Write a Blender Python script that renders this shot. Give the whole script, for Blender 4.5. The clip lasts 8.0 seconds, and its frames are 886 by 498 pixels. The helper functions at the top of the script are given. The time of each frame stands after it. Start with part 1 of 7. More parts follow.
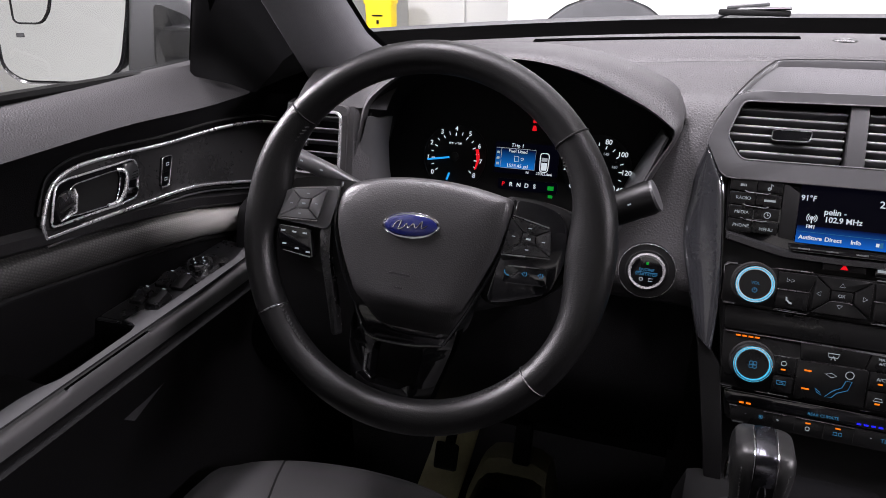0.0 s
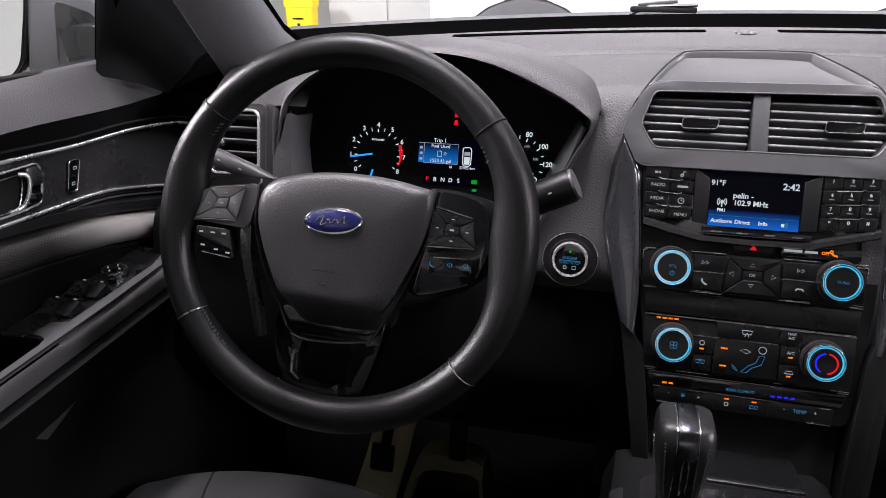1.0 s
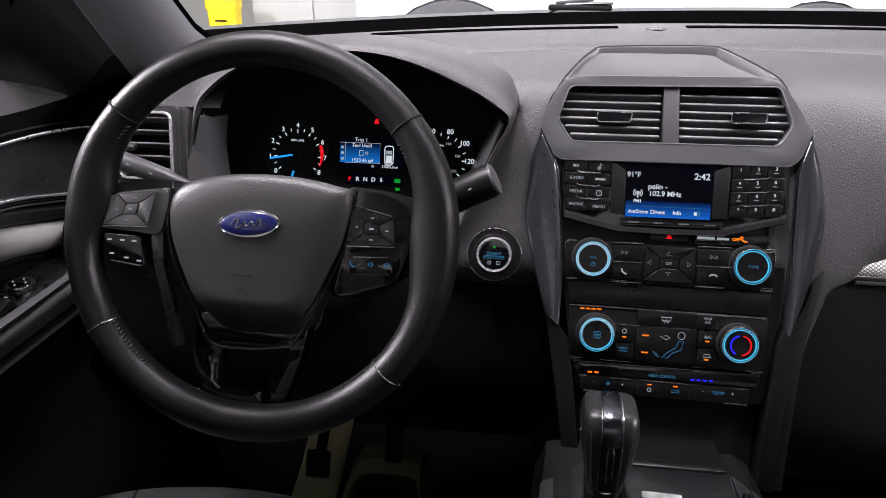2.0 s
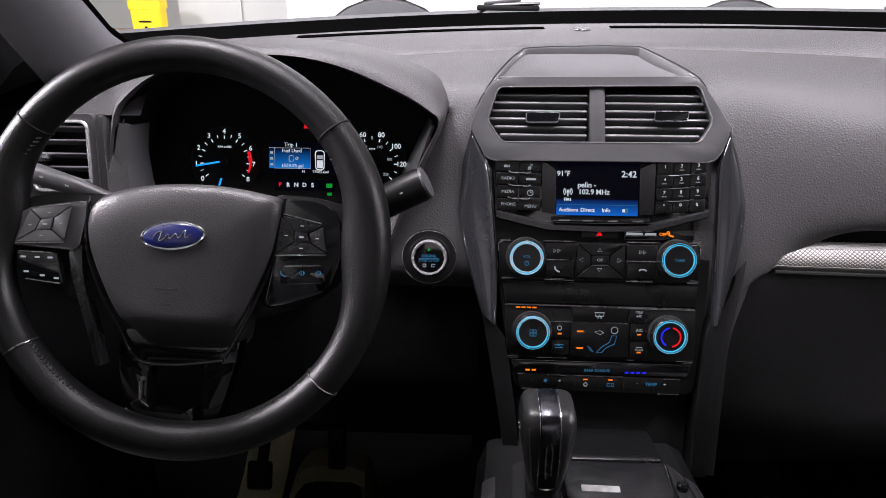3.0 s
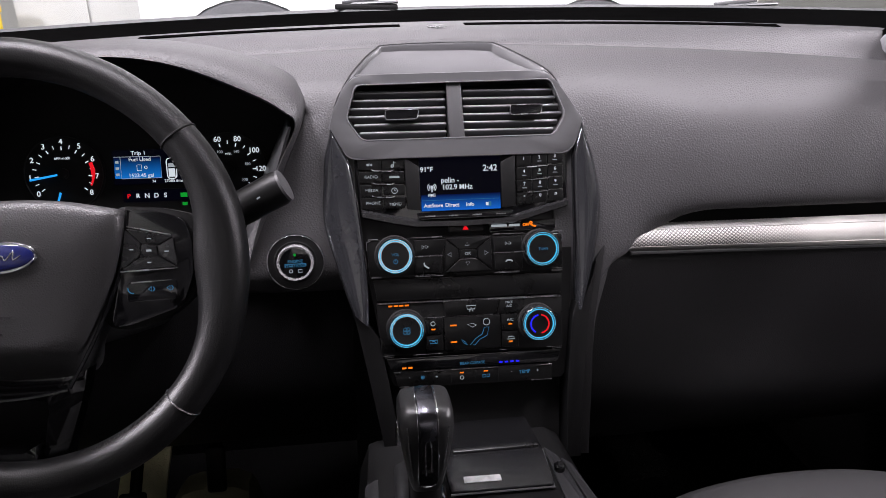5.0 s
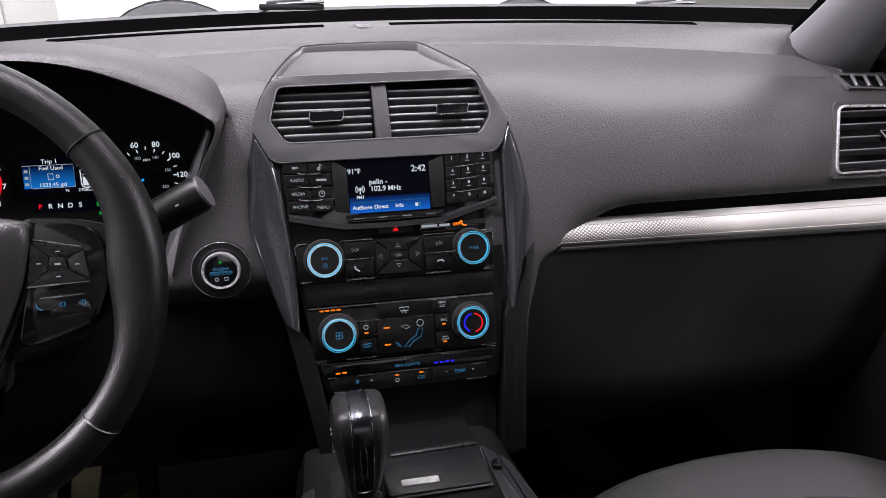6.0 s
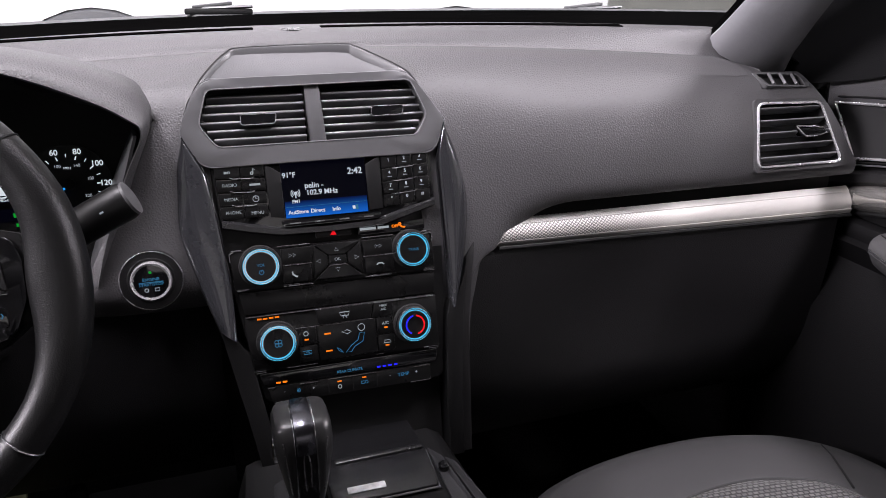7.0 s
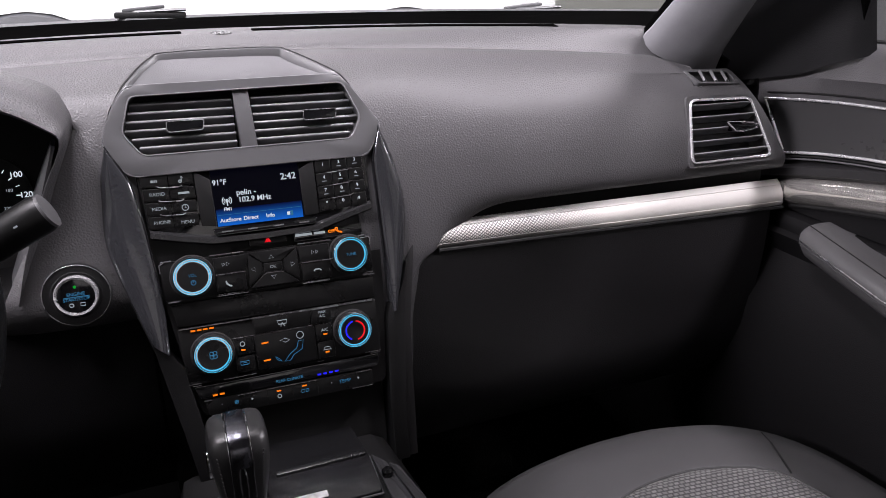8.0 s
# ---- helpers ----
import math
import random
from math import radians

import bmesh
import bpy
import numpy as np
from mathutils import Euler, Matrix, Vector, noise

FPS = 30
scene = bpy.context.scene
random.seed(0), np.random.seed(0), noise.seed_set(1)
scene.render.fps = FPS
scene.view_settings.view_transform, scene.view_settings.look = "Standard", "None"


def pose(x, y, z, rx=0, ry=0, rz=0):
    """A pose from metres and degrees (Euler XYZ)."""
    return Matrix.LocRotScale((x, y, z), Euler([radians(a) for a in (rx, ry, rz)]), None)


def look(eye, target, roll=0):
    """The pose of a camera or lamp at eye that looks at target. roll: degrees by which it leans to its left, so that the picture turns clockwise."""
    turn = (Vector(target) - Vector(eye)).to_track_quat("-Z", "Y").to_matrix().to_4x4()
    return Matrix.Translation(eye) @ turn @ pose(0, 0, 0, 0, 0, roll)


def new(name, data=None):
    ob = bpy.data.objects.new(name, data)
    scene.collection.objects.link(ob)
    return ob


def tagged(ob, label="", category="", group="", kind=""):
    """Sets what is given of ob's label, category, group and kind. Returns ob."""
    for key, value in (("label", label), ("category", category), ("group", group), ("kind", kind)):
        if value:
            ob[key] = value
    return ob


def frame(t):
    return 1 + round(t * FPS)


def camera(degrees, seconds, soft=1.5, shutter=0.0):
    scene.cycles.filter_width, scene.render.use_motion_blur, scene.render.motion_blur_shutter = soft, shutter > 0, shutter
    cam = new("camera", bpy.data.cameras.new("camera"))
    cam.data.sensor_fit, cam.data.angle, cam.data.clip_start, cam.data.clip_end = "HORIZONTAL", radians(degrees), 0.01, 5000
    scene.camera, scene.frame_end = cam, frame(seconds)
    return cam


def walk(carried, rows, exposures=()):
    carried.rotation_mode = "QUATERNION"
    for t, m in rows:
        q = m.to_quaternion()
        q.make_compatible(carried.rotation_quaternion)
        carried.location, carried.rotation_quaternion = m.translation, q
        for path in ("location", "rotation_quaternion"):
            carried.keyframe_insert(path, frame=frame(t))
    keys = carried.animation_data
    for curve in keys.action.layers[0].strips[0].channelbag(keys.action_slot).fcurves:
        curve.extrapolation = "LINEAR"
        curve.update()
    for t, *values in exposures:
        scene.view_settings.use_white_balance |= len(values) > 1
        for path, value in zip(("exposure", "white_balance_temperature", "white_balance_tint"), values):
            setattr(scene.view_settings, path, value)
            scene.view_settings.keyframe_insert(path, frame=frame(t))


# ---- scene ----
cam = camera(65.9, 8.0, soft=0.9)
PATH = [
    (0, (-0.177, 0.148, 1.231), (-0.779, 1.873, 0.417), -0.3),
    (0.5, (-0.171, 0.148, 1.227), (-0.68, 1.905, 0.416), -0.1),
    (1, (-0.17, 0.149, 1.221), (-0.583, 1.933, 0.416), 0.0),
    (1.5, (-0.163, 0.152, 1.215), (-0.483, 1.957, 0.416), 0.1),
    (3, (-0.148, 0.16, 1.22), (-0.213, 1.99, 0.416), 0.3),
    (3.5, (-0.146, 0.163, 1.217), (-0.121, 1.995, 0.415), 0.4),
    (4, (-0.14, 0.163, 1.218), (-0.038, 1.992, 0.416), 0.5),
    (4.5, (-0.135, 0.164, 1.216), (0.051, 1.988, 0.416), 0.6),
    (6, (-0.115, 0.168, 1.215), (0.319, 1.95, 0.418), 0.8),
    (6.5, (-0.11, 0.167, 1.214), (0.408, 1.929, 0.422), 1.0),
    (7, (-0.115, 0.169, 1.206), (0.492, 1.911, 0.435), 1.1),
    (7.5, (-0.104, 0.168, 1.205), (0.559, 1.89, 0.435), 0.9),
    (8, (-0.091, 0.166, 1.207), (0.628, 1.867, 0.439), 0.8),
]
walk(cam, [(t, look(eye, target, roll)) for t, eye, target, roll in PATH], [(0, 0.0), (8, 0.0)])

# ---- light: a closed workshop hall with unseen ceiling tubes and added side lamps ----
GROUND, FLOOR = -0.22, 0.22
world = bpy.data.worlds.new("hall_air")
scene.world = world
world.use_nodes = True
world.node_tree.nodes["Background"].inputs[0].default_value = (0.85, 0.93, 1.0, 1)
world.node_tree.nodes["Background"].inputs[1].default_value = 0.02


def area_lamp(x, y, sx, sy, watts, z=4.0, tilt=0, pitch=0):
    d = bpy.data.lights.new("unseen_lamp", "AREA")
    d.shape, d.size, d.size_y, d.energy, d.color = "RECTANGLE", sx, sy, watts, (1.0, 0.93, 1.02)
    ob = new("unseen_lamp", d)
    ob.matrix_world = pose(x, y, z, pitch, tilt, 0)
    return ob


for lx, ly, watts in ((-1.35, 0.5, 250), (0.0, 0.5, 115), (1.8, -0.35, 330)):
    area_lamp(lx, ly, 0.4, 1.9, watts)
area_lamp(0.0, 4.9, 3.6, 0.5, 140)
# added side lamps, unseen, that brighten the doors through the windows
for side, y, watts in ((-1, 0.75, 540), (1, 0.2, 250)):
    area_lamp(side * 4.4, y, 0.5, 2.0, watts, 2.9, side * 62)


# ---- helpers of this place ----
def thing(name, label, category, kind="", group=""):
    return tagged(new(name), label, category, group, kind)


def part(name, bm, material, parent=None, label="", smooth=True):
    bmesh.ops.recalc_face_normals(bm, faces=bm.faces)
    me = bpy.data.meshes.new(name)
    bm.to_mesh(me)
    bm.free()
    if smooth:
        me.polygons.foreach_set("use_smooth", [True] * len(me.polygons))
        me.set_sharp_from_angle(angle=radians(38))
    me.materials.append(material)
    ob = new(name, me)
    ob.parent = parent
    if label:
        tagged(ob, label)
    return ob


def frame_of(origin, u, v):
    """A pose whose x runs along u, y along v, z along their normal."""
    u, v = Vector(u).normalized(), Vector(v).normalized()
    n = u.cross(v).normalized()
    m = Matrix((u, v, n)).transposed().to_4x4()
    m.translation = Vector(origin)
    return m


def box(w, d, h, m=None, bevel=0.0, seg=2, bm=None):
    bm = bm or bmesh.new()
    vs = bmesh.ops.create_cube(bm, size=1, matrix=(m or Matrix()) @ Matrix.Diagonal((w, d, h, 1)))["verts"]
    if bevel:
        es = list({e for v in vs for e in v.link_edges})
        bmesh.ops.bevel(bm, geom=es, offset=bevel, segments=seg, profile=0.5, affect="EDGES")
    return bm


def rounded(pts, r, n=4):
    """A polygon with its corners rounded by r."""
    out = []
    k = len(pts)
    for i in range(k):
        a, b, c = Vector(pts[i - 1]), Vector(pts[i]), Vector(pts[(i + 1) % k])
        d1, d2 = (a - b), (c - b)
        q = min(r, d1.length * 0.45, d2.length * 0.45)
        p1, p2 = b + d1.normalized() * q, b + d2.normalized() * q
        for j in range(n + 1):
            t = j / n
            out.append(tuple((1 - t) ** 2 * p1 + 2 * t * (1 - t) * b + t * t * p2))
    return out


def plate(pts, depth, m, bevel=0.001, bm=None, top=0.0, seg=2):
    """A flat piece with the outline pts in the plane of m, from height top down by depth."""
    bm = bm or bmesh.new()
    up = [bm.verts.new(m @ Vector((x, y, top))) for x, y in pts]
    lo = [bm.verts.new(m @ Vector((x, y, top - depth))) for x, y in pts]
    f = bm.faces.new(up)
    bm.faces.new(lo[::-1])
    n = len(pts)
    for i in range(n):
        bm.faces.new((up[i], lo[i], lo[(i + 1) % n], up[(i + 1) % n]))
    if bevel:
        bmesh.ops.bevel(bm, geom=list(f.edges), offset=bevel, segments=seg, profile=0.5, affect="EDGES", clamp_overlap=True)
    return bm


def ring_plate(outer, inner, depth, m, top=0.0, bm=None, bevel=0.0):
    """A frame between two outlines with the same count of points."""
    bm = bm or bmesh.new()
    rows = []
    for pts, z in ((outer, top - depth), (outer, top), (inner, top), (inner, top - depth)):
        rows.append([bm.verts.new(m @ Vector((x, y, z))) for x, y in pts])
    n = len(outer)
    for a in range(4):
        r, s = rows[a], rows[(a + 1) % 4]
        for i in range(n):
            bm.faces.new((r[i], r[(i + 1) % n], s[(i + 1) % n], s[i]))
    if bevel:
        es = [e for e in bm.edges if all(v in set(rows[1] + rows[2]) for v in e.verts) and not (e.verts[0] in rows[1]) ^ (e.verts[1] in rows[1])]
        bmesh.ops.bevel(bm, geom=es, offset=bevel, segments=2, profile=0.5, affect="EDGES")
    return bm


def spline(pts, n=8, closed=False):
    """A smooth line through the points."""
    pts = [Vector(p) for p in pts]
    k = len(pts)
    out = []
    for i in range(k if closed else k - 1):
        g = (lambda j: pts[j % k]) if closed else (lambda j: pts[max(0, min(k - 1, j))])
        p0, p1, p2, p3 = g(i - 1), g(i), g(i + 1), g(i + 2)
        for j in range(n):
            t = j / n
            out.append(0.5 * (2 * p1 + (p2 - p0) * t + (2 * p0 - 5 * p1 + 4 * p2 - p3) * t * t + (3 * p1 - p0 - 3 * p2 + p3) * t ** 3))
    if not closed:
        out.append(pts[-1])
    return out


def tube(pts, r, closed=False, sides=10, bm=None, flat=1.0, up=(0, 0, 1), r2=None):
    """A tube along a line; flat squeezes it along up; r2: the radius at the far end."""
    bm = bm or bmesh.new()
    pts = [Vector(p) for p in pts]
    k = len(pts)
    rows = []
    for i, p in enumerate(pts):
        a = pts[i - 1] if (i or closed) else p
        b = pts[(i + 1) % k] if (i < k - 1 or closed) else p
        t = (b - a).normalized()
        s = t.cross(Vector(up))
        s = s.normalized() if s.length > 1e-5 else t.orthogonal().normalized()
        q = s.cross(t).normalized()
        rr = r if r2 is None else r + (r2 - r) * i / (k - 1)
        rows.append([bm.verts.new(p + rr * (math.cos(w) * s + flat * math.sin(w) * q)) for w in (2 * math.pi * j / sides for j in range(sides))])
    for i in range(k if closed else k - 1):
        a, b = rows[i], rows[(i + 1) % k]
        for j in range(sides):
            bm.faces.new((a[j], a[(j + 1) % sides], b[(j + 1) % sides], b[j]))
    if not closed:
        bm.faces.new(rows[0][::-1])
        bm.faces.new(rows[-1])
    return bm


def loft(rows, closed=False, bm=None, thick=0.0, caps=False):
    """A skin over rows of points with the same count."""
    bm = bm or bmesh.new()
    vs = [[bm.verts.new(Vector(p)) for p in r] for r in rows]
    n = len(vs[0])
    fs = []
    for a, b in zip(vs, vs[1:]):
        for j in range(n if closed else n - 1):
            fs.append(bm.faces.new((a[j], a[(j + 1) % n], b[(j + 1) % n], b[j])))
    if caps:
        bm.faces.new(vs[0][::-1])
        bm.faces.new(vs[-1])
    if thick:
        bmesh.ops.recalc_face_normals(bm, faces=fs)
        bmesh.ops.solidify(bm, geom=fs, thickness=thick)
    return bm


def turned(profile, m, n=32, bm=None):
    """A turned piece: radius and height pairs round the z of m."""
    bm = bm or bmesh.new()
    rows = [[bm.verts.new(m @ Vector((r * math.cos(2 * math.pi * j / n), r * math.sin(2 * math.pi * j / n), z))) for j in range(n)] for r, z in profile]
    for a, b in zip(rows, rows[1:]):
        for j in range(n):
            bm.faces.new((a[j], a[(j + 1) % n], b[(j + 1) % n], b[j]))
    bm.faces.new(rows[0][::-1])
    bm.faces.new(rows[-1])
    return bm


def circle(r, n=24, cx=0.0, cy=0.0, ry=None):
    return [(cx + r * math.cos(2 * math.pi * j / n), cy + (ry or r) * math.sin(2 * math.pi * j / n)) for j in range(n)]


def lettering(body, size, m, material, parent, name="lettering", bold=0.0):
    """Raised writing, centred at the origin of m."""
    cu = bpy.data.curves.new(name, "FONT")
    cu.body, cu.size, cu.extrude, cu.offset = body, size, 0.0002, bold
    cu.align_x, cu.align_y = "CENTER", "CENTER"
    tmp = new("tmp", cu)
    me = bpy.data.meshes.new_from_object(tmp)
    bpy.data.objects.remove(tmp)
    bpy.data.curves.remove(cu)
    me.name = name
    me.transform(m)
    me.materials.clear()
    me.materials.append(material)
    ob = new(name, me)
    ob.parent = parent
    return ob


def lerp(a, b, t):
    return a + (b - a) * t


# ---- materials ----
def nodes_of(name):
    mat = bpy.data.materials.new(name)
    mat.use_nodes = True
    nt = mat.node_tree
    return mat, nt, nt.nodes["Principled BSDF"]


def surface(name, colour, rough, metal=0.0, grain=0.0, grain_scale=900.0, vary=0.25, spots=6.0, coat=0.0, kind="voronoi", rough_vary=0.05, stretch=(1, 1, 1), spec=0.5, dust=0.0):
    """Colour with slow stains and fine grain; relief by grain."""
    mat, nt, b = nodes_of(name)
    n, l = nt.nodes, nt.links
    tc = n.new("ShaderNodeTexCoord")
    mp = n.new("ShaderNodeMapping")
    mp.inputs["Scale"].default_value = stretch
    l.new(tc.outputs["Object"], mp.inputs[0])
    big = n.new("ShaderNodeTexNoise")
    big.inputs["Scale"].default_value, big.inputs["Detail"].default_value = spots, 5
    l.new(mp.outputs[0], big.inputs["Vector"])
    fine = n.new("ShaderNodeTexNoise")
    fine.inputs["Scale"].default_value, fine.inputs["Detail"].default_value = 140, 3
    l.new(mp.outputs[0], fine.inputs["Vector"])
    add = n.new("ShaderNodeMath")
    add.operation = "MULTIPLY_ADD"
    add.inputs[1].default_value = 0.22
    l.new(fine.outputs[0], add.inputs[0])
    l.new(big.outputs[0], add.inputs[2])
    ramp = n.new("ShaderNodeMapRange")
    ramp.inputs[1].default_value, ramp.inputs[2].default_value = 0.4, 0.95
    ramp.inputs[3].default_value, ramp.inputs[4].default_value = 1 - vary, 1 + vary
    l.new(add.outputs[0], ramp.inputs[0])
    mix = n.new("ShaderNodeVectorMath")
    mix.operation = "SCALE"
    mix.inputs[0].default_value = colour
    l.new(ramp.outputs[0], mix.inputs["Scale"])
    l.new(mix.outputs[0], b.inputs["Base Color"])
    rr = n.new("ShaderNodeMapRange")
    rr.inputs[1].default_value, rr.inputs[2].default_value = 0.4, 0.95
    rr.inputs[3].default_value, rr.inputs[4].default_value = max(0.02, rough - rough_vary), min(1, rough + rough_vary)
    l.new(add.outputs[0], rr.inputs[0])
    l.new(rr.outputs[0], b.inputs["Roughness"])
    b.inputs["Metallic"].default_value = metal
    b.inputs["Coat Weight"].default_value = coat
    b.inputs["Coat Roughness"].default_value = 0.06
    b.inputs["Specular IOR Level"].default_value = spec
    if grain:
        if kind == "voronoi":
            g = n.new("ShaderNodeTexVoronoi")
            g.feature = "DISTANCE_TO_EDGE"
            g.inputs["Scale"].default_value = grain_scale
            out = g.outputs["Distance"]
        else:
            g = n.new("ShaderNodeTexNoise")
            g.inputs["Scale"].default_value, g.inputs["Detail"].default_value = grain_scale, 4
            out = g.outputs[0]
        l.new(mp.outputs[0], g.inputs["Vector"])
        bump = n.new("ShaderNodeBump")
        bump.inputs["Strength"].default_value, bump.inputs["Distance"].default_value = grain, 0.0015
        l.new(out, bump.inputs["Height"])
        l.new(bump.outputs[0], b.inputs["Normal"])
    return mat


def glowing(name, colour, strength):
    mat, nt, b = nodes_of(name)
    b.inputs["Base Color"].default_value = (0.0006, 0.0006, 0.0006, 1)
    b.inputs["Emission Color"].default_value = (*colour, 1)
    b.inputs["Emission Strength"].default_value = strength
    b.inputs["Roughness"].default_value, b.inputs["Specular IOR Level"].default_value = 0.3, 0.05
    return mat


def glass(name, tint=(0.97, 0.99, 0.98), rough=0.0):
    """Thin automotive glass: a clear sheet that mirrors a little."""
    mat, nt, b = nodes_of(name)
    n, l = nt.nodes, nt.links
    clear = n.new("ShaderNodeBsdfTransparent")
    clear.inputs[0].default_value = (*tint, 1)
    shine = n.new("ShaderNodeBsdfGlossy")
    shine.inputs["Roughness"].default_value = 0.01
    mx = n.new("ShaderNodeMixShader")
    mx.inputs[0].default_value = 0.05
    l.new(clear.outputs[0], mx.inputs[1])
    l.new(shine.outputs[0], mx.inputs[2])
    l.new(mx.outputs[0], n["Material Output"].inputs[0])
    return mat


def meshed(name, light, dark, rough, metal, scale, fade=None, along=0, plain=None):
    """A fine woven metal look: small cells with darker joints."""
    mat, nt, b = nodes_of(name)
    n, l = nt.nodes, nt.links
    tc = n.new("ShaderNodeTexCoord")
    mp = n.new("ShaderNodeMapping")
    mp.inputs["Rotation"].default_value, mp.inputs["Scale"].default_value = (0, radians(45), 0) if along == 0 else (radians(45), 0, 0), (scale * 0.65, 0, scale) if along == 0 else (0, scale * 0.65, scale)
    l.new(tc.outputs["Object"], mp.inputs[0])
    # two crossing sets of fine threads
    threads = []
    for way in ("XZ" if along == 0 else "YZ"):
        wv = n.new("ShaderNodeTexWave")
        wv.bands_direction = way
        wv.inputs["Scale"].default_value, wv.inputs["Distortion"].default_value = 1.0, 0.25
        l.new(mp.outputs[0], wv.inputs["Vector"])
        threads.append(wv)
    v = n.new("ShaderNodeMath")
    v.operation = "MINIMUM"
    l.new(threads[0].outputs["Fac"], v.inputs[0])
    l.new(threads[1].outputs["Fac"], v.inputs[1])
    rp = n.new("ShaderNodeValToRGB")
    rp.color_ramp.elements[0].position, rp.color_ramp.elements[0].color = 0.04, (*dark, 1)
    rp.color_ramp.elements[1].position, rp.color_ramp.elements[1].color = 0.42, (*light, 1)
    l.new(v.outputs[0], rp.inputs[0])
    col = rp.outputs[0]
    bp = n.new("ShaderNodeBump")
    bp.inputs["Strength"].default_value, bp.inputs["Distance"].default_value = 0.35, 0.0008
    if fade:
        # the colour fades along the trim to a plain tone, painting its sheen
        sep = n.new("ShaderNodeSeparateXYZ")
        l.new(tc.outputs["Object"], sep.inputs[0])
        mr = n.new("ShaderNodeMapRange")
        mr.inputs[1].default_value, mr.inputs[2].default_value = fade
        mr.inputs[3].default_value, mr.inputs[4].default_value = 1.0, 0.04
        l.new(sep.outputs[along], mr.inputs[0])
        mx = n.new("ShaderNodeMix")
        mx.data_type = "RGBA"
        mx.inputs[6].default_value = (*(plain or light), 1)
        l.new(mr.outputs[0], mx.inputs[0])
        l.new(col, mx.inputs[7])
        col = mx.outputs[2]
        st = n.new("ShaderNodeMath")
        st.operation = "MULTIPLY"
        st.inputs[1].default_value = 0.35
        l.new(mr.outputs[0], st.inputs[0])
        l.new(st.outputs[0], bp.inputs["Strength"])
    l.new(col, b.inputs["Base Color"])
    l.new(v.outputs[0], bp.inputs["Height"])
    l.new(bp.outputs[0], b.inputs["Normal"])
    b.inputs["Roughness"].default_value, b.inputs["Metallic"].default_value = rough, metal
    return mat


VINYL = surface("grained_vinyl", (0.0085, 0.0082, 0.0086), 0.50, grain=0.25, grain_scale=430, vary=0.12, spots=3, spec=0.28)
PAD = surface("soft_dash_vinyl", (0.034, 0.0331, 0.0343), 0.52, grain=0.42, grain_scale=310, vary=0.10, spots=2.5)
HARD = surface("hard_black_plastic", (0.0050, 0.0050, 0.0051), 0.44, grain=0.12, grain_scale=700, vary=0.2, spots=8, spec=0.20)
SATIN = surface("satin_grey_plastic", (0.060, 0.060, 0.0617), 0.36, grain=0.05, grain_scale=900, vary=0.1, spots=5, kind="noise")
GLOSS = surface("piano_black", (0.0035, 0.0035, 0.004), 0.10, vary=0.3, spots=12, coat=0.6, rough_vary=0.04)
WING = surface("dark_metallic_paint", (0.019, 0.0195, 0.0215), 0.16, metal=0.1, vary=0.1, spots=8, coat=0.35, rough_vary=0.05)
LEATHER = surface("black_leather", (0.0055, 0.0055, 0.0056), 0.36, grain=0.20, grain_scale=800, vary=0.2, spots=7, spec=0.27, kind="noise")
SOFTBLACK = surface("matt_black", (0.006, 0.006, 0.006), 0.7, vary=0.3, spots=9, spec=0.2)
CHROME = surface("chrome", (0.72, 0.73, 0.75), 0.10, metal=1.0, vary=0.06, spots=30, rough_vary=0.05)
SATINCHROME = surface("satin_chrome", (0.42, 0.42, 0.43), 0.28, metal=1.0, vary=0.08, spots=30, rough_vary=0.06)
BRIGHT = surface("bright_trim", (0.84, 0.84, 0.85), 0.28, metal=0.85, vary=0.02, spots=12, rough_vary=0.05)
SLAT = surface("grey_slat_plastic", (0.095, 0.095, 0.098), 0.32, vary=0.1, spots=8)
SATIN_D = surface("dark_satin_plastic", (0.010, 0.010, 0.0105), 0.28, grain=0.06, grain_scale=800, vary=0.12, spots=6)
CARPET = surface("black_carpet", (0.006, 0.006, 0.006), 0.95, grain=1.0, grain_scale=350, vary=0.4, kind="noise", spec=0.1)
# tan mat, its colour raised to carry the light falling into the footwell
MAT = surface("lifted_tan_mat", (0.70, 0.66, 0.44), 0.9, grain=1.0, grain_scale=300, vary=0.25, kind="noise", spec=0.1)
COVER = surface("airbag_vinyl", (0.027, 0.0264, 0.027), 0.37, grain=0.26, grain_scale=480, vary=0.12, spots=4)
HIDE = surface("grey_leatherette", (0.060, 0.0592, 0.060), 0.36, vary=0.12, spots=4)
THREAD = surface("dark_thread", (0.014, 0.014, 0.014), 0.7, vary=0.2)
RUBBER = surface("black_rubber", (0.003, 0.003, 0.003), 0.42, vary=0.3, spec=0.25)
LINING = surface("grey_headliner", (0.24, 0.235, 0.23), 0.95, grain=0.5, grain_scale=500, vary=0.1, kind="noise", spec=0.1)
PILLAR = surface("grey_pillar_cloth", (0.16, 0.16, 0.167), 0.9, grain=0.22, grain_scale=600, vary=0.12, kind="noise", spec=0.2)
GLASS = glass("window_glass", (0.93, 0.96, 0.95))
MIRROR = surface("mirror_silver", (0.85, 0.87, 0.87), 0.02, metal=1.0, vary=0.02, rough_vary=0.01)
PAINT = surface("dark_car_paint", (0.012, 0.012, 0.013), 0.25, vary=0.1, coat=1.0, rough_vary=0.04)
WALLW = surface("white_hall_wall", (0.56, 0.56, 0.53), 0.8, grain=0.2, grain_scale=60, vary=0.06, spots=0.8, kind="noise")
CONCRETE = surface("painted_concrete", (0.30, 0.30, 0.29), 0.45, grain=0.3, grain_scale=40, vary=0.18, spots=0.9, kind="noise")
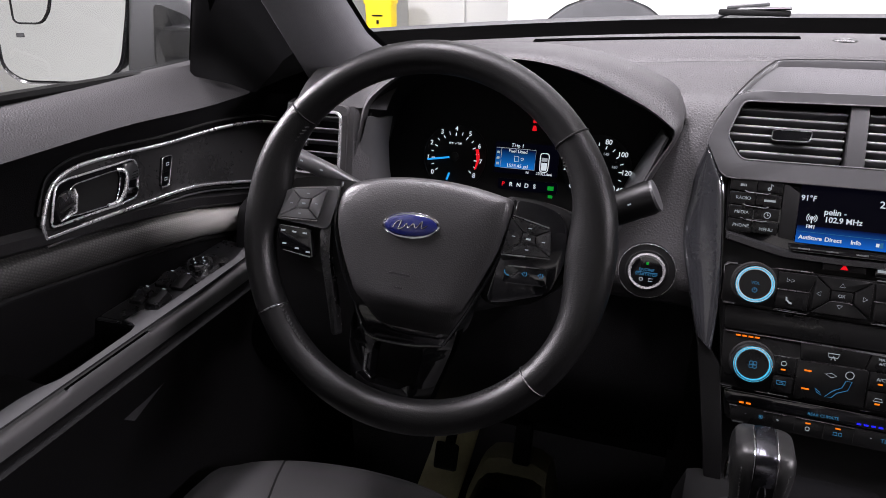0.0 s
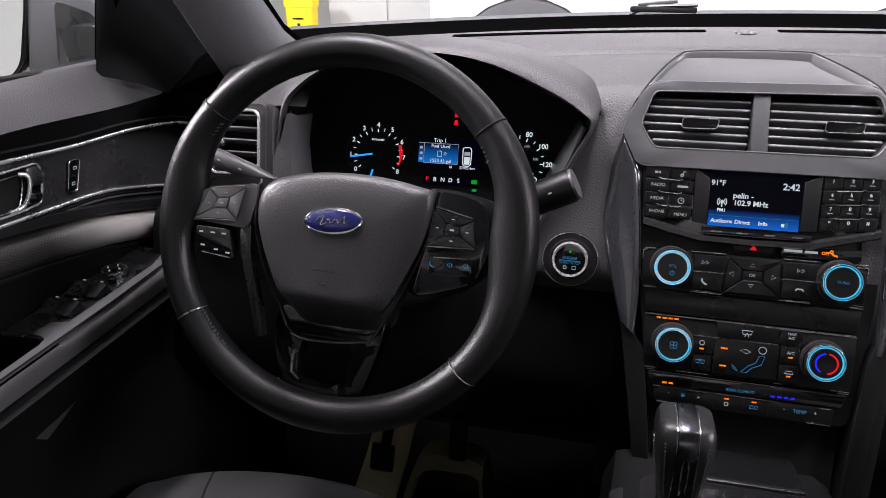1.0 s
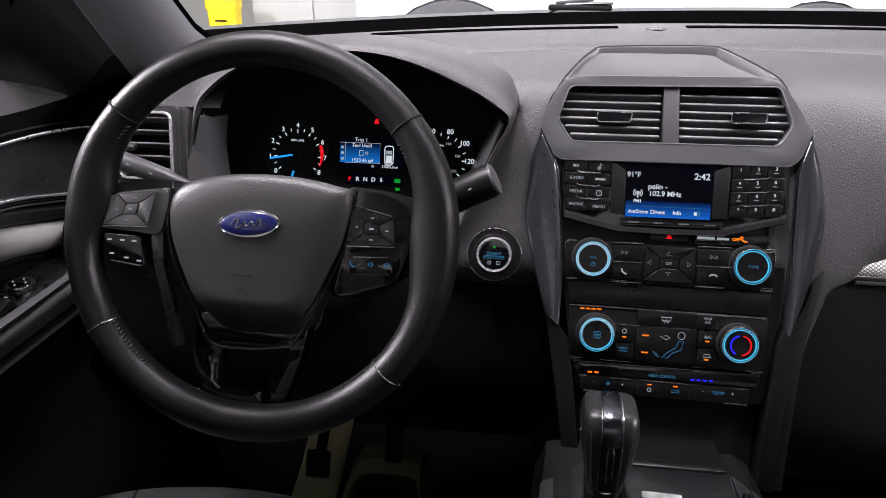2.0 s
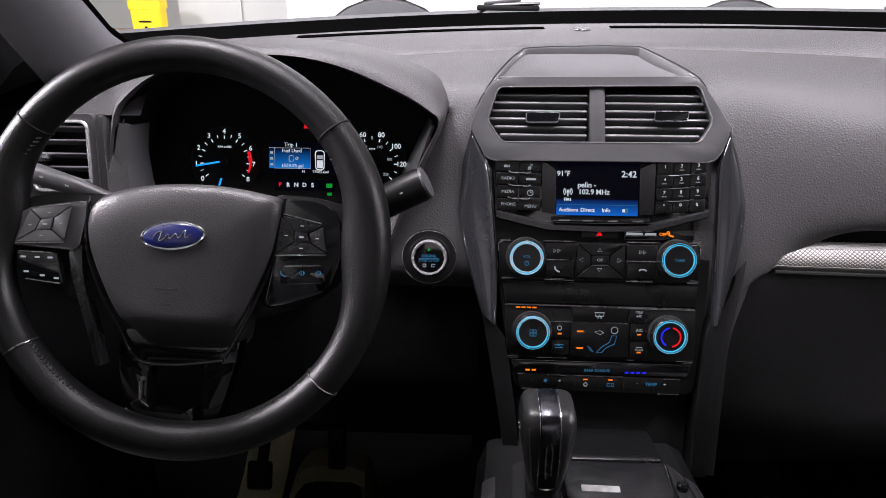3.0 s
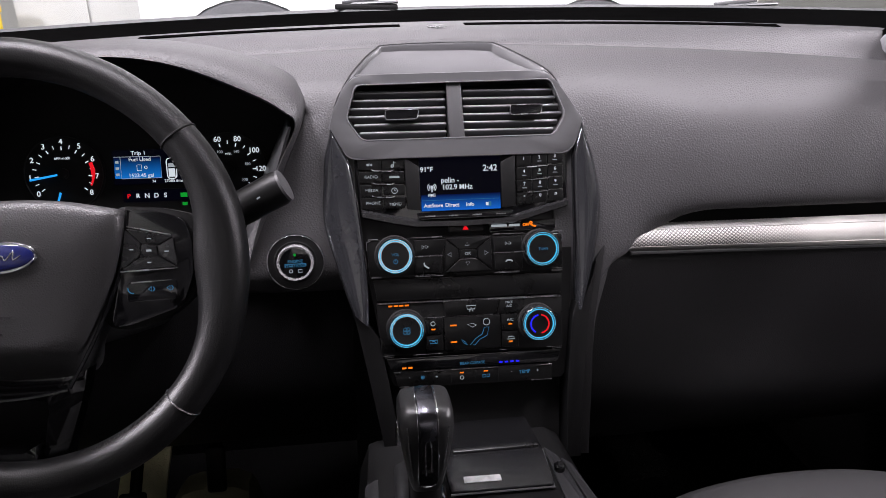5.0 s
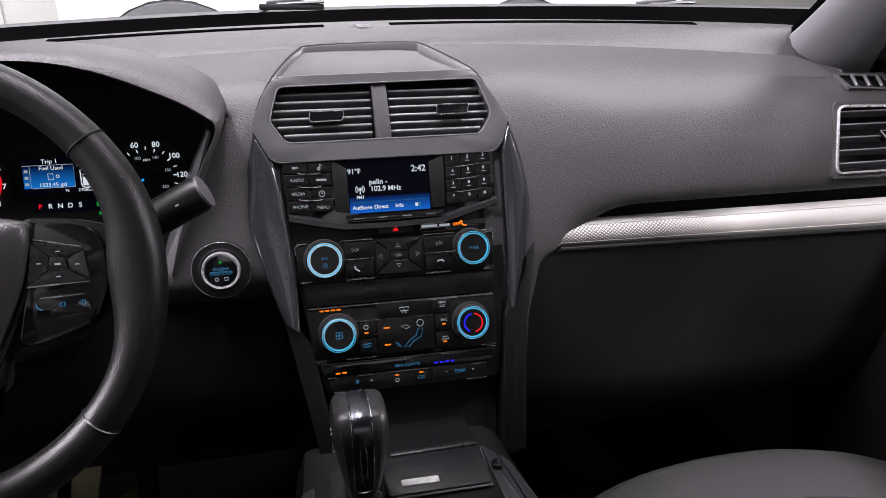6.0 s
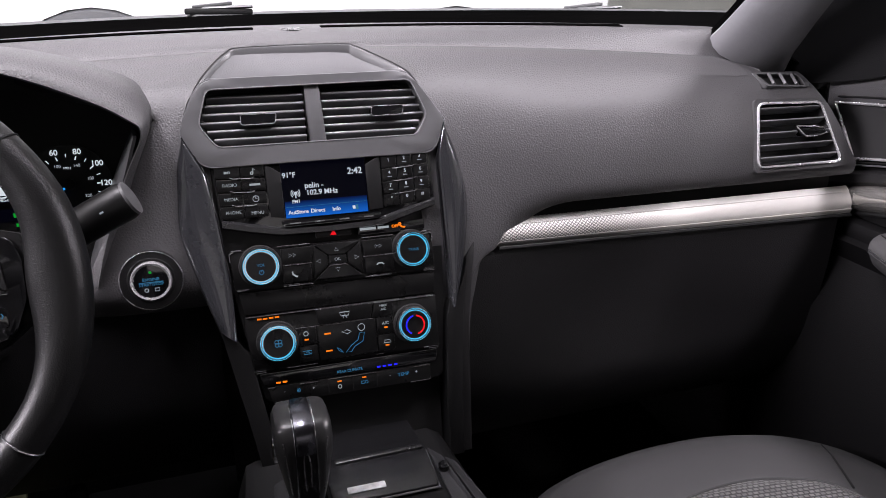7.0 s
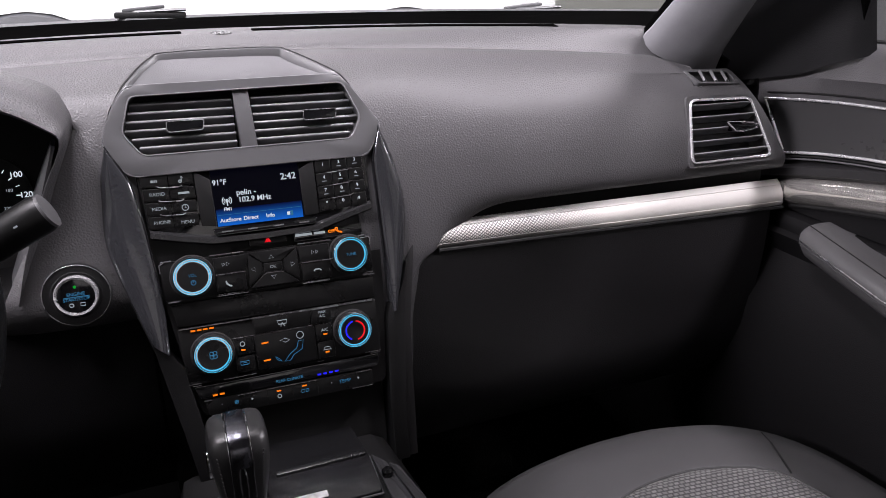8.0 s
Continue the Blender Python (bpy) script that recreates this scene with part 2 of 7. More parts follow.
WHITEPAINT = surface("white_car_paint", (0.80, 0.81, 0.80), 0.25, vary=0.03, coat=1.0, spots=1.0, rough_vary=0.04)

# ---- the hall outside ----
def slab(name, size, at, material, label, category):
    ob = part(name, box(*size), material)
    ob.location = at
    return tagged(ob, label, category, kind="structure")


ground = slab("ground", (16, 18, 0.2), (0, 1.5, GROUND - 0.1), CONCRETE, "pale painted concrete workshop floor", "floor")
slab("wall_north", (16, 0.2, 4.4), (0, 8.6, GROUND + 2.2), WALLW, "plain white workshop wall ahead of the car", "wall")
slab("wall_south", (16, 0.2, 4.4), (0, -6.6, GROUND + 2.2), WALLW, "plain white workshop wall behind the car", "wall")
slab("wall_west", (0.2, 15.0, 4.4), (-7.1, 1.0, GROUND + 2.2), WALLW, "plain white workshop wall beside the driver", "wall")
slab("wall_east", (0.2, 15.0, 4.4), (7.1, 1.0, GROUND + 2.2), WALLW, "plain white workshop wall beside the passenger", "wall")
slab("ceiling", (16, 18, 0.2), (0, 1.5, GROUND + 4.5), WALLW, "white workshop ceiling", "ceiling")


# ---- the car's shell ----
def smooth(q):
    q = min(1.0, max(0.0, q))
    return q * q * (3 - 2 * q)


def glass_y(x):
    return 1.42 - 0.55 * x * x


def dash_z(x):
    return 1.122 + 0.020 * x - 0.03 * x * x - 1.2 * max(0, abs(x) - 0.58) ** 2


def strip_y(x):
    return 1.20 - 0.35 * x * x


def slot_y(x):
    return 1.105 - 0.25 * x * x


def crease_y(x):
    return 1.035 - 0.10 * x * x


def crease_z(x):
    return 1.113 - 0.06 * x * x + 0.03 * min(x, 0) - 1.5 * max(0, abs(x) - 0.56) ** 2


floor = part("floor", box(1.62, 2.4, 0.06, pose(0, 0.2, FLOOR - 0.03)), CARPET)
tagged(floor, "black carpeted cabin floor", "floor", kind="structure")
# added light blocker, left open above the driver footwell
dash_light_block = part("dash_light_block", box(1.06, 0.46, 0.02, pose(0.28, 1.235, 1.045)), CARPET)
tagged(dash_light_block, "unseen dark panel added to keep light out under the dashboard top", "panel", kind="structure")
XS = [i / 20 * 0.80 for i in range(-20, 21)]
firewall = part("firewall", box(1.62, 0.06, 0.80, pose(0, 1.43, FLOOR + 0.40)), CARPET)
tagged(firewall, "black carpeted firewall under the dashboard", "wall", kind="structure")
roof = part("roof", loft([[(x, y, 1.60 + 0.03 * (1 - (x / 0.7) ** 2)) for x in (-0.70, -0.35, 0, 0.35, 0.70)] for y in (-1.02, -0.8, 0.0, 0.64)], thick=0.03), LINING)
tagged(roof, "pale grey cloth headliner of the car", "ceiling", kind="structure")
# unseen wall, added to cut the light coming from the rear
back = part("rear_light_block", box(1.62, 0.05, 0.95, pose(0, -1.0, 0.67)), CARPET)
tagged(back, "unseen dark panel added to hold back light behind the seats", "wall", kind="structure")

for side, name in ((-1, "driver"), (1, "passenger")):
    ob = part("wall_rear_" + name, loft([[(side * x, y, z) for x, z in ((0.83, 0.19), (0.83, 1.12))] for y in (-1.0, -0.25)], thick=0.04), CARPET)
    tagged(ob, "dark trim of the rear door below its window", "wall", kind="structure")
    ob = part("b_pillar_" + name, loft([[(side * x, y, z) for x, z in ((0.82, 1.08), (0.70, 1.63))] for y in (-0.36, -0.24)], thick=0.04), LINING)
    tagged(ob, "grey pillar between the side windows", "pillar", kind="structure")

windshield = part("windshield", loft([[(x, lerp(glass_y(x) + 0.02, 0.66 - 0.05 * x * x, q), lerp(1.095, 1.60, q)) for x in XS] for q in (0, 0.25, 0.5, 0.75, 1)]), GLASS)
windshield.visible_shadow = False
tagged(windshield, "clear raked windshield glass", "window", kind="structure")
SEAL = surface("black_seal", (0.0012, 0.0012, 0.0012), 0.9, vary=0.2, spec=0.0)
seal = part("windshield_seal", loft([[(x, y, z) for x, y, z in ((x, lerp(strip_y(x), glass_y(x), q) - 0.004 * (q == 0), lerp(dash_z(x) - 0.012, 1.1225 + 0.026 * x, q) + dz) for x in XS)] for q, dz in ((0, 0), (0.3, -0.004), (0.7, -0.002), (0.98, 0.0), (1.03, -0.004), (1.06, -0.03))]), SEAL)
tagged(seal, "black painted border and seal at the foot of the windshield", "seal", kind="structure")
cowl = part("cowl", loft([[(x, glass_y(x) + dy, 1.1 + 0.026 * x + dz) for x in XS] for dy, dz in ((0.07, 0.0), (0.12, 0.018 - 0.0), (0.20, 0.010), (0.30, -0.10))], thick=0.004), SATIN)
tagged(cowl, "grey plastic cowl panel under the wiper arms", "cowl", kind="structure")


def a_pillar(side, name, bx, reach):
    rows = []
    for q in [-0.15 + 1.15 * k / 10 for k in range(11)]:
        slim = 0.028 * min(1, max(0, q - 0.12) / 0.25) if side > 0 else 0.0
        c = Vector((side * (lerp(bx, 0.62, q) - slim), lerp(1.10, 0.47, q), lerp(1.00, 1.61, q)))
        ax = Vector((side * (0.62 - bx), -0.63, 0.61)).normalized()
        inw = Vector((-side, 0.30, 0)).normalized()
        inw = (inw - ax * inw.dot(ax)).normalized()
        thk = ax.cross(inw)
        w, d = reach - slim + (0.10 if side < 0 else 0.035) * min(1, max(0, 0.3 - q) / 0.3) ** 2 - 0.06 * max(0, q - 0.4), 0.036
        rows.append([c + inw * w * math.cos(a) * (1.0 if math.cos(a) > 0 else (0.06 if side < 0 else lerp(0.55, 0.15, min(1, max(0, q - 0.05) / 0.2)))) + thk * d * math.sin(a) for a in (2 * math.pi * j / 20 for j in range(20))])
    ob = part(name, loft(rows, closed=True, caps=True), PILLAR)
    tagged(ob, "grey cloth-covered windshield pillar", "pillar", kind="structure")
    if side > 0:
        # the trim runs out into the end of the dashboard
        low = spline([(0.617, 1.080, 1.030), (0.617, 1.010, 1.010), (0.622, 0.968, 0.985), (0.652, 0.958, 0.980), (0.705, 0.955, 0.975)], 5)
        top = [rows[2][j] - thk * 0.008 for j in range(11)]
        low = [low[round(j * (len(low) - 1) / 10)] for j in range(11)]
        foot = part("pillar_foot_passenger", loft([[a.lerp(b, k) for a, b in zip(top, low)] for k in (0, 0.25, 0.5, 0.75, 1)]), PILLAR)
        tagged(foot, "grey cloth-covered foot of the windshield pillar", "pillar", kind="structure")
    # black rubber between the pillar trim and the glass
    ob = part(name.replace("a_pillar", "pillar_seal"), tube([r[0].lerp(r[5 if side < 0 else 15], 0.06 if side < 0 else 0.2) + inw * 0.001 for r in rows], 0.006 if side < 0 else 0.017, sides=10), SEAL)
    return tagged(ob, "black rubber seal between pillar and windshield", "seal", kind="structure")


a_pillar(-1, "a_pillar_driver", 0.675, 0.080)
a_pillar(1, "a_pillar_passenger", 0.692, 0.098)
for side, name in ((-1, "kick_panel_driver"), (1, "kick_panel_passenger")):
    ob = part(name, box(0.06, 0.70, 0.90, pose(side * 0.845, 1.13, 0.63)), CARPET)
    tagged(ob, "black carpeted side of the footwell", "wall", kind="structure")

# ---- dashboard ----
dash = thing("dashboard", "black grained vinyl dashboard with silver passenger trim", "dashboard")

# far strip under the glass, with its slots
def strip(x0, x1, f0, f1, n=24):
    xs = [lerp(x0, x1, i / n) for i in range(n + 1)]
    return [[f(x) for x in xs] for f in (f0, f1)]


def top_pt(t):
    """Points across the far strip: t=0 at the glass, 1 at the crease."""
    def g(x):
        y = lerp(strip_y(x), crease_y(x), t)
        ys = slot_y(x)
        z = dash_z(x) + 0.004 * math.sin(math.pi * min(1, max(0, t)))
        if y < ys:
            q = (ys - y) / max(1e-4, ys - crease_y(x))
            z = lerp(z, crease_z(x) + 0.0012, q * q)
        return Vector((x, y, z))
    return g


xs_all = [lerp(-0.625, 0.620, i / 48) for i in range(49)]
part("top_strip", loft([[top_pt(t)(x) for x in xs_all] for t in [i / 16 for i in range(17)]] + [[top_pt(1)(x) + Vector((0, -0.004, -0.004)) for x in xs_all], [top_pt(1)(x) + Vector((0, -0.005, -0.03)) for x in xs_all]]), PAD, dash)


def slot(x0, x1):
    xs = [lerp(x0, x1, i / 20) for i in range(21)]
    def at(x, dy, dz):
        y = slot_y(x) + dy
        t = (strip_y(x) - y) / (strip_y(x) - crease_y(x))
        return top_pt(t)(x) + Vector((0, 0, dz))
    return loft([[at(x, -0.006, 0.0012) for x in xs], [at(x, 0.007, 0.0016) for x in xs]], thick=0.002)


part("defroster_slot", slot(-0.37, -0.05), SEAL, dash)
part("defroster_slot", slot(0.036, 0.455), SEAL, dash)
sensor = part("light_sensor", turned([(0.016, -0.003), (0.0155, 0.0008), (0.011, 0.0026), (0.003, 0.0034)], pose(-0.002, 1.098, 1.124), 20), SATIN_D, dash, "small grey sensor dome on the dashboard top")


def pad_profile(x):
    """The passenger pad from the crease down to its lower lip."""
    k = smooth((x - 0.57) / 0.06)
    cz, cy = crease_z(min(x, 0.57)), crease_y(x)
    pts = [(cy + 0.004, lerp(cz - 0.002, 1.080, k)), (cy - 0.030, lerp(cz - 0.007, 1.078, k)), (lerp(cy - 0.065, 0.946, k), lerp(cz - 0.020, 1.0745, k)), (lerp(0.933, 0.925, k), lerp(1.070, 1.066, k)), (lerp(0.909, 0.900, k), lerp(1.046, 1.038, k)), (lerp(0.892, 0.886, k), lerp(1.013, 1.005, k)), (0.879, 0.974), (0.874, 0.948), (0.880, 0.936), (0.900, 0.932)]
    q = min(1, max(0, (0.225 - x) / 0.045))
    q = q * q * (3 - 2 * q)
    for i, (y, z) in ((7, (0.871, 0.935)), (8, (0.866, 0.912)), (9, (0.862, 0.89))):
        pts[i] = (lerp(pts[i][0], y, q), lerp(pts[i][1], z, q))
    return pts


def smooth_profile(x, f, n=5):
    return [Vector((x, p[0], p[1])) for p in spline([(y, z, 0) for y, z in f(x)], n)]


xs_p = [0.163] + [lerp(0.170, 0.560, i / 32) for i in range(33)] + [lerp(0.565, 0.735, i / 40) for i in range(41)]


def flank_edge(z):
    pts = [(0.40, 0.128), (0.68, 0.133), (0.76, 0.150), (0.83, 0.168), (0.892, 0.196), (0.95, 0.212)]
    for (a, b), (c, d) in zip(pts, pts[1:]):
        if a <= z <= c:
            return lerp(b, d, (z - a) / (c - a))
    return 0.212


def beside(z):
    """Depth of the vinyl just behind the plane of the stack."""
    return 0.865 + 0.36 * (z - 0.91) + 0.0045


NEAR = [(beside(z) + dy, z) for z, dy in ((1.076, 0.016), (1.050, 0.006), (1.014, 0.001), (0.976, 0), (0.944, 0), (0.915, 0.001), (0.89, 0.003))]


def pad_row(x):
    """The pad at x; beside the stack it runs on down to the console."""
    q = smooth((0.225 - x) / 0.045)
    far = smooth((x - 0.158) / 0.15)
    prof = pad_profile(x)
    ctl = [Vector((x, y, z)) for y, z in prof[:3]]
    for (y0, z0), (y1, z1) in zip(NEAR, prof[3:]):
        ctl.append(Vector((x, lerp(y0, y1, far), lerp(z0, z1, far))))
    for y, z in ((0.859, 0.86), (0.848, 0.80), (0.838, 0.72), (0.832, 0.60), (0.84, 0.48)):
        xe = 0.108 + (min(x, 0.20) - 0.128) * (flank_edge(z) - 0.108) / 0.072 if x > 0.11 else x
        y += 0.14 * (x < 0.11)
        ctl.append(Vector((lerp(x, xe, q), lerp(0.902, y, q), lerp(0.930, z, q))))
    out = spline(ctl, 8)
    # leave room for the tray and the vents
    for p in out:
        if p.y > 0.945:
            # the dash top ends where the pillar trim begins
            p.x = min(p.x, 0.618)
        if p.x > 0.66:
            p.x = 0.66 + (p.x - 0.66) * (lerp(0.752, 0.680, min(1, max(0, (p.z - 0.955) / 0.113))) - 0.66) / 0.075
        h = (p.z - 0.96) / 0.0785
        if 0.0 < h < 1.0 and lerp(0.577, 0.582, h) < p.x < lerp(0.717, 0.687, h):
            p += Vector((0, 0.045, -0.01))
            continue
        if 0.603 < p.x < 0.672 and 0.9185 < p.y < 0.9365 and p.z > 1.0:
            p += Vector((0, 0.012, -0.022))
            continue
        k = (p.y - 0.931) / 0.053
        lo, hi = (lerp(-0.116, -0.082, k), lerp(0.104, 0.049, k)) if k > 0 else (-0.117, 0.106)
        if lo < p.x < hi and p.y < 0.982:
            p += Vector((0, 0.04, -0.04))
    return out


xs_c = [lerp(-0.132, 0.159, i / 72) for i in range(73)]
part("passenger_pad", loft([pad_row(x) for x in xs_c + xs_p]), PAD, dash)
# the flank between the cluster hood and the stack
left = []
for i in range(21):
    t = i / 20
    x0 = lerp(-0.132, -0.30, t)
    cz, cy = crease_z(x0), crease_y(x0)
    ctl = pad_profile(x0)[:3] + NEAR + [(0.868, 0.872), (0.876, 0.858), (0.90, 0.850)]
    row = []
    for p in spline([(y, z, 0) for y, z in ctl], 5):
        z = p[1]
        edge = -0.176 if z > 1.05 else lerp(-0.176, -0.262, min(1, (1.05 - z) / 0.17) ** 1.1)
        edge = lerp(edge, -0.30, min(1, max(0, (z - 1.055) / 0.03)))
        inner = -0.132
        x = lerp(inner, edge, t)
        row.append(Vector((x, p[0] + 0.010 * t ** 5 * (z < 1.05), z)))
    left.append(row)
part("stack_flank", loft(left), PAD, dash)
# recess and silver band
band = []
for i in range(25):
    x = lerp(0.196, 0.757, i / 24)
    t = i / 24
    zt, zb = 0.9195 - 0.003 * t, 0.8925 - 0.012 * t
    lean = 0.020 * (1 - min(1, i / 2))
    row = []
    for a in range(17):
        s = a / 16
        row.append(Vector((x + lean * (1 - s), 0.862 + 0.008 * (2 * s - 1) ** 2 + 0.016 * (1 - s), lerp(zt, zb, s))))
    band.append(row + [row[-1] + Vector((0, 0.03, 0.0))])
# painted highlight: the weave fades out towards the passenger end
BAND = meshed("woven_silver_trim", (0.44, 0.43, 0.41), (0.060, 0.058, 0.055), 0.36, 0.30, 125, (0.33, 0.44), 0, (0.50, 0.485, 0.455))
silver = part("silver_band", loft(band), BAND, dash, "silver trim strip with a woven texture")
# edges turn from grey to silver along with the band's painted sheen
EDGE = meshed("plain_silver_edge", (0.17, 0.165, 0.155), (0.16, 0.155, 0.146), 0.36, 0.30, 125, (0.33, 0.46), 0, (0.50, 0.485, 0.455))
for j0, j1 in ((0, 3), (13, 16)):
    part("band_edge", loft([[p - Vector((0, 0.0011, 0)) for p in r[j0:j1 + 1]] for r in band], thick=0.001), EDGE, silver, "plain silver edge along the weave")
part("band_lip", tube([Vector((lerp(0.20, 0.757, i / 12), 0.866, 0.8895 - 0.012 * i / 12)) for i in range(13)], 0.0028, sides=8), SOFTBLACK, dash)
part("recess", loft([[Vector((x, 0.905, 0.95)) for x in xs_p[4:]], [Vector((x, 0.897, 0.925)) for x in xs_p[4:]], [Vector((x, 0.895, 0.88)) for x in xs_p[4:]]]), SOFTBLACK, dash)


def glove_profile(x):
    return [(0.895, 0.892), (0.876, 0.889), (0.868, 0.880), (0.866, 0.860), (0.864, 0.80), (0.868, 0.74), (0.88, 0.66), (0.92, 0.58), (1.0, 0.52), (1.10, 0.50)]


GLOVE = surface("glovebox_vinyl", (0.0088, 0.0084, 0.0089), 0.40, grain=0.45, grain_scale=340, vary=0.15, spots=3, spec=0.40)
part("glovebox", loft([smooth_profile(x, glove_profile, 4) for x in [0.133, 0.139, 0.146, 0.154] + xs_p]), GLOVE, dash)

# driver side: lower panel with the column opening
def knee_profile(x):
    return [(0.95, 0.915), (0.905, 0.90), (0.892, 0.885), (0.886, 0.865), (0.878, 0.83), (0.868, 0.78), (0.865, 0.72), (0.90, 0.64), (1.0, 0.58), (1.15, 0.56)]


# black plastic darkened past the other trim to hold the lower cabin's shade
KNEE = surface("shaded_trim_plastic", (0.0030, 0.0029, 0.0031), 0.62, grain=0.2, grain_scale=500, vary=0.12, spots=3, spec=0.08)
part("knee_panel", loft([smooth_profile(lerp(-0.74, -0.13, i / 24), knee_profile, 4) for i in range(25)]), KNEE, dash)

# ---- glowing things ----
LIT_WHITE = glowing("lit_white", (0.85, 0.92, 1.0), 0.75)
LIT_DIM = glowing("lit_dim_white", (0.75, 0.82, 0.9), 0.42)
LIT_ICE = glowing("lit_ice_blue", (0.10, 0.45, 0.85), 0.32)
LIT_BLUE = glowing("lit_blue", (0.02, 0.02, 0.95), 1.1)
LIT_CYAN = glowing("lit_cyan_ring", (0.06, 0.50, 0.82), 1.15)
LIT_ORANGE = glowing("lit_orange", (1.0, 0.22, 0.01), 1.0)
LIT_RED = glowing("lit_red", (0.9, 0.01, 0.02), 0.8)
LIT_GREEN = glowing("lit_green", (0.01, 0.55, 0.05), 0.5)
LIT_NEEDLE = glowing("lit_needle_blue", (0.02, 0.36, 0.95), 1.0)
SCREEN = glowing("dark_screen", (0.002, 0.002, 0.01), 0.3)


def screen_blue(name, low, high, z0, z1):
    """A display field whose blue grows towards its lower edge."""
    mat, nt, b = nodes_of(name)
    n, l = nt.nodes, nt.links
    tc = n.new("ShaderNodeTexCoord")
    sep = n.new("ShaderNodeSeparateXYZ")
    l.new(tc.outputs["Object"], sep.inputs[0])
    mr = n.new("ShaderNodeMapRange")
    mr.inputs[1].default_value, mr.inputs[2].default_value = z0, z1
    l.new(sep.outputs["Z"], mr.inputs[0])
    rp = n.new("ShaderNodeValToRGB")
    rp.color_ramp.elements[0].color, rp.color_ramp.elements[1].color = (*low, 1), (*high, 1)
    l.new(mr.outputs[0], rp.inputs[0])
    l.new(rp.outputs[0], b.inputs["Emission Color"])
    b.inputs["Emission Strength"].default_value = 1.0
    b.inputs["Base Color"].default_value = (0.0005, 0.0005, 0.0006, 1)
    b.inputs["Roughness"].default_value, b.inputs["Specular IOR Level"].default_value = 0.3, 0.05
    return mat


def bar(u0, v0, u1, v1, m, material, parent, name="mark", top=0.0006, thick=0.0006):
    return part(name, plate([(u0, v0), (u1, v0), (u1, v1), (u0, v1)], thick, m, 0, top=top), material, parent, smooth=False)


def stroke(pts, r, m, material, parent, name="mark", closed=False, w=0.0006):
    return part(name, tube([m @ Vector((x, y, w)) for x, y in pts], r, closed, 6), material, parent)


# ---- instrument cluster and its hood ----
CX = -0.352
HOOD_IN = [(-0.240, 0.895), (-0.224, 0.945), (-0.199, 1.005), (-0.179, 1.048), (-0.192, 1.0635), (-0.226, 1.0825), (-0.287, 1.1075), (-0.345, 1.1180), (-0.415, 1.1145), (-0.473, 1.0995), (-0.510, 1.076), (-0.530, 1.050), (-0.546, 0.985), (-0.549, 0.945), (-0.547, 0.895)]
HOOD_OUT = [(-0.234, 0.895), (-0.217, 0.945), (-0.192, 1.005), (-0.1725, 1.050), (-0.176, 1.073), (-0.198, 1.0945), (-0.250, 1.1155), (-0.320, 1.1265), (-0.400, 1.1245), (-0.465, 1.108), (-0.515, 1.082), (-0.538, 1.052), (-0.554, 0.985), (-0.557, 0.945), (-0.555, 0.895)]


def hood_row(y, k, grow=0.0, dz=0.0, lean=0.0):
    """A line round the hood: k=0 at its inner edge, 1 at its crest."""
    c = Vector((CX, 0.985, 0))
    out = []
    for p, r in zip(spline([(a, b, 0) for a, b in HOOD_IN], 6), spline([(a, b, 0) for a, b in HOOD_OUT], 6)):
        q = p.lerp(r, k)
        q = q + (q - c).normalized() * grow
        out.append(Vector((q.x, y + lean * (1.12 - q.y), q.y + dz * max(0, min(1, (p.y - 1.0) / 0.1)))))
    return out


part("cluster_hood", loft([hood_row(0.900, 0, -0.001, 0, -0.12), hood_row(0.884, 0, 0, 0, -0.08), hood_row(0.8805, 0.10, 0, 0, -0.03), hood_row(0.883, 0.3, 0.0015), hood_row(0.890, 0.55, 0.0025), hood_row(0.902, 0.8, 0.002),
                           hood_row(0.920, 1.0), hood_row(0.955, 1.0, 0.004, -0.004), hood_row(0.995, 1.0, 0.008, -0.016), hood_row(1.035, 1.0, 0.012, -0.034), hood_row(1.07, 1.0, 0.014, -0.055)]), PAD, dash, "grained hood arching over the instruments")
part("cluster_tunnel", loft([hood_row(0.900, 0, 0.0, 0, -0.12), hood_row(0.925, 0, -0.005, -0.002), hood_row(0.985, 0, -0.012, -0.010), hood_row(0.992, 0, -0.06, -0.03)]), SOFTBLACK, dash)


def cheek(pairs, ym=0.893, ye=0.925):
    return loft([[Vector((x0, 0.884, z)), Vector((lerp(x0, x1, 0.5), ym, z)), Vector((x1, ye, z - 0.004)), Vector((x1 + (0.004 if x1 < -0.4 else -0.004), ye + 0.03, z - 0.008))] for x0, x1, z in pairs], thick=0.003)


part("cluster_cheek", cheek([(-0.186, -0.190, 1.046), (-0.199, -0.208, 1.01), (-0.212, -0.224, 0.975), (-0.226, -0.240, 0.935), (-0.236, -0.256, 0.90)]), SATIN, dash)
part("cluster_cheek", cheek([(-0.529, -0.521, 1.044), (-0.540, -0.528, 1.012), (-0.546, -0.528, 0.975), (-0.548, -0.523, 0.935), (-0.546, -0.516, 0.90)], 0.888, 0.897), SATIN, dash)

cluster = thing("instrument_cluster", "black instrument cluster with lit gauges and blue trip display", "instrument panel")
CL = frame_of((CX, 0.9574, 0.9815), (1, 0, 0), (0, 0.3, 1))
part("face", plate(rounded([(-0.20, -0.10), (0.16, -0.10), (0.18, 0.055), (0.12, 0.105), (-0.12, 0.105), (-0.19, 0.06)], 0.02), 0.006, CL, 0), SOFTBLACK, cluster)


def polar(cx, cy, r, deg):
    return cx + r * math.cos(radians(deg)), cy + r * math.sin(radians(deg))


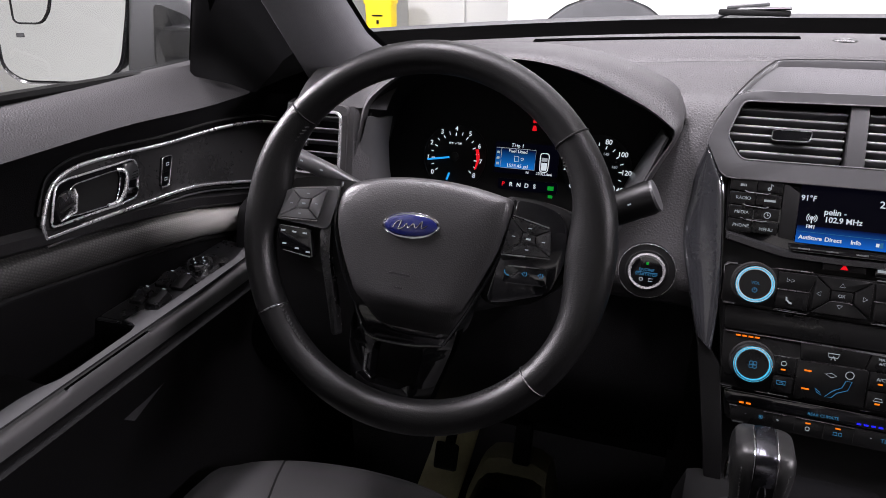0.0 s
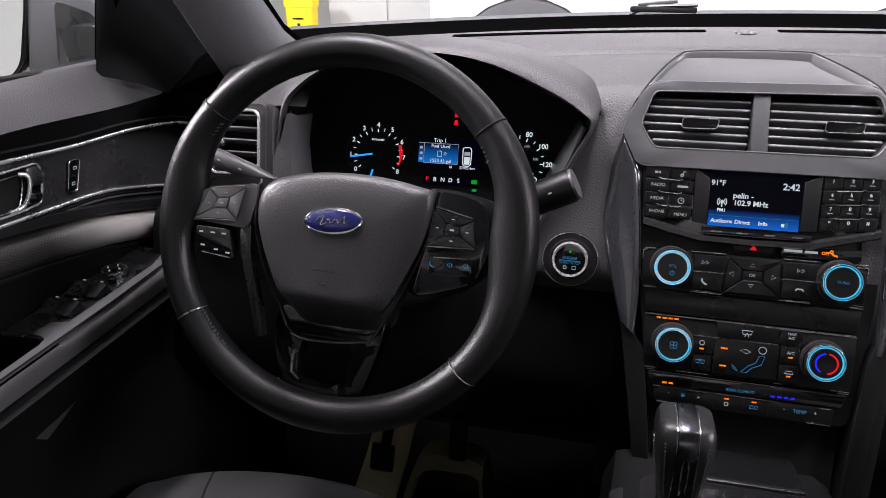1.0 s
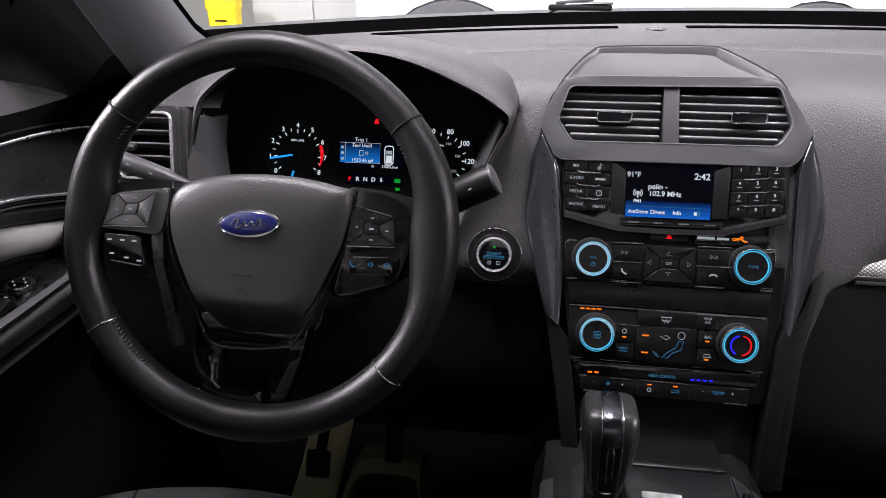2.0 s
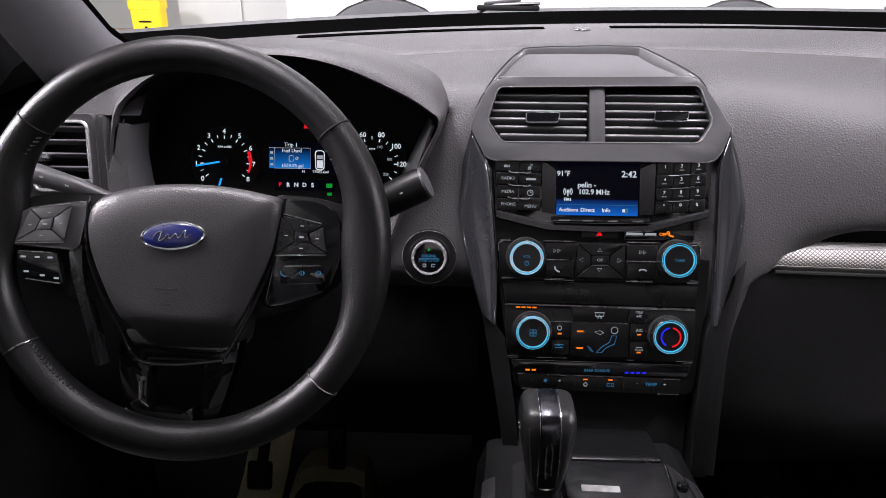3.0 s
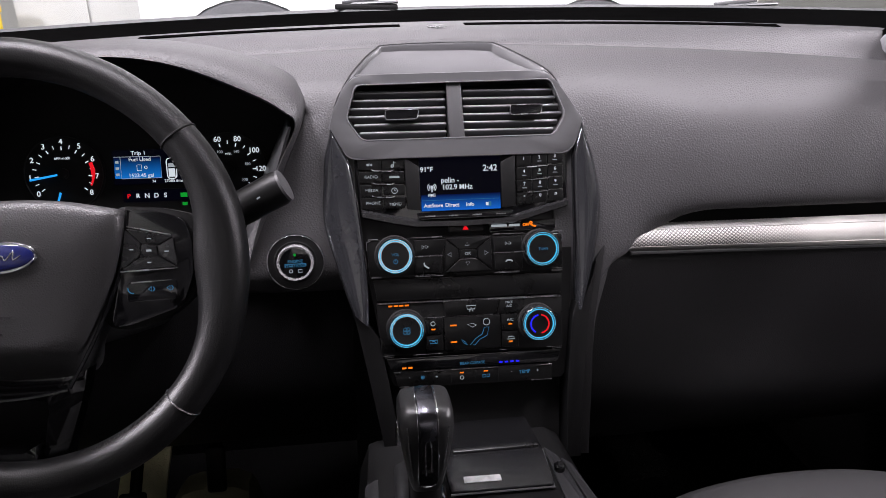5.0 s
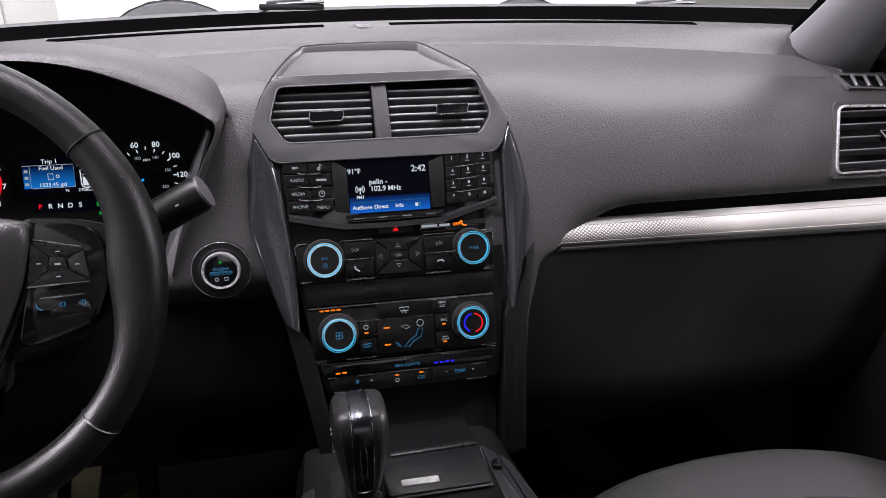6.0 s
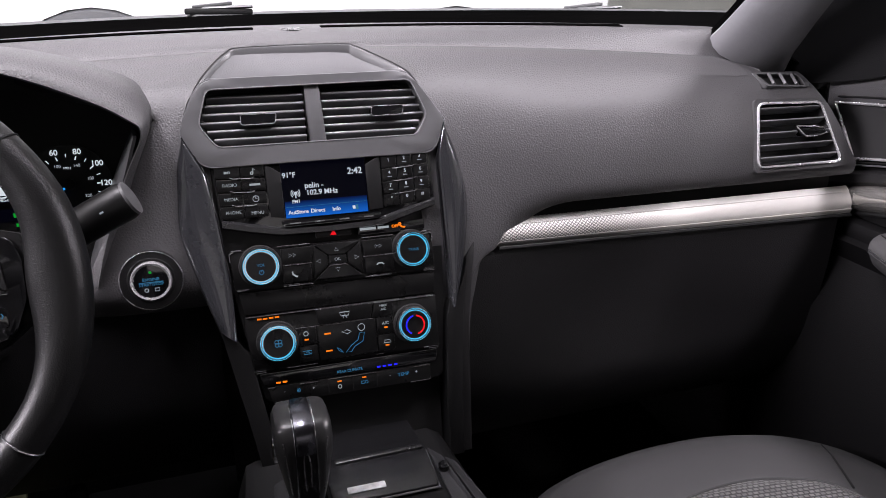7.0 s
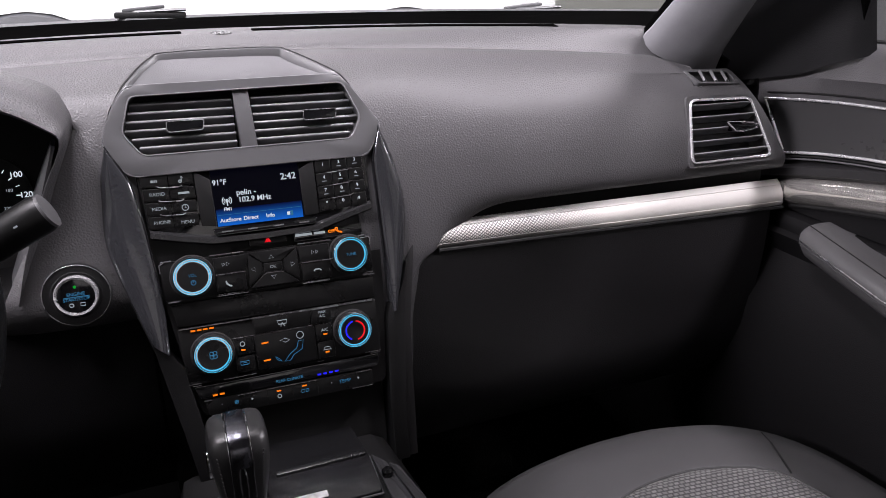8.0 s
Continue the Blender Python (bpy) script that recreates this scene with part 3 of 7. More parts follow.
def gauge(cx, cy, names, a0, a1, minor, unit, needle, label, inner=()):
    g = part("gauge", turned([(0.044, -0.001), (0.044, 0.0015), (0.042, 0.0020), (0.041, 0.0006)], CL @ pose(cx, cy, 0), 40), SOFTBLACK, cluster, label)
    n = len(names)
    for i, s in enumerate(names):
        deg = lerp(a0, a1, i / (n - 1))
        x, y = polar(cx, cy, 0.0355, deg)
        if s:
            lettering(s, 0.0082, CL @ pose(x, y, 0.003), LIT_WHITE, g, bold=0.0001)
        (x0, y0), (x1, y1) = polar(cx, cy, 0.0265, deg), polar(cx, cy, 0.0305, deg)
        stroke([(x0, y0), (x1, y1)], 0.0006, CL, LIT_WHITE, g, "tick", w=0.003)
        if i < n - 1 and minor:
            d2 = lerp(a0, a1, (i + 0.5) / (n - 1))
            stroke([polar(cx, cy, 0.0285, d2), polar(cx, cy, 0.0325, d2)], 0.00045, CL, LIT_WHITE, g, "tick", w=0.003)
    for i, s in enumerate(inner):
        deg = lerp(a0, a1, i / (len(inner) - 1))
        lettering(s, 0.0046, CL @ pose(*polar(cx, cy, 0.0215, deg), 0.003), LIT_DIM, g)
    lettering(unit, 0.0036, CL @ pose(cx, cy + 0.017, 0.003), LIT_WHITE, g)
    stroke([polar(cx, cy, 0.002, needle), polar(cx, cy, 0.036, needle)], 0.0012, CL, LIT_NEEDLE, g, "needle", w=0.004)
    part("hub", turned([(0.006, 0.002), (0.006, 0.005), (0.003, 0.0065)], CL @ pose(cx, cy, 0), 20), SOFTBLACK, g)
    return g


tach = gauge(-0.0905, 0.0, list("012345678"), 218, -38, True, "RPM x1000", 190, "round tachometer with white numerals and red zone")
part("red_zone", tube([CL @ Vector((*polar(-0.0905, 0, 0.0315, d), 0.003)) for d in range(22, -31, -6)], 0.0022, sides=6, flat=0.3), LIT_RED, tach)
gauge(0.0893, 0.0, ["0", "20", "40", "60", "80", "100", "120", "140"], 218, -38, True, "MPH", 218, "round speedometer with white numerals", ["20", "60", "100", "140", "180", "220"])
stroke([(-0.098, -0.030), (-0.095, -0.021)], 0.0012, CL, LIT_NEEDLE, tach, "fuel_needle", w=0.004)
disp = part("trip_display", plate(rounded([(-0.038, -0.0145), (0.043, -0.0145), (0.043, 0.0245), (-0.038, 0.0245)], 0.002), 0.002, CL, 0, top=0.0025), SCREEN, cluster, "small lit trip display with a blue field")
TRIPBLUE = screen_blue("trip_blue", (0.006, 0.15, 0.55), (0.001, 0.004, 0.03), 0.974, 0.997)
bar(-0.036, -0.0075, 0.0145, 0.0165, CL, TRIPBLUE, disp, "field", 0.0035)
stroke([(-0.036, 0.0168), (0.0145, 0.0168), (0.0145, -0.0077), (-0.029, -0.0077), (-0.029, 0.0168)], 0.0003, CL, LIT_DIM, disp, "outline", w=0.0036)
lettering("Trip 1", 0.0066, CL @ pose(-0.009, 0.0206, 0.0037), LIT_WHITE, disp)
lettering("Fuel Used", 0.0060, CL @ pose(-0.008, 0.0135, 0.0037), LIT_WHITE, disp)
lettering("1523.45 gal", 0.0060, CL @ pose(-0.0075, -0.0045, 0.0037), LIT_WHITE, disp)
stroke([(-0.0115, 0.001), (-0.0115, 0.0075), (-0.0065, 0.0075), (-0.0065, 0.001), (-0.0115, 0.001)], 0.0003, CL, LIT_WHITE, disp, "pump_sign", w=0.0037)
stroke(circle(0.0016, 10, -0.002, 0.0045), 0.0003, CL, LIT_WHITE, disp, "pump_sign", True, 0.0037)
for k in range(3):
    bar(-0.0345, 0.0095 - k * 0.007, -0.031, 0.0125 - k * 0.007, CL, LIT_DIM, disp, "menu_mark", 0.0039)
part("car_sign", tube([CL @ Vector((x, y, 0.0037)) for x, y in rounded([(0.021, -0.009), (0.031, -0.009), (0.0315, 0.014), (0.0205, 0.014)], 0.004)], 0.0006, True, 6), LIT_WHITE, disp)
bar(0.0225, 0.004, 0.0295, 0.0085, CL, LIT_DIM, disp, "car_window", 0.0039)
bar(0.0225, -0.007, 0.0295, 0.0025, CL, LIT_WHITE, disp, "car_bonnet", 0.0039)
lettering("N", 0.0048, CL @ pose(0.006, -0.0115, 0.0037), LIT_WHITE, disp)
lettering("27085.6mi", 0.0048, CL @ pose(0.027, -0.0115, 0.0037), LIT_WHITE, disp)
gears = part("gear_display", plate(rounded([(-0.030, -0.0345), (0.045, -0.0345), (0.045, -0.021), (-0.030, -0.021)], 0.002), 0.002, CL, 0, top=0.001), SCREEN, cluster)
for i, c in enumerate("PRNDS"):
    lettering(c, 0.0072, CL @ pose(-0.0235 + i * 0.010, -0.0278, 0.0016), LIT_RED if i == 0 else LIT_WHITE, gears, bold=0.00015)
bar(0.033, -0.0305, 0.0405, -0.0255, CL, LIT_GREEN, gears, "lamp_sign", 0.0016)
bar(0.0345, -0.040, 0.040, -0.0365, CL, LIT_GREEN, cluster, "lamp_sign", 0.0016)
part("warning_sign", plate([(0.0060, 0.0405), (0.0120, 0.0405), (0.0105, 0.0468), (0.0075, 0.0468)], 0.001, CL, 0, top=0.0016), LIT_RED, cluster, smooth=False)
bar(0.0068, 0.0500, 0.0112, 0.0545, CL, LIT_RED, cluster, "warning_sign", 0.0016)

# ---- steering wheel ----
wheel = thing("steering_wheel", "black leather steering wheel with chrome accents on its column", "steering wheel")
WU, WV = Vector((0.9989, -0.047, 0)), Vector((0.0174, 0.371, 0.9285))
WH = frame_of((-0.400, 0.700, 0.977), WU, WV)
WR = 0.1705
WN = WH.to_3x3() @ Vector((0, 0, 1))


def wheel_pt(r, deg, w=0.0):
    return WH @ Vector((0.0014 + 1.011 * r * math.cos(radians(deg)), 0.0008 + 0.996 * r * math.sin(radians(deg)), w))


bm = bmesh.new()
rows = []
for j in range(120):
    deg = 360 * j / 120
    # thumb swells beside the spokes
    swell = 1 + 0.10 * math.exp(-((deg - 22) / 14) ** 2) + 0.10 * math.exp(-((deg - 158) / 14) ** 2) + 0.12 * math.exp(-((deg - 265) / 45) ** 2)
    c = wheel_pt(WR, deg)
    out = (c - WH.translation).normalized()
    # the leather flares inwards over the roots of the spokes
    near = (deg + 180) % 360 - 180
    flare = 0.0135 * math.exp(-((near - 2) / (15 if near > 2 else 19)) ** 2) + 0.0125 * math.exp(-((deg - 171) / 13) ** 2)
    rows.append([c + 0.0153 * swell * (math.cos(a) * out + 1.06 * math.sin(a) * WN) - out * flare * max(0, -math.cos(a)) ** 1.5 for a in (2 * math.pi * k / 24 for k in range(24))])
part("rim", loft(rows + [rows[0]], closed=True), LEATHER, wheel)
# seams across the rim and stitches along its inner side
for deg in (38.5, 141.0, 213.5, 319.5):
    c = wheel_pt(WR, deg)
    out = (c - WH.translation).normalized()
    part("seam", tube([c + 0.0160 * (math.cos(a) * out + 1.06 * math.sin(a) * WN) for a in (2 * math.pi * k / 20 for k in range(20))], 0.0009, True, 6), SATINCHROME if deg > 180 else SOFTBLACK, wheel)
for a0, a1 in ((143, 172), (8, 36), (214, 246), (292, 318)):
    n = int((a1 - a0) / 1.5)
    bm = bmesh.new()
    for k in range(n):
        p, q = wheel_pt(WR - 0.0148, a0 + 1.5 * k, 0.005), wheel_pt(WR - 0.0141, a0 + 1.5 * k + 0.9, 0.0095)
        tube([p, q], 0.0008, sides=5, bm=bm)
    tagged(part("stitching", bm, THREAD, wheel), kind="stuff")

HUB = [(-0.062, 0.046), (-0.03, 0.0545), (0.005, 0.0575), (0.042, 0.0565), (0.075, 0.0515), (0.093, 0.044), (0.089, 0.012), (0.080, -0.016), (0.062, -0.057), (0.043, -0.091), (0.005, -0.097), (-0.031, -0.094), (-0.047, -0.070), (-0.064, -0.040), (-0.078, 0.0), (-0.077, 0.030)]
hub_line = [(p.x, p.y) for p in spline([(x, y, 0) for x, y in HUB], 4, True)]


def hub_row(k, w, cx=0.006, cy=-0.012):
    return [WH @ Vector((cx + (x - cx) * k, cy + (y - cy) * k, w + 0.004 * math.sin((cy + (y - cy) * k) * 25) - 0.95 * max(0, -0.0600 - (cy + (y - cy) * k)))) for x, y in hub_line]


pad = part("airbag_cover", loft([hub_row(0.99, -0.03), hub_row(1.0, 0.0), hub_row(0.992, 0.005), hub_row(0.965, 0.0085), hub_row(0.93, 0.0103), hub_row(0.90, 0.0115), hub_row(0.85, 0.0127), hub_row(0.80, 0.0136), hub_row(0.75, 0.0145), hub_row(0.70, 0.0150), hub_row(0.65, 0.0155), hub_row(0.60, 0.0159), hub_row(0.55, 0.0162), hub_row(0.5, 0.0165), hub_row(0.4, 0.0170), hub_row(0.25, 0.0175), hub_row(0.02, 0.0178)], closed=True, caps=True), COVER, wheel, "domed grained airbag cover")
EM = WH @ pose(0.0045, 0.0125, 0.0168, -3, 1, 5)
badge = part("badge", turned([(1.0, -0.004), (1.0, 0.0028), (0.96, 0.0036), (0.93, 0.0030)], EM @ Matrix.Diagonal((0.0285, 0.0125, 1, 1)), 40), CHROME, wheel, "oval badge with a chrome rim and blue field")
BLUE = surface("badge_blue", (0.008, 0.011, 0.075), 0.22, vary=0.1, coat=1.0)
part("badge_field", turned([(1.0, 0.0), (1.0, 0.0034), (0.9, 0.0042), (0.4, 0.0049)], EM @ Matrix.Diagonal((0.0258, 0.0102, 1, 1)), 40), BLUE, badge)
bm = bmesh.new()
tube([EM @ Vector(p) for p in spline([(-0.017, -0.002, 0.0045), (-0.013, 0.003, 0.005), (-0.0085, 0.004, 0.0051), (-0.0115, -0.0035, 0.005), (-0.006, -0.0015, 0.0052), (-0.0035, 0.0016, 0.0052), (-0.0015, -0.0022, 0.0052), (0.0035, 0.0016, 0.0052), (0.006, -0.0022, 0.0052), (0.012, 0.0040, 0.005), (0.0115, -0.0022, 0.005), (0.017, 0.0005, 0.0044)], 5)], 0.00048, bm=bm, sides=6)
part("badge_scroll", bm, CHROME, badge)
bar(-0.012, -0.0345, 0.010, -0.0325, WH, VINYL, pad, "embossed_mark", 0.0172)
bar(-0.006, -0.0475, 0.003, -0.0455, WH, VINYL, pad, "embossed_mark", 0.0160)
# spokes
part("spoke", plate(rounded([(-0.163, 0.006), (-0.150, 0.040), (-0.115, 0.047), (-0.062, 0.047), (-0.060, -0.045), (-0.085, -0.050), (-0.105, -0.046), (-0.140, -0.026)], 0.012), 0.018, WH, 0.004, top=-0.005), SOFTBLACK, wheel)
part("spoke", plate(rounded([(0.163, 0.010), (0.152, 0.042), (0.12, 0.050), (0.080, 0.052), (0.068, -0.045), (0.090, -0.050), (0.120, -0.043), (0.145, -0.022)], 0.012), 0.018, WH, 0.004, top=-0.005), SOFTBLACK, wheel)
# switch pods
podl = part("switch_pod", plate(rounded([(-0.157, 0.0), (-0.1455, 0.0265), (-0.132, 0.0335), (-0.084, 0.0405), (-0.0815, 0.030), (-0.0890, -0.004), (-0.102, -0.003)], 0.006), 0.008, WH, 0.002, top=0.004), SATIN, wheel, "satin grey switch pod")
part("spoke_trim", plate(rounded([(-0.0875, 0.002), (-0.0855, -0.030), (-0.0720, -0.076), (-0.0650, -0.105), (-0.0720, -0.107), (-0.0800, -0.078), (-0.0950, -0.030), (-0.0995, -0.004)], 0.003), 0.010, WH, 0.002, top=0.002), SATIN_D, wheel, "dark satin trim running down beside the cover")
podr = part("switch_pod", plate(rounded([(0.0945, 0.049), (0.120, 0.0465), (0.138, 0.0410), (0.1445, 0.027), (0.1455, -0.004), (0.136, -0.030), (0.096, -0.044), (0.080, -0.046), (0.0895, 0.004)], 0.006), 0.008, WH, 0.002, top=0.004), GLOSS, wheel, "gloss black switch pod")


def quad_keys(pts, mid, pod, finish, m=WH, w=0.006):
    """Four keys round a middle one, in the corners pts."""
    cx, cy = sum(p[0] for p in pts) / 4, sum(p[1] for p in pts) / 4
    inner = [(cx + (x - cx) * mid, cy + (y - cy) * mid) for x, y in pts]
    part("key", plate(rounded([(cx + (x - cx) * mid * 0.9, cy + (y - cy) * mid * 0.9) for x, y in pts], 0.001), 0.003, m, 0.0005, top=w + 0.0006), finish, pod)
    for i in range(4):
        j = (i + 1) % 4
        q = [pts[i], pts[j], inner[j], inner[i]]
        qx, qy = sum(p[0] for p in q) / 4, sum(p[1] for p in q) / 4
        q = [(qx + (x - qx) * 0.94, qy + (y - qy) * 0.92) for x, y in q]
        part("key", plate(rounded(q, 0.001), 0.003, m, 0.0009, top=w), finish, pod)
        bar(qx - 0.0015, qy - 0.0004, qx + 0.0015, qy + 0.0004, m, LIT_DIM, pod, "key_sign", w + 0.0003)
    bar(cx - 0.002, cy - 0.0008, cx + 0.002, cy + 0.0008, m, LIT_DIM, pod, "key_sign", w + 0.001)


quad_keys([(-0.1465, 0.002), (-0.1325, 0.0315), (-0.0935, 0.0365), (-0.101, 0.004)], 0.33, podl, SATIN)
for pod, pts in ((podl, ((-0.1455, 0.0012), (-0.1005, 0.0032))), (podl, ((-0.131, 0.0325), (-0.095, 0.0372))), (podr, ((0.0895, -0.0012), (0.1335, 0.0008))), (podr, ((0.0955, 0.0347), (0.129, 0.0275)))):
    part("key_edge", tube([WH @ Vector((x, y, 0.0060)) for x, y in pts], 0.0006, sides=6), SATINCHROME, pod)
part("key_edge", tube([WH @ Vector((x, y, 0.0058)) for x, y in ((-0.1360, -0.0305), (-0.1045, -0.0335))], 0.0006, sides=6), SATINCHROME, podl)
quad_keys([(0.0935, 0.0335), (0.131, 0.026), (0.134, 0.002), (0.0895, 0.0)], 0.33, podr, SATIN_D)
for pts, pod, marks in (([(-0.1465, -0.006), (-0.1085, -0.0065), (-0.1015, -0.034), (-0.138, -0.031)], podl, ((-0.139, -0.011), (-0.126, -0.011), (-0.114, -0.011), (-0.136, -0.024), (-0.121, -0.027), (-0.108, -0.029))),
                        ([(0.093, -0.0105), (0.1325, -0.0085), (0.133, -0.024), (0.0935, -0.026)], podr, ((0.0965, -0.0165), (0.1125, -0.0155), (0.127, -0.015)))):
    pk = part("key_strip", plate(rounded(pts, 0.003), 0.006, WH, 0.001, top=0.0052), GLOSS, pod)
    part("key_edge", tube([WH @ Vector((x, y, 0.0053)) for x, y in (lerp(Vector(pts[0]), Vector(pts[1]), 0.1), lerp(Vector(pts[0]), Vector(pts[1]), 0.9))], 0.0005, sides=6), SATINCHROME, pod)
    for i, (x, y) in enumerate(marks):
        if pod is podl:
            bar(x - 0.0022, y - 0.0008, x + 0.0022, y + 0.0008, WH, LIT_DIM, pod, "key_sign", 0.0056)
        else:
            hook = [(x - 0.0022, y + 0.0022), (x - 0.0018, y - 0.0002), (x + 0.0002, y - 0.0020), (x + 0.0024, y - 0.0024)]
            stroke(hook if i == 0 else [(x - 0.0022, y), (x, y + 0.0020), (x, y - 0.0020)], 0.00045, WH, LIT_ICE, pod, "key_sign", i > 0, 0.0056)
            if i:
                stroke([(x + 0.0014, y - 0.0018), (x + 0.0026, y), (x + 0.0014, y + 0.0018)], 0.0004, WH, LIT_ICE, pod, "key_sign", w=0.0056)
bar(0.0935, -0.0345, 0.099, -0.033, WH, LIT_ICE, podr, "key_sign", 0.002)
# gloss seam strips along the cover
part("cover_seam", tube([WH @ Vector((x, y, 0.004)) for x, y in [(p.x, p.y) for p in spline([(-0.079, 0.045, 0), (-0.0805, 0.03, 0), (-0.081, 0.0, 0), (-0.067, -0.041, 0), (-0.050, -0.071, 0), (-0.033, -0.0975, 0), (0.005, -0.1005, 0), (0.045, -0.0945, 0)], 4)]], 0.0016, sides=6), GLOSS, wheel)
part("cover_seam", tube([WH @ Vector((x, y, 0.004)) for x, y in [(p.x, p.y) for p in spline([(0.0955, 0.048, 0), (0.0915, 0.012, 0), (0.083, -0.017, 0), (0.065, -0.058, 0), (0.046, -0.093, 0)], 4)]], 0.0016, sides=6), GLOSS, wheel)
# lower spoke: a frame with an opening
outer = rounded([(-0.062, -0.075), (-0.064, -0.105), (-0.054, -0.165), (0.028, -0.165), (0.046, -0.105), (0.052, -0.075)], 0.008)
inner = rounded([(-0.034, -0.108), (-0.036, -0.118), (-0.036, -0.148), (0.013, -0.150), (0.0175, -0.118), (0.017, -0.108)], 0.004)
low = part("lower_spoke", ring_plate(outer, inner, 0.018, WH, top=-0.020, bevel=0.002), GLOSS, wheel)
part("lower_trim", plate(rounded([(-0.048, -0.140), (-0.034, -0.148), (0.001, -0.149), (0.011, -0.142), (0.010, -0.159), (-0.041, -0.162)], 0.003), 0.012, WH, 0.002, top=-0.012), GLOSS, low, "gloss black trim at the foot of the spoke")
part("lower_edge", tube(spline([WH @ Vector((x, y, -0.0116)) for x, y in ((-0.0515, -0.146), (-0.0413, -0.1610), (-0.0134, -0.1625), (0.0067, -0.1590), (0.0112, -0.1500))], 4), 0.0010, sides=6), SATINCHROME, low)
part("lower_edge", tube([WH @ Vector((x, y, -0.0150)) for x, y in ((-0.040, -0.122), (-0.040, -0.138), (-0.032, -0.145))], 0.0012, sides=6), SATINCHROME, low)

# steering column and stalks
column = thing("steering_column", "black plastic steering column shroud with two stalks", "steering column")
part("shroud", loft([[WH @ Vector((x * k, y * k - 0.012, -w)) for x, y in rounded([(-0.055, -0.055), (0.055, -0.055), (0.06, 0.035), (-0.06, 0.035)], 0.02)] for w, k in ((0.022, 0.7), (0.03, 0.95), (0.06, 1.05), (0.12, 1.1), (0.24, 1.15))], closed=True, caps=True), HARD, column)


def stalk(base, tip, slim, material):
    tip, base = Vector(tip), Vector(base)
    ax = (tip - base).normalized()
    m = frame_of(base, ax.orthogonal(), ax.cross(ax.orthogonal()))
    L = (tip - base).length
    st = part("stalk", turned([(r * slim, q * L) for r, q in ((0.009, 0.0), (0.010, 0.4), (0.0135, 0.58), (0.0165, 0.65), (0.0172, 0.97), (0.0155, 1.0))], m, 24), material, column, "black control stalk with white signs")
    part("stalk_cap", turned([(r * slim, L * q + d) for r, q, d in ((0.0160, 0.985, 0.0), (0.0157, 1.0, 0.0012), (0.010, 1.0, 0.002))], m, 24), SATIN, st)
    side_v = Vector((0, -1, 0.35)).normalized()
    for q in (0.70, 0.86):
        c = base + ax * L * q + side_v * 0.0171 * slim
        part("stalk_sign", box(0.0034, 0.0014, 0.0006, frame_of(c, ax, side_v.cross(ax))), LIT_DIM, st)
    return st


stalk((-0.350, 0.80, 0.926), (-0.188, 0.80, 1.010), 1.0, RUBBER)
# left stalk takes a paler finish to carry the window light on it
stalk((-0.440, 0.80, 0.962), (-0.588, 0.80, 1.0165), 0.60, SATIN)

# ---- centre stack ----
stack = thing("center_stack", "dark centre stack with radio, climate controls and air vents", "console panel")
SK = frame_of((0, 0.865, 0.91), (1, 0, 0), (0, 0.36, 1))
# carrier behind everything
part("carrier", plate(rounded([(-0.126, 0.105), (0.126, 0.105), (0.128, 0.02), (0.124, -0.06), (0.114, -0.160), (-0.088, -0.157), (-0.100, -0.10), (-0.116, 0.01), (-0.124, 0.08)], 0.006), 0.04, SK, 0.002, top=-0.006), HARD, stack)
# vent bezel with tray above
hexo = [(-0.113, 0.1910), (0.099, 0.1940), (0.106, 0.187), (0.1145, 0.1764), (0.1250, 0.162), (0.1345, 0.1475), (0.1430, 0.1365), (0.1285, 0.1085), (0.120, 0.1015), (-0.120, 0.1005), (-0.1290, 0.1060), (-0.1460, 0.134), (-0.1420, 0.146), (-0.1365, 0.160), (-0.1285, 0.1764), (-0.1205, 0.187)]


def around(pts, n=132, c=(-0.004, 0.149)):
    """The outline pts cut by n rays from c."""
    out = []
    k = len(pts)
    for i in range(n):
        a = 2 * math.pi * i / n
        dx, dy = math.cos(a), math.sin(a)
        for j in range(k):
            (x0, y0), (x1, y1) = pts[j], pts[(j + 1) % k]
            ex, ey = x1 - x0, y1 - y0
            det = ex * dy - ey * dx
            if abs(det) < 1e-12:
                continue
            s = ((c[0] - x0) * dy - (c[1] - y0) * dx) / det
            r = ((c[0] - x0) * ey - (c[1] - y0) * ex) / det
            if -1e-9 <= s <= 1 + 1e-9 and r > 0:
                out.append((c[0] + dx * r, c[1] + dy * r))
                break
    return out


hexi = [(-0.115, 0.1805), (0.104, 0.1845), (0.1205, 0.1450), (0.107, 0.1220), (-0.110, 0.1205), (-0.1265, 0.1445)]
part("vent_bezel", ring_plate(around(rounded(hexo, 0.008, 4)), around(rounded(hexi, 0.007, 5)), 0.03, SK, top=0.0045, bevel=0.0014), SATIN, stack, "satin grey frame round the air vents")
part("vent_line", tube([SK @ Vector((x, y, 0.0042)) for x, y in rounded(hexi, 0.007, 5)], 0.0009, True, 8), SLAT, stack)
part("bezel_edge", tube([SK @ Vector((x, y, 0.0034)) for x, y in rounded(hexo, 0.008, 4)], 0.0008, True, 6), SLAT, stack)
part("vent_divider", plate([(-0.0150, 0.182), (0.0015, 0.182), (0.0045, 0.121), (-0.0125, 0.121)], 0.02, SK, 0.001, top=0.002), SATIN, stack)
part("vent_recess", plate(hexi, 0.002, SK, 0, top=-0.03), SOFTBLACK, stack)


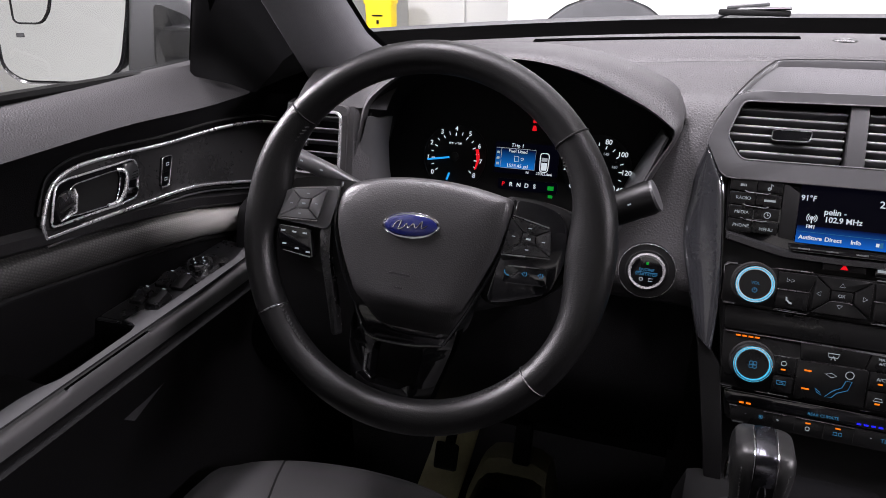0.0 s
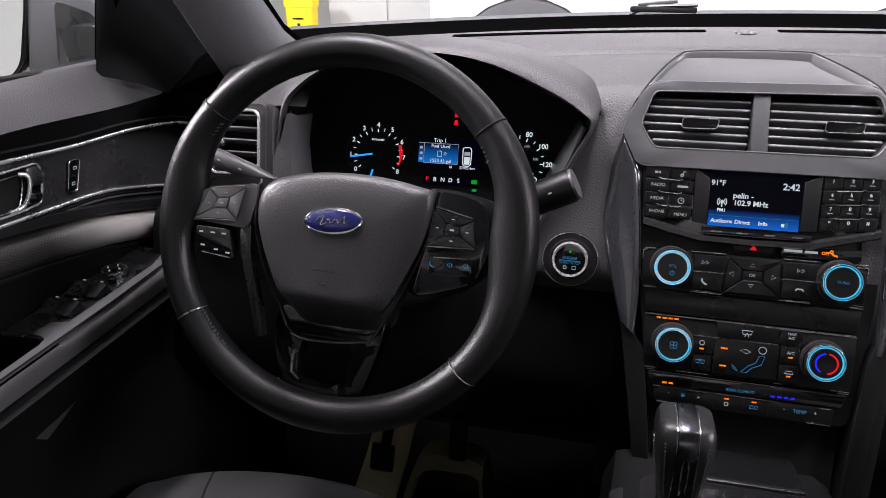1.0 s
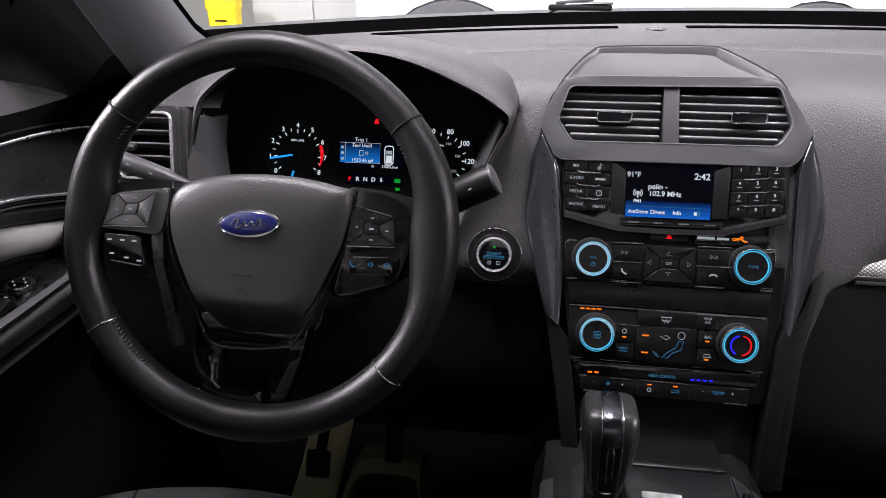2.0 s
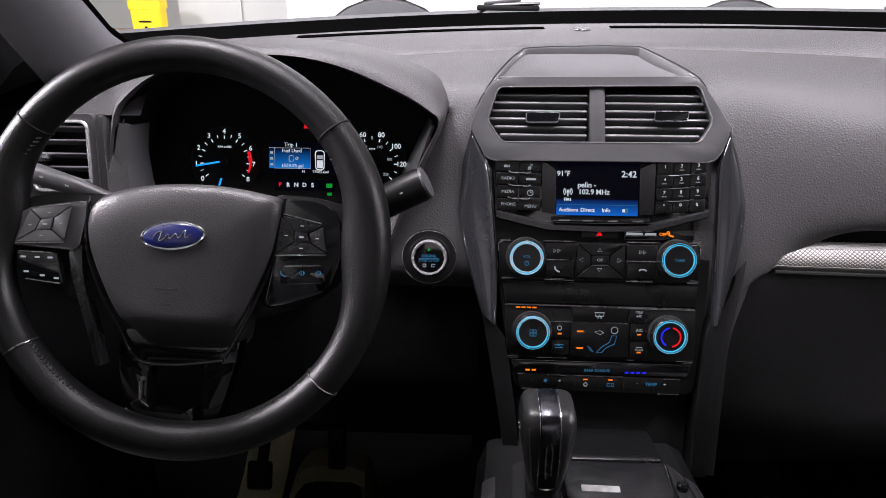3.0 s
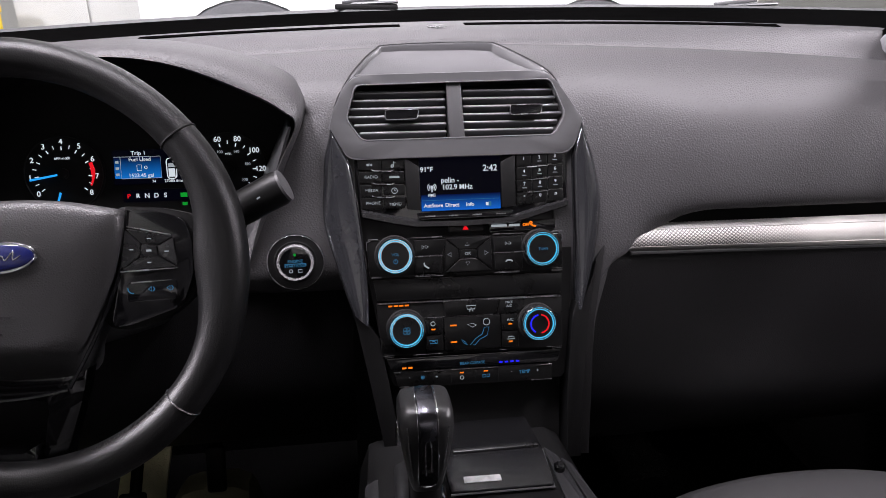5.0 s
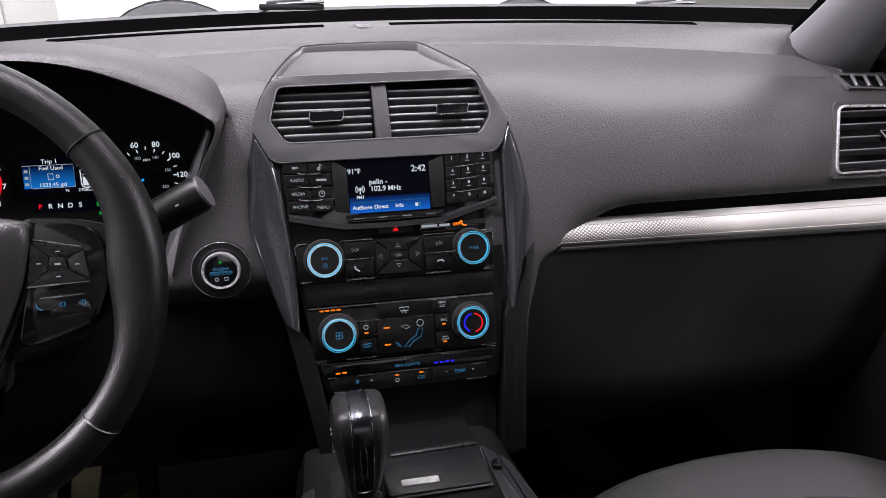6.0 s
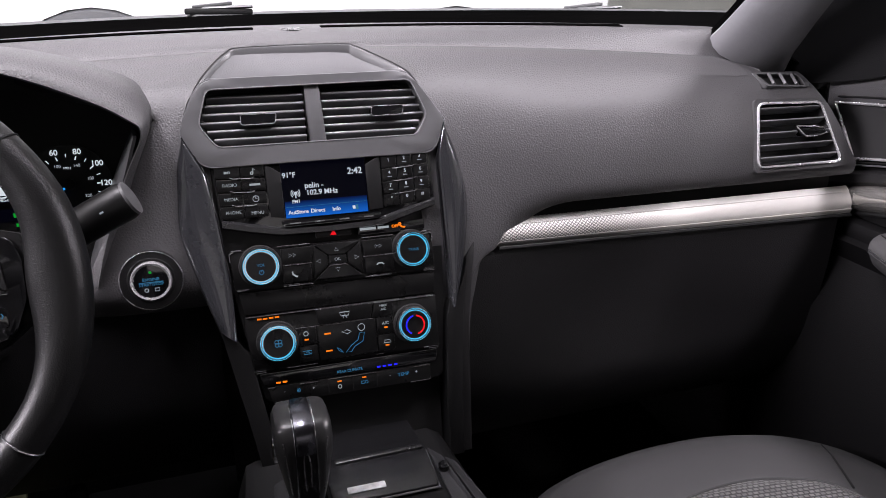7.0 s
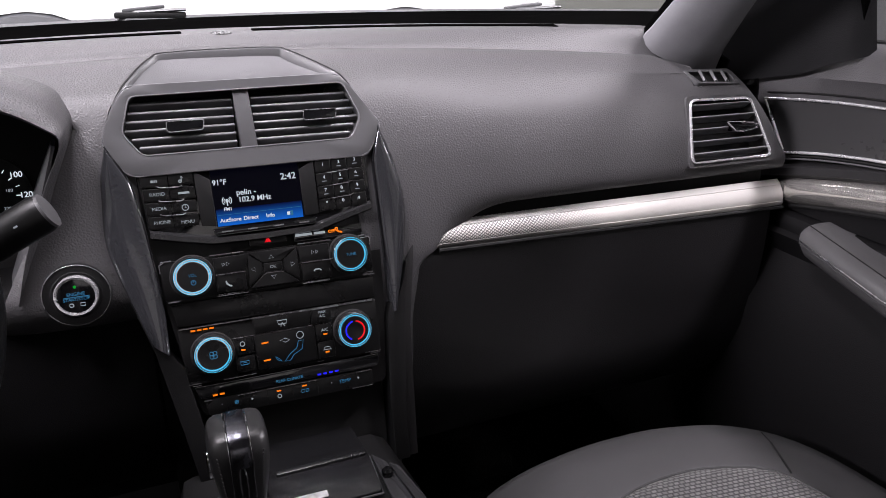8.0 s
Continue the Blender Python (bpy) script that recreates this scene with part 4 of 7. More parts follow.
def hex_span(v):
    """Left and right ends of the vent opening at height v."""
    xs = []
    n = len(hexi)
    for i in range(n):
        (x0, y0), (x1, y1) = hexi[i], hexi[(i + 1) % n]
        if (y0 - v) * (y1 - v) <= 0 and abs(y0 - y1) > 0.005:
            xs.append(lerp(x0, x1, (v - y0) / (y1 - y0)))
    return min(xs), max(xs)


for side, name in ((-1, "air_vent"), (1, "air_vent")):
    vent = part(name, plate([(-0.10, 0.127), (-0.017, 0.127), (-0.019, 0.175), (-0.105, 0.173)] if side < 0 else [(0.006, 0.127), (0.10, 0.127), (0.095, 0.176), (0.004, 0.175)], 0.004, SK, 0, top=-0.024), SOFTBLACK, stack, "air vent with dark horizontal slats")
    for k in range(6):
        v = 0.1265 + k * 0.0088 + (0.0006 if side > 0 else 0)
        l, r = hex_span(min(max(v, 0.1235), 0.178))
        u0, u1 = (l + 0.002, -0.0155) if side < 0 else (0.0035, r - 0.002)
        m = SK @ pose((u0 + u1) / 2, v, -0.010, 68, 0, 0)
        part("slat", box(u1 - u0, 0.0165, 0.0034, m, 0.0013, 3), SLAT, vent)
    for k in range(7):
        u = (-0.105 + k * 0.0145) if side < 0 else (0.014 + k * 0.0145)
        part("fin", box(0.0014, 0.046, 0.010, SK @ pose(u, 0.150, -0.021)), SOFTBLACK, vent)
    cu, cv = (-0.065, 0.1485) if side < 0 else (0.0755, 0.1515)
    tab = part("tab", plate(rounded([(cu - 0.019, cv - 0.0045), (cu - 0.0165, cv - 0.006), (cu + 0.0165, cv - 0.0055), (cu + 0.0185, cv + 0.005), (cu - 0.0185, cv + 0.005)], 0.003), 0.012, SK, 0.0015, top=0.004), GLOSS, vent, "gloss black vent tab with a chrome edge")
    part("tab_edge", tube([SK @ Vector((x, y, 0.0042)) for x, y in rounded([(cu - 0.019, cv - 0.0045), (cu - 0.0165, cv - 0.006), (cu + 0.0165, cv - 0.0055), (cu + 0.0185, cv + 0.005), (cu - 0.0185, cv + 0.005)], 0.003)], 0.0006, True, sides=6), SATINCHROME, tab)

# tray on top of the stack
TR = [(-0.121, 0.931, 1.0885), (-0.083, 0.984, 1.112), (0.052, 0.999, 1.113), (0.107, 0.933, 1.0885)]
tray_rows = []
for s in [i / 10 for i in range(11)]:
    l = Vector(TR[0]).lerp(Vector(TR[1]), s)
    r = Vector(TR[3]).lerp(Vector((0.058, 0.990, 1.113)), s)
    tray_rows.append([l.lerp(r, j / 16) + Vector((0, 0, -0.0035 - 0.010 * (math.sin(math.pi * min(1, s * 1.02)) ** 0.6) * math.sin(math.pi * j / 16) ** 0.4)) for j in range(17)])
TRAY = surface("grey_tray_rubber", (0.046, 0.046, 0.048), 0.55, grain=0.25, grain_scale=700, vary=0.12, spots=9)
part("tray_floor", loft(tray_rows, thick=0.003), TRAY, stack, "shallow grey tray above the vents")
rimline = [(-0.1285, 0.9225, 1.076), (-0.1225, 0.928, 1.0860), (-0.116, 0.938, 1.0930), (-0.102, 0.962, 1.104), (-0.089, 0.979, 1.1115), (-0.076, 0.986, 1.1150), (-0.01, 0.990, 1.117), (0.043, 0.990, 1.117), (0.057, 0.984, 1.1145), (0.085, 0.957, 1.1025), (0.102, 0.938, 1.0935), (0.1085, 0.928, 1.0865), (0.1145, 0.9225, 1.076)]


def tray_band(section):
    rows = []
    for p in spline(rimline, 6):
        o = Vector((p.x + 0.012, p.y - 0.925, 0)).normalized()
        rows.append([p + o * a + Vector((0, 0, b)) for a, b in section])
    return loft(rows)


part("tray_rim", tray_band([(0.012, -0.022), (0.0065, -0.008), (0.0035, -0.0025), (0.0010, 0.0), (-0.0022, -0.0004), (-0.0030, -0.0014), (-0.0034, -0.012)]), SATIN, stack, "satin grey rim sweeping round the tray")
part("tray_line", tray_band([(0.0012, 0.0002), (0.0010, 0.0008), (-0.0006, 0.0008), (-0.0008, 0.0002)]), SOFTBLACK, stack)
part("tray_lip", loft([[SK @ Vector((lerp(-0.113, 0.099, i / 12), lerp(0.1900, 0.1930, i / 12), w)) + Vector((0, dy, dz)) for i in range(13)] for w, dy, dz in ((0.0045, 0, 0), (0.002, 0.002, 0.002), (-0.004, 0.006, 0.002), (-0.012, 0.012, -0.004))]), SATIN, stack)

# wings on both sides
for side, wing, strip in ((1, [(0.1395, 0.1345), (0.150, 0.112), (0.157, 0.085), (0.1625, 0.040), (0.153, -0.020), (0.136, -0.078), (0.1305, -0.080), (0.1290, -0.02), (0.1285, 0.05), (0.1285, 0.092), (0.1305, 0.104)], [(0.1545, -0.024), (0.1420, -0.10), (0.1345, -0.17), (0.130, -0.255), (0.112, -0.255), (0.1155, -0.18), (0.1230, -0.09), (0.129, -0.07), (0.137, -0.075)]),
                          (-1, [(-0.1440, 0.1330), (-0.1520, 0.105), (-0.1545, 0.08), (-0.1565, 0.032), (-0.1420, -0.026), (-0.1290, -0.070), (-0.1120, -0.085), (-0.1115, -0.02), (-0.1180, 0.05), (-0.1240, 0.092), (-0.1290, 0.104)], [(-0.1420, -0.026), (-0.126, -0.08), (-0.1095, -0.17), (-0.096, -0.255), (-0.080, -0.255), (-0.088, -0.18), (-0.100, -0.10), (-0.112, -0.085)])):
    # a bulging skin whose outer edge rolls back into the dash
    outer = spline([(*p, 0) for p in wing[:6]], 6)
    inner = spline([(*p, 0) for p in [wing[0]] + wing[:5:-1]], 6)
    rows = []
    for i in range(33):
        q = i / 32
        o = outer[min(len(outer) - 1, round(q * (len(outer) - 1)))]
        n = inner[min(len(inner) - 1, round(q * (len(inner) - 1)))]
        rows.append([SK @ Vector((lerp(n.x, o.x, k), lerp(n.y, o.y, k), w)) for k, w in ((0.0, -0.012), (0.0, 0.0022), (0.04, 0.0040), (0.2, 0.0058), (0.4, 0.0066), (0.6, 0.0062), (0.8, 0.0042), (0.92, 0.0014), (0.98, -0.0020), (1.0, -0.0120))])
    part("wing", loft(rows), WING, stack, "gloss dark metallic side wing")
    part("wing_edge", tube([SK @ Vector((x, y, 0.0036)) for x, y in (wing[-4], wing[-3], wing[-2], wing[-1], wing[0])], 0.0011, sides=6), GLOSS, stack)
    bm = plate(strip, 0.03, SK, 0.0015, top=0.001)
    part("lower_strip", bm, HARD, stack)
# dark column faces outside the strips
part("lower_cheek", plate([(0.1545, -0.024), (0.170, 0.0), (0.152, -0.10), (0.142, -0.255), (0.130, -0.255), (0.1345, -0.17), (0.142, -0.10)], 0.03, SK, 0.001, top=-0.006), VINYL, stack)

# radio head
radio = part("radio_face", plate(rounded([(-0.1195, 0.1030), (0.1200, 0.1050), (0.1215, 0.0465), (0.058, 0.0290), (-0.055, 0.0280), (-0.1145, 0.0415)], 0.004), 0.012, SK, 0.001, top=0.0), GLOSS, stack, "gloss black radio face")
part("radio_lip", loft([[SK @ Vector((u, v + dv, w)) for u, v in ((-0.114, 0.042), (-0.085, 0.035), (-0.055, 0.0290), (0.0, 0.0277), (0.057, 0.0295), (0.085, 0.037), (0.120, 0.0465))] for dv, w in ((0.004, 0.001), (0.001, 0.006), (-0.0045, 0.006), (-0.0065, 0.0))], thick=0.001), SATIN_D, stack)
scr = part("screen", plate(rounded([(-0.0485, 0.1015), (0.0435, 0.1025), (0.0435, 0.0405), (-0.0485, 0.0405)], 0.002), 0.003, SK, 0, top=0.0012), SCREEN, radio, "lit radio display with a blue lower bar")
BLUEBAR = screen_blue("radio_blue", (0.006, 0.11, 0.52), (0.001, 0.004, 0.035), 0.9495, 0.966)
bar(-0.0475, 0.0410, 0.0425, 0.0590, SK, BLUEBAR, radio, "blue_bar", 0.0018)
bar(-0.0465, 0.0525, 0.0415, 0.0529, SK, LIT_ICE, radio, "blue_line", 0.0021)
for s, u, v, h in (("91°F", -0.0405, 0.0868, 0.0078), ("2:42", 0.0315, 0.0868, 0.0098), ("pelin -", -0.0145, 0.0745, 0.0082), ("102.9 MHz", -0.0065, 0.0668, 0.0078), ("FM1", -0.0352, 0.0582, 0.0050), ("AutStore", -0.0340, 0.0468, 0.0058), ("Direct", -0.0130, 0.0468, 0.0060), ("Info", 0.0075, 0.0468, 0.0060)):
    lettering(s, h, SK @ pose(u, v, 0.0022), LIT_WHITE, radio, bold=0.00012)
stroke(circle(0.0012, 8, -0.0352, 0.0672), 0.0007, SK, LIT_WHITE, radio, "mast_sign", True, 0.0022)
stroke([(-0.0352, 0.0672), (-0.0352, 0.0618)], 0.0006, SK, LIT_WHITE, radio, "mast_sign", w=0.0022)
for r in (0.0030, 0.0048):
    for d0 in (-50, 130):
        stroke([polar(-0.0352, 0.0672, r, d0 + 12.5 * k) for k in range(9)], 0.0004, SK, LIT_WHITE, radio, "mast_sign", w=0.0022)
bar(0.0255, 0.0450, 0.0285, 0.0486, SK, LIT_WHITE, radio, "speaker_sign", 0.0022)
bar(0.0292, 0.0440, 0.0318, 0.0496, SK, LIT_ICE, radio, "speaker_sign", 0.0022)
# button blocks, bowed
KEY = surface("black_key", (0.0035, 0.0035, 0.0035), 0.30, vary=0.15, spots=20, spec=0.3)
for k in range(4):
    y1, y0 = 0.1015 - k * 0.0143, 0.1015 - (k + 1) * 0.0143 + 0.0008
    for u0, u1 in ((-0.1160 + 0.0008 * k, -0.0905), (-0.0897, -0.0655)):
        part("key", plate(rounded([(u0, y0 + 0.001), (u1, y0), (u1, y1 - 0.001), (u0, y1)], 0.0012, 2), 0.004, SK, 0.0007, top=0.0030), KEY, radio)
    if k:
        part("key_ridge", tube([SK @ Vector((u, 0.1020 - k * 0.0143 + dv, 0.0036)) for u, dv in ((-0.102, 0.0012), (-0.098, -0.0004), (-0.080, -0.0012), (-0.077, 0.0002))], 0.0006, sides=5), SATINCHROME, radio)
    for j in range(3):
        u0, u1 = 0.0620 + j * 0.0182, 0.0620 + (j + 1) * 0.0182 - 0.0007
        dv = 0.0012 * j
        part("key", plate(rounded([(u0, y0 - 0.0012 + dv), (u1, y0 + dv), (u1, y1 + dv), (u0, y1 - 0.0012 + dv)], 0.0012, 2), 0.004, SK, 0.0007, top=0.0030), KEY, radio)
        lettering(("123", "456", "789", "*0#")[k][j], 0.0052, SK @ pose(0.0705 + j * 0.0182, (y0 + y1) / 2 + 0.0012 + dv, 0.0033), LIT_WHITE, radio)
        if k < 3 and (k or j):
            bar(0.0680 + j * 0.0182, (y0 + y1) / 2 - 0.0036 + dv, 0.0730 + j * 0.0182, (y0 + y1) / 2 - 0.0028 + dv, SK, LIT_DIM, radio, "key_sign", 0.0034)
    if k:
        part("key_ridge", tube([SK @ Vector((u, 0.1018 - k * 0.0143 + dv, 0.0036)) for u, dv in ((0.0745, -0.001), (0.078, -0.0012), (0.098, 0.0002), (0.102, 0.0022))], 0.0006, sides=5), SATINCHROME, radio)
for s, u, v in (("RADIO", -0.1020, 0.0808), ("MEDIA", -0.1020, 0.0660), ("PHONE", -0.1010, 0.0520), ("MENU", -0.0765, 0.0500)):
    lettering(s, 0.0048, SK @ pose(u, v, 0.0034), LIT_DIM, radio)
bar(-0.0820, 0.0790, -0.0710, 0.0812, SK, LIT_DIM, radio, "key_sign", 0.0034)
for u in (-0.1065, -0.1030, -0.1015):
    bar(u, 0.0930, u + 0.001 if u > -0.105 else u + 0.003, 0.0955, SK, LIT_DIM, radio, "key_sign", 0.0034)
stroke(circle(0.0013, 10, -0.0785, 0.0922), 0.0006, SK, LIT_DIM, radio, "note_sign", True, 0.0034)
stroke([(-0.0770, 0.0922), (-0.0770, 0.0972), (-0.0750, 0.0955)], 0.0005, SK, LIT_DIM, radio, "note_sign", w=0.0034)
stroke(circle(0.0031, 16, -0.0770, 0.0650), 0.0004, SK, LIT_DIM, radio, "clock_sign", True, 0.0034)
stroke([(-0.0770, 0.0672), (-0.0770, 0.0650), (-0.0755, 0.0650)], 0.0004, SK, LIT_DIM, radio, "clock_sign", w=0.0034)
# angled ends of the display recess
for pts in ([(-0.0650, 0.1015), (-0.0490, 0.0905), (-0.0490, 0.0420), (-0.0635, 0.0440)], [(0.0610, 0.1015), (0.0440, 0.0930), (0.0440, 0.0420), (0.0600, 0.0430)]):
    part("display_cheek", plate(pts, 0.003, SK, 0.0006, top=0.0024), HARD, radio)
soft = part("soft_keys", plate(rounded([(-0.053, 0.0388), (0.056, 0.0392), (0.054, 0.0325), (-0.051, 0.0320)], 0.002), 0.006, SK, 0.001, top=0.0068), GLOSS, stack)
for u in (-0.039, -0.013, 0.014, 0.0415):
    bar(u - 0.0055, 0.0345, u + 0.0055, 0.0360, SK, SATINCHROME, soft, "key_sign", 0.0074)
# hazard and airbag strip
haz = part("hazard_switch", plate(rounded([(-0.018, 0.0250), (0.021, 0.0255), (0.021, 0.0170), (-0.018, 0.0170)], 0.001), 0.006, SK, 0.0008, top=0.0025), KEY, stack, "hazard switch with a red triangle")
part("hazard_sign", plate([(-0.0025, 0.0185), (0.0045, 0.0185), (0.001, 0.0243)], 0.0008, SK, 0, top=0.0032), LIT_RED, haz, smooth=False)
air = part("airbag_lamp", plate(rounded([(0.0290, 0.0255), (0.1060, 0.0265), (0.1060, 0.0155), (0.0290, 0.0150)], 0.001), 0.004, SK, 0.0006, top=0.001), GLOSS, stack, "airbag indicator strip with an orange sign")
bar(0.0310, 0.0200, 0.0490, 0.0226, SK, LIT_DIM, air, "sign", 0.0016)
bar(0.0515, 0.0200, 0.0640, 0.0226, SK, LIT_DIM, air, "sign", 0.0016)
lettering("OFF", 0.0046, SK @ pose(0.0715, 0.0212, 0.0016), LIT_ORANGE, air, bold=0.00015)
stroke(circle(0.0014, 8, 0.0770, 0.0232), 0.0007, SK, LIT_ORANGE, air, "sign", True, 0.0016)
stroke([(0.0770, 0.0220), (0.0790, 0.0200), (0.0830, 0.0190)], 0.0010, SK, LIT_ORANGE, air, "sign", w=0.0016)


def knob(u, v, parent, r=0.0205):
    m = SK @ pose(u, v, 0)
    def loop(q, z, thick, n=40):
        return tube([m @ Vector((*polar(0, 0, r * q, 360 * j / n), z)) for j in range(n)], thick, True, 6)
    k = part("knob", turned([(r, -0.002), (r, 0.006), (r * 0.985, 0.0105), (r * 0.955, 0.0130), (r * 0.90, 0.0146), (r * 0.855, 0.0146), (r * 0.84, 0.0125)], m, 48), CHROME, parent, "chrome knob with a glowing cyan ring")
    part("glow_ring", loop(0.80, 0.0134, 0.00042), LIT_CYAN, k)
    part("glow_line", loop(0.90, 0.0144, 0.00030), LIT_CYAN, k)
    part("knob_line", loop(0.972, 0.0118, 0.0005), SOFTBLACK, k)
    part("knob_cap", turned([(r * 0.75, 0.010), (r * 0.745, 0.0142), (r * 0.60, 0.0140), (r * 0.3, 0.0138), (0.0002, 0.0137)], m, 32), KEY, k)
    part("backplate", turned([(r * 1.10, -0.003), (r * 1.10, 0.0025), (r * 1.05, 0.0035)], m, 40), SOFTBLACK, k)
    return k, m @ pose(0, 0, 0.0152)


# audio row
audio = part("audio_panel", plate(rounded([(-0.1105, 0.0108), (0.1135, 0.0112), (0.1135, -0.0320), (-0.1085, -0.0305)], 0.003), 0.010, SK, 0.001, top=0.0005), KEY, stack, "black audio control row with two knobs")
for pts in ([(-0.1085, 0.0118), (-0.098, 0.0118)], [(-0.061, 0.0118), (-0.026, 0.0118)], [(0.032, 0.0120), (0.068, 0.0120)], [(0.100, 0.0124), (0.113, 0.0126)], [(-0.107, -0.0310), (-0.096, -0.0312)], [(-0.058, -0.0318), (-0.026, -0.0320)], [(0.032, -0.0322), (0.062, -0.0322)], [(0.100, -0.0328), (0.113, -0.0330)], [(0.102, -0.0300), (0.113, -0.0302)], [(0.102, 0.0095), (0.113, 0.0097)],
            [(-0.100, -0.0606), (-0.024, -0.0612)], [(-0.022, -0.0618), (0.030, -0.0624)], [(0.032, -0.0624), (0.110, -0.0630)], [(-0.054, -0.0790), (0.036, -0.0794)], [(-0.097, -0.1195), (-0.086, -0.1197)], [(-0.096, -0.1215), (-0.086, -0.1217)], [(0.098, -0.1215), (0.110, -0.1217)], [(0.098, -0.1235), (0.109, -0.1237)], [(-0.086, -0.1395), (-0.078, -0.1397)], [(-0.052, -0.1402), (-0.030, -0.1404)], [(0.078, -0.1420), (0.092, -0.1422)], [(-0.080, -0.1560), (-0.070, -0.1562)], [(0.072, -0.1590), (0.090, -0.1592)]):
    part("panel_line", tube([SK @ Vector((u, v, 0.0016)) for u, v in pts], 0.00055, sides=5), SATINCHROME, stack)
k, m = knob(-0.080, -0.0068, audio)
lettering("VOL", 0.0044, m @ pose(0, 0.0016, 0.0004), LIT_ICE, k)
stroke([(0, -0.0036), (0, -0.0058)], 0.0004, m, LIT_ICE, k, "power_sign")
stroke(circle(0.0023, 14, 0, -0.0058), 0.0004, m, LIT_ICE, k, "power_sign", True)
k, m = knob(0.0868, -0.0064, audio)
lettering("TUNE", 0.0044, m @ pose(0, 0, 0.0004), LIT_ICE, k)
for pts in ([(-0.0575, 0.0090), (-0.0210, 0.0090), (-0.0270, -0.0085), (-0.0575, -0.0085)], [(-0.0575, -0.0100), (-0.0270, -0.0100), (-0.0270, -0.0285), (-0.0575, -0.0280)], [(0.0310, 0.0090), (0.0655, 0.0090), (0.0655, -0.0085), (0.0330, -0.0085)], [(0.0330, -0.0100), (0.0655, -0.0100), (0.0655, -0.0290), (0.0330, -0.0285)],
            [(-0.0215, 0.0095), (0.0290, 0.0095), (0.0120, -0.0025), (-0.0070, -0.0025)], [(-0.0225, 0.0080), (-0.0085, -0.0030), (-0.0085, -0.0140), (-0.0240, -0.0270)], [(0.0295, 0.0080), (0.0140, -0.0030), (0.0140, -0.0140), (0.0300, -0.0270)], [(-0.0070, -0.0150), (0.0125, -0.0150), (0.0290, -0.0285), (-0.0230, -0.0285)], [(-0.0070, -0.0040), (0.0125, -0.0040), (0.0125, -0.0135), (-0.0070, -0.0135)]):
    part("key", plate(rounded(pts, 0.0012, 2), 0.004, SK, 0.0008, top=0.0032), KEY, audio)
part("key_ridge", tube([SK @ Vector((u, v, 0.0034)) for u, v in ((-0.0075, -0.0158), (-0.005, -0.0146), (0.0105, -0.0146), (0.013, -0.0158))], 0.0006, sides=5), SATINCHROME, audio)
for u0, u1 in ((-0.057, -0.026), (0.031, 0.066)):
    part("key_ridge", tube([SK @ Vector((u, -0.0092, 0.0034)) for u in (u0, u1)], 0.0005, sides=5), SATINCHROME, audio)
for pts in ([(0.0020, 0.0045), (-0.0005, 0.0008), (0.0045, 0.0008)], [(-0.0205, -0.0085), (-0.0165, -0.0062), (-0.0165, -0.0108)], [(0.0260, -0.0085), (0.0220, -0.0062), (0.0220, -0.0108)], [(0.0020, -0.0215), (-0.0005, -0.0180), (0.0045, -0.0180)]):
    stroke(pts, 0.00035, SK, LIT_DIM, audio, "arrow_sign", True, 0.0035)
lettering("OK", 0.0046, SK @ pose(0.0026, -0.0086, 0.0035), LIT_DIM, audio)
for u0, s in ((-0.0460, -1), (0.0490, 1)):
    for q in (-0.0032, 0.0012):
        stroke([(u0 + q, -0.0008), (u0 + q + 0.0028, 0.0011), (u0 + q, 0.0030)], 0.00035, SK, LIT_DIM, audio, "skip_sign", True, 0.0035)
stroke([(-0.0475, -0.0165), (-0.0470, -0.0195), (-0.0440, -0.0220), (-0.0420, -0.0225)], 0.0009, SK, LIT_DIM, audio, "phone_sign", w=0.0035)
stroke([(0.0460, -0.0200), (0.0475, -0.0182), (0.0520, -0.0182), (0.0540, -0.0200)], 0.0008, SK, LIT_DIM, audio, "phone_sign", w=0.0035)
for pts in ([(-0.106, 0.0106), (-0.1105, 0.0085), (-0.1105, 0.000)], [(0.109, 0.0110), (0.1135, 0.0085), (0.1135, 0.000)], [(-0.106, -0.0300), (-0.094, -0.0303)], [(0.100, -0.0318), (0.111, -0.0318)], [(-0.0575, -0.0300), (-0.035, -0.0305)], [(0.036, -0.0312), (0.062, -0.0312)]):
    stroke(pts, 0.0005, SK, SATINCHROME, audio, "edge_line", w=0.0012)
part("gap_panel", plate(rounded([(-0.105, -0.034), (0.113, -0.036), (0.1115, -0.0595), (-0.101, -0.0575)], 0.002), 0.006, SK, 0.001, top=-0.001), KEY, stack)

# climate block
clim = part("climate_panel", plate(rounded([(-0.1025, -0.0600), (0.1115, -0.0620), (0.1110, -0.1220), (-0.0985, -0.1195)], 0.003), 0.010, SK, 0.001, top=0.0005), KEY, stack, "black climate control panel with two knobs")
stroke([(-0.1005, -0.0602), (0.1095, -0.0620)], 0.0006, SK, SATINCHROME, clim, "edge_line", w=0.001)
k, m = knob(-0.0710, -0.0900, clim)
for a in (45, 135, 225, 315):
    stroke([polar(*polar(0, 0, 0.0024, a), 0.0020, 40 * j) for j in range(9)], 0.0004, m, LIT_ICE, k, "fan_sign", True)
k, m = knob(0.0805, -0.0915, clim)
part("warm_arc", tube([m @ Vector((*polar(0, 0, 0.0105, d), 0.0004)) for d in range(80, -81, -16)], 0.0009, sides=6), LIT_RED, k)
part("cool_arc", tube([m @ Vector((*polar(0, 0, 0.0105, d), 0.0004)) for d in range(100, 241, 14)], 0.0009, sides=6), LIT_BLUE, k)
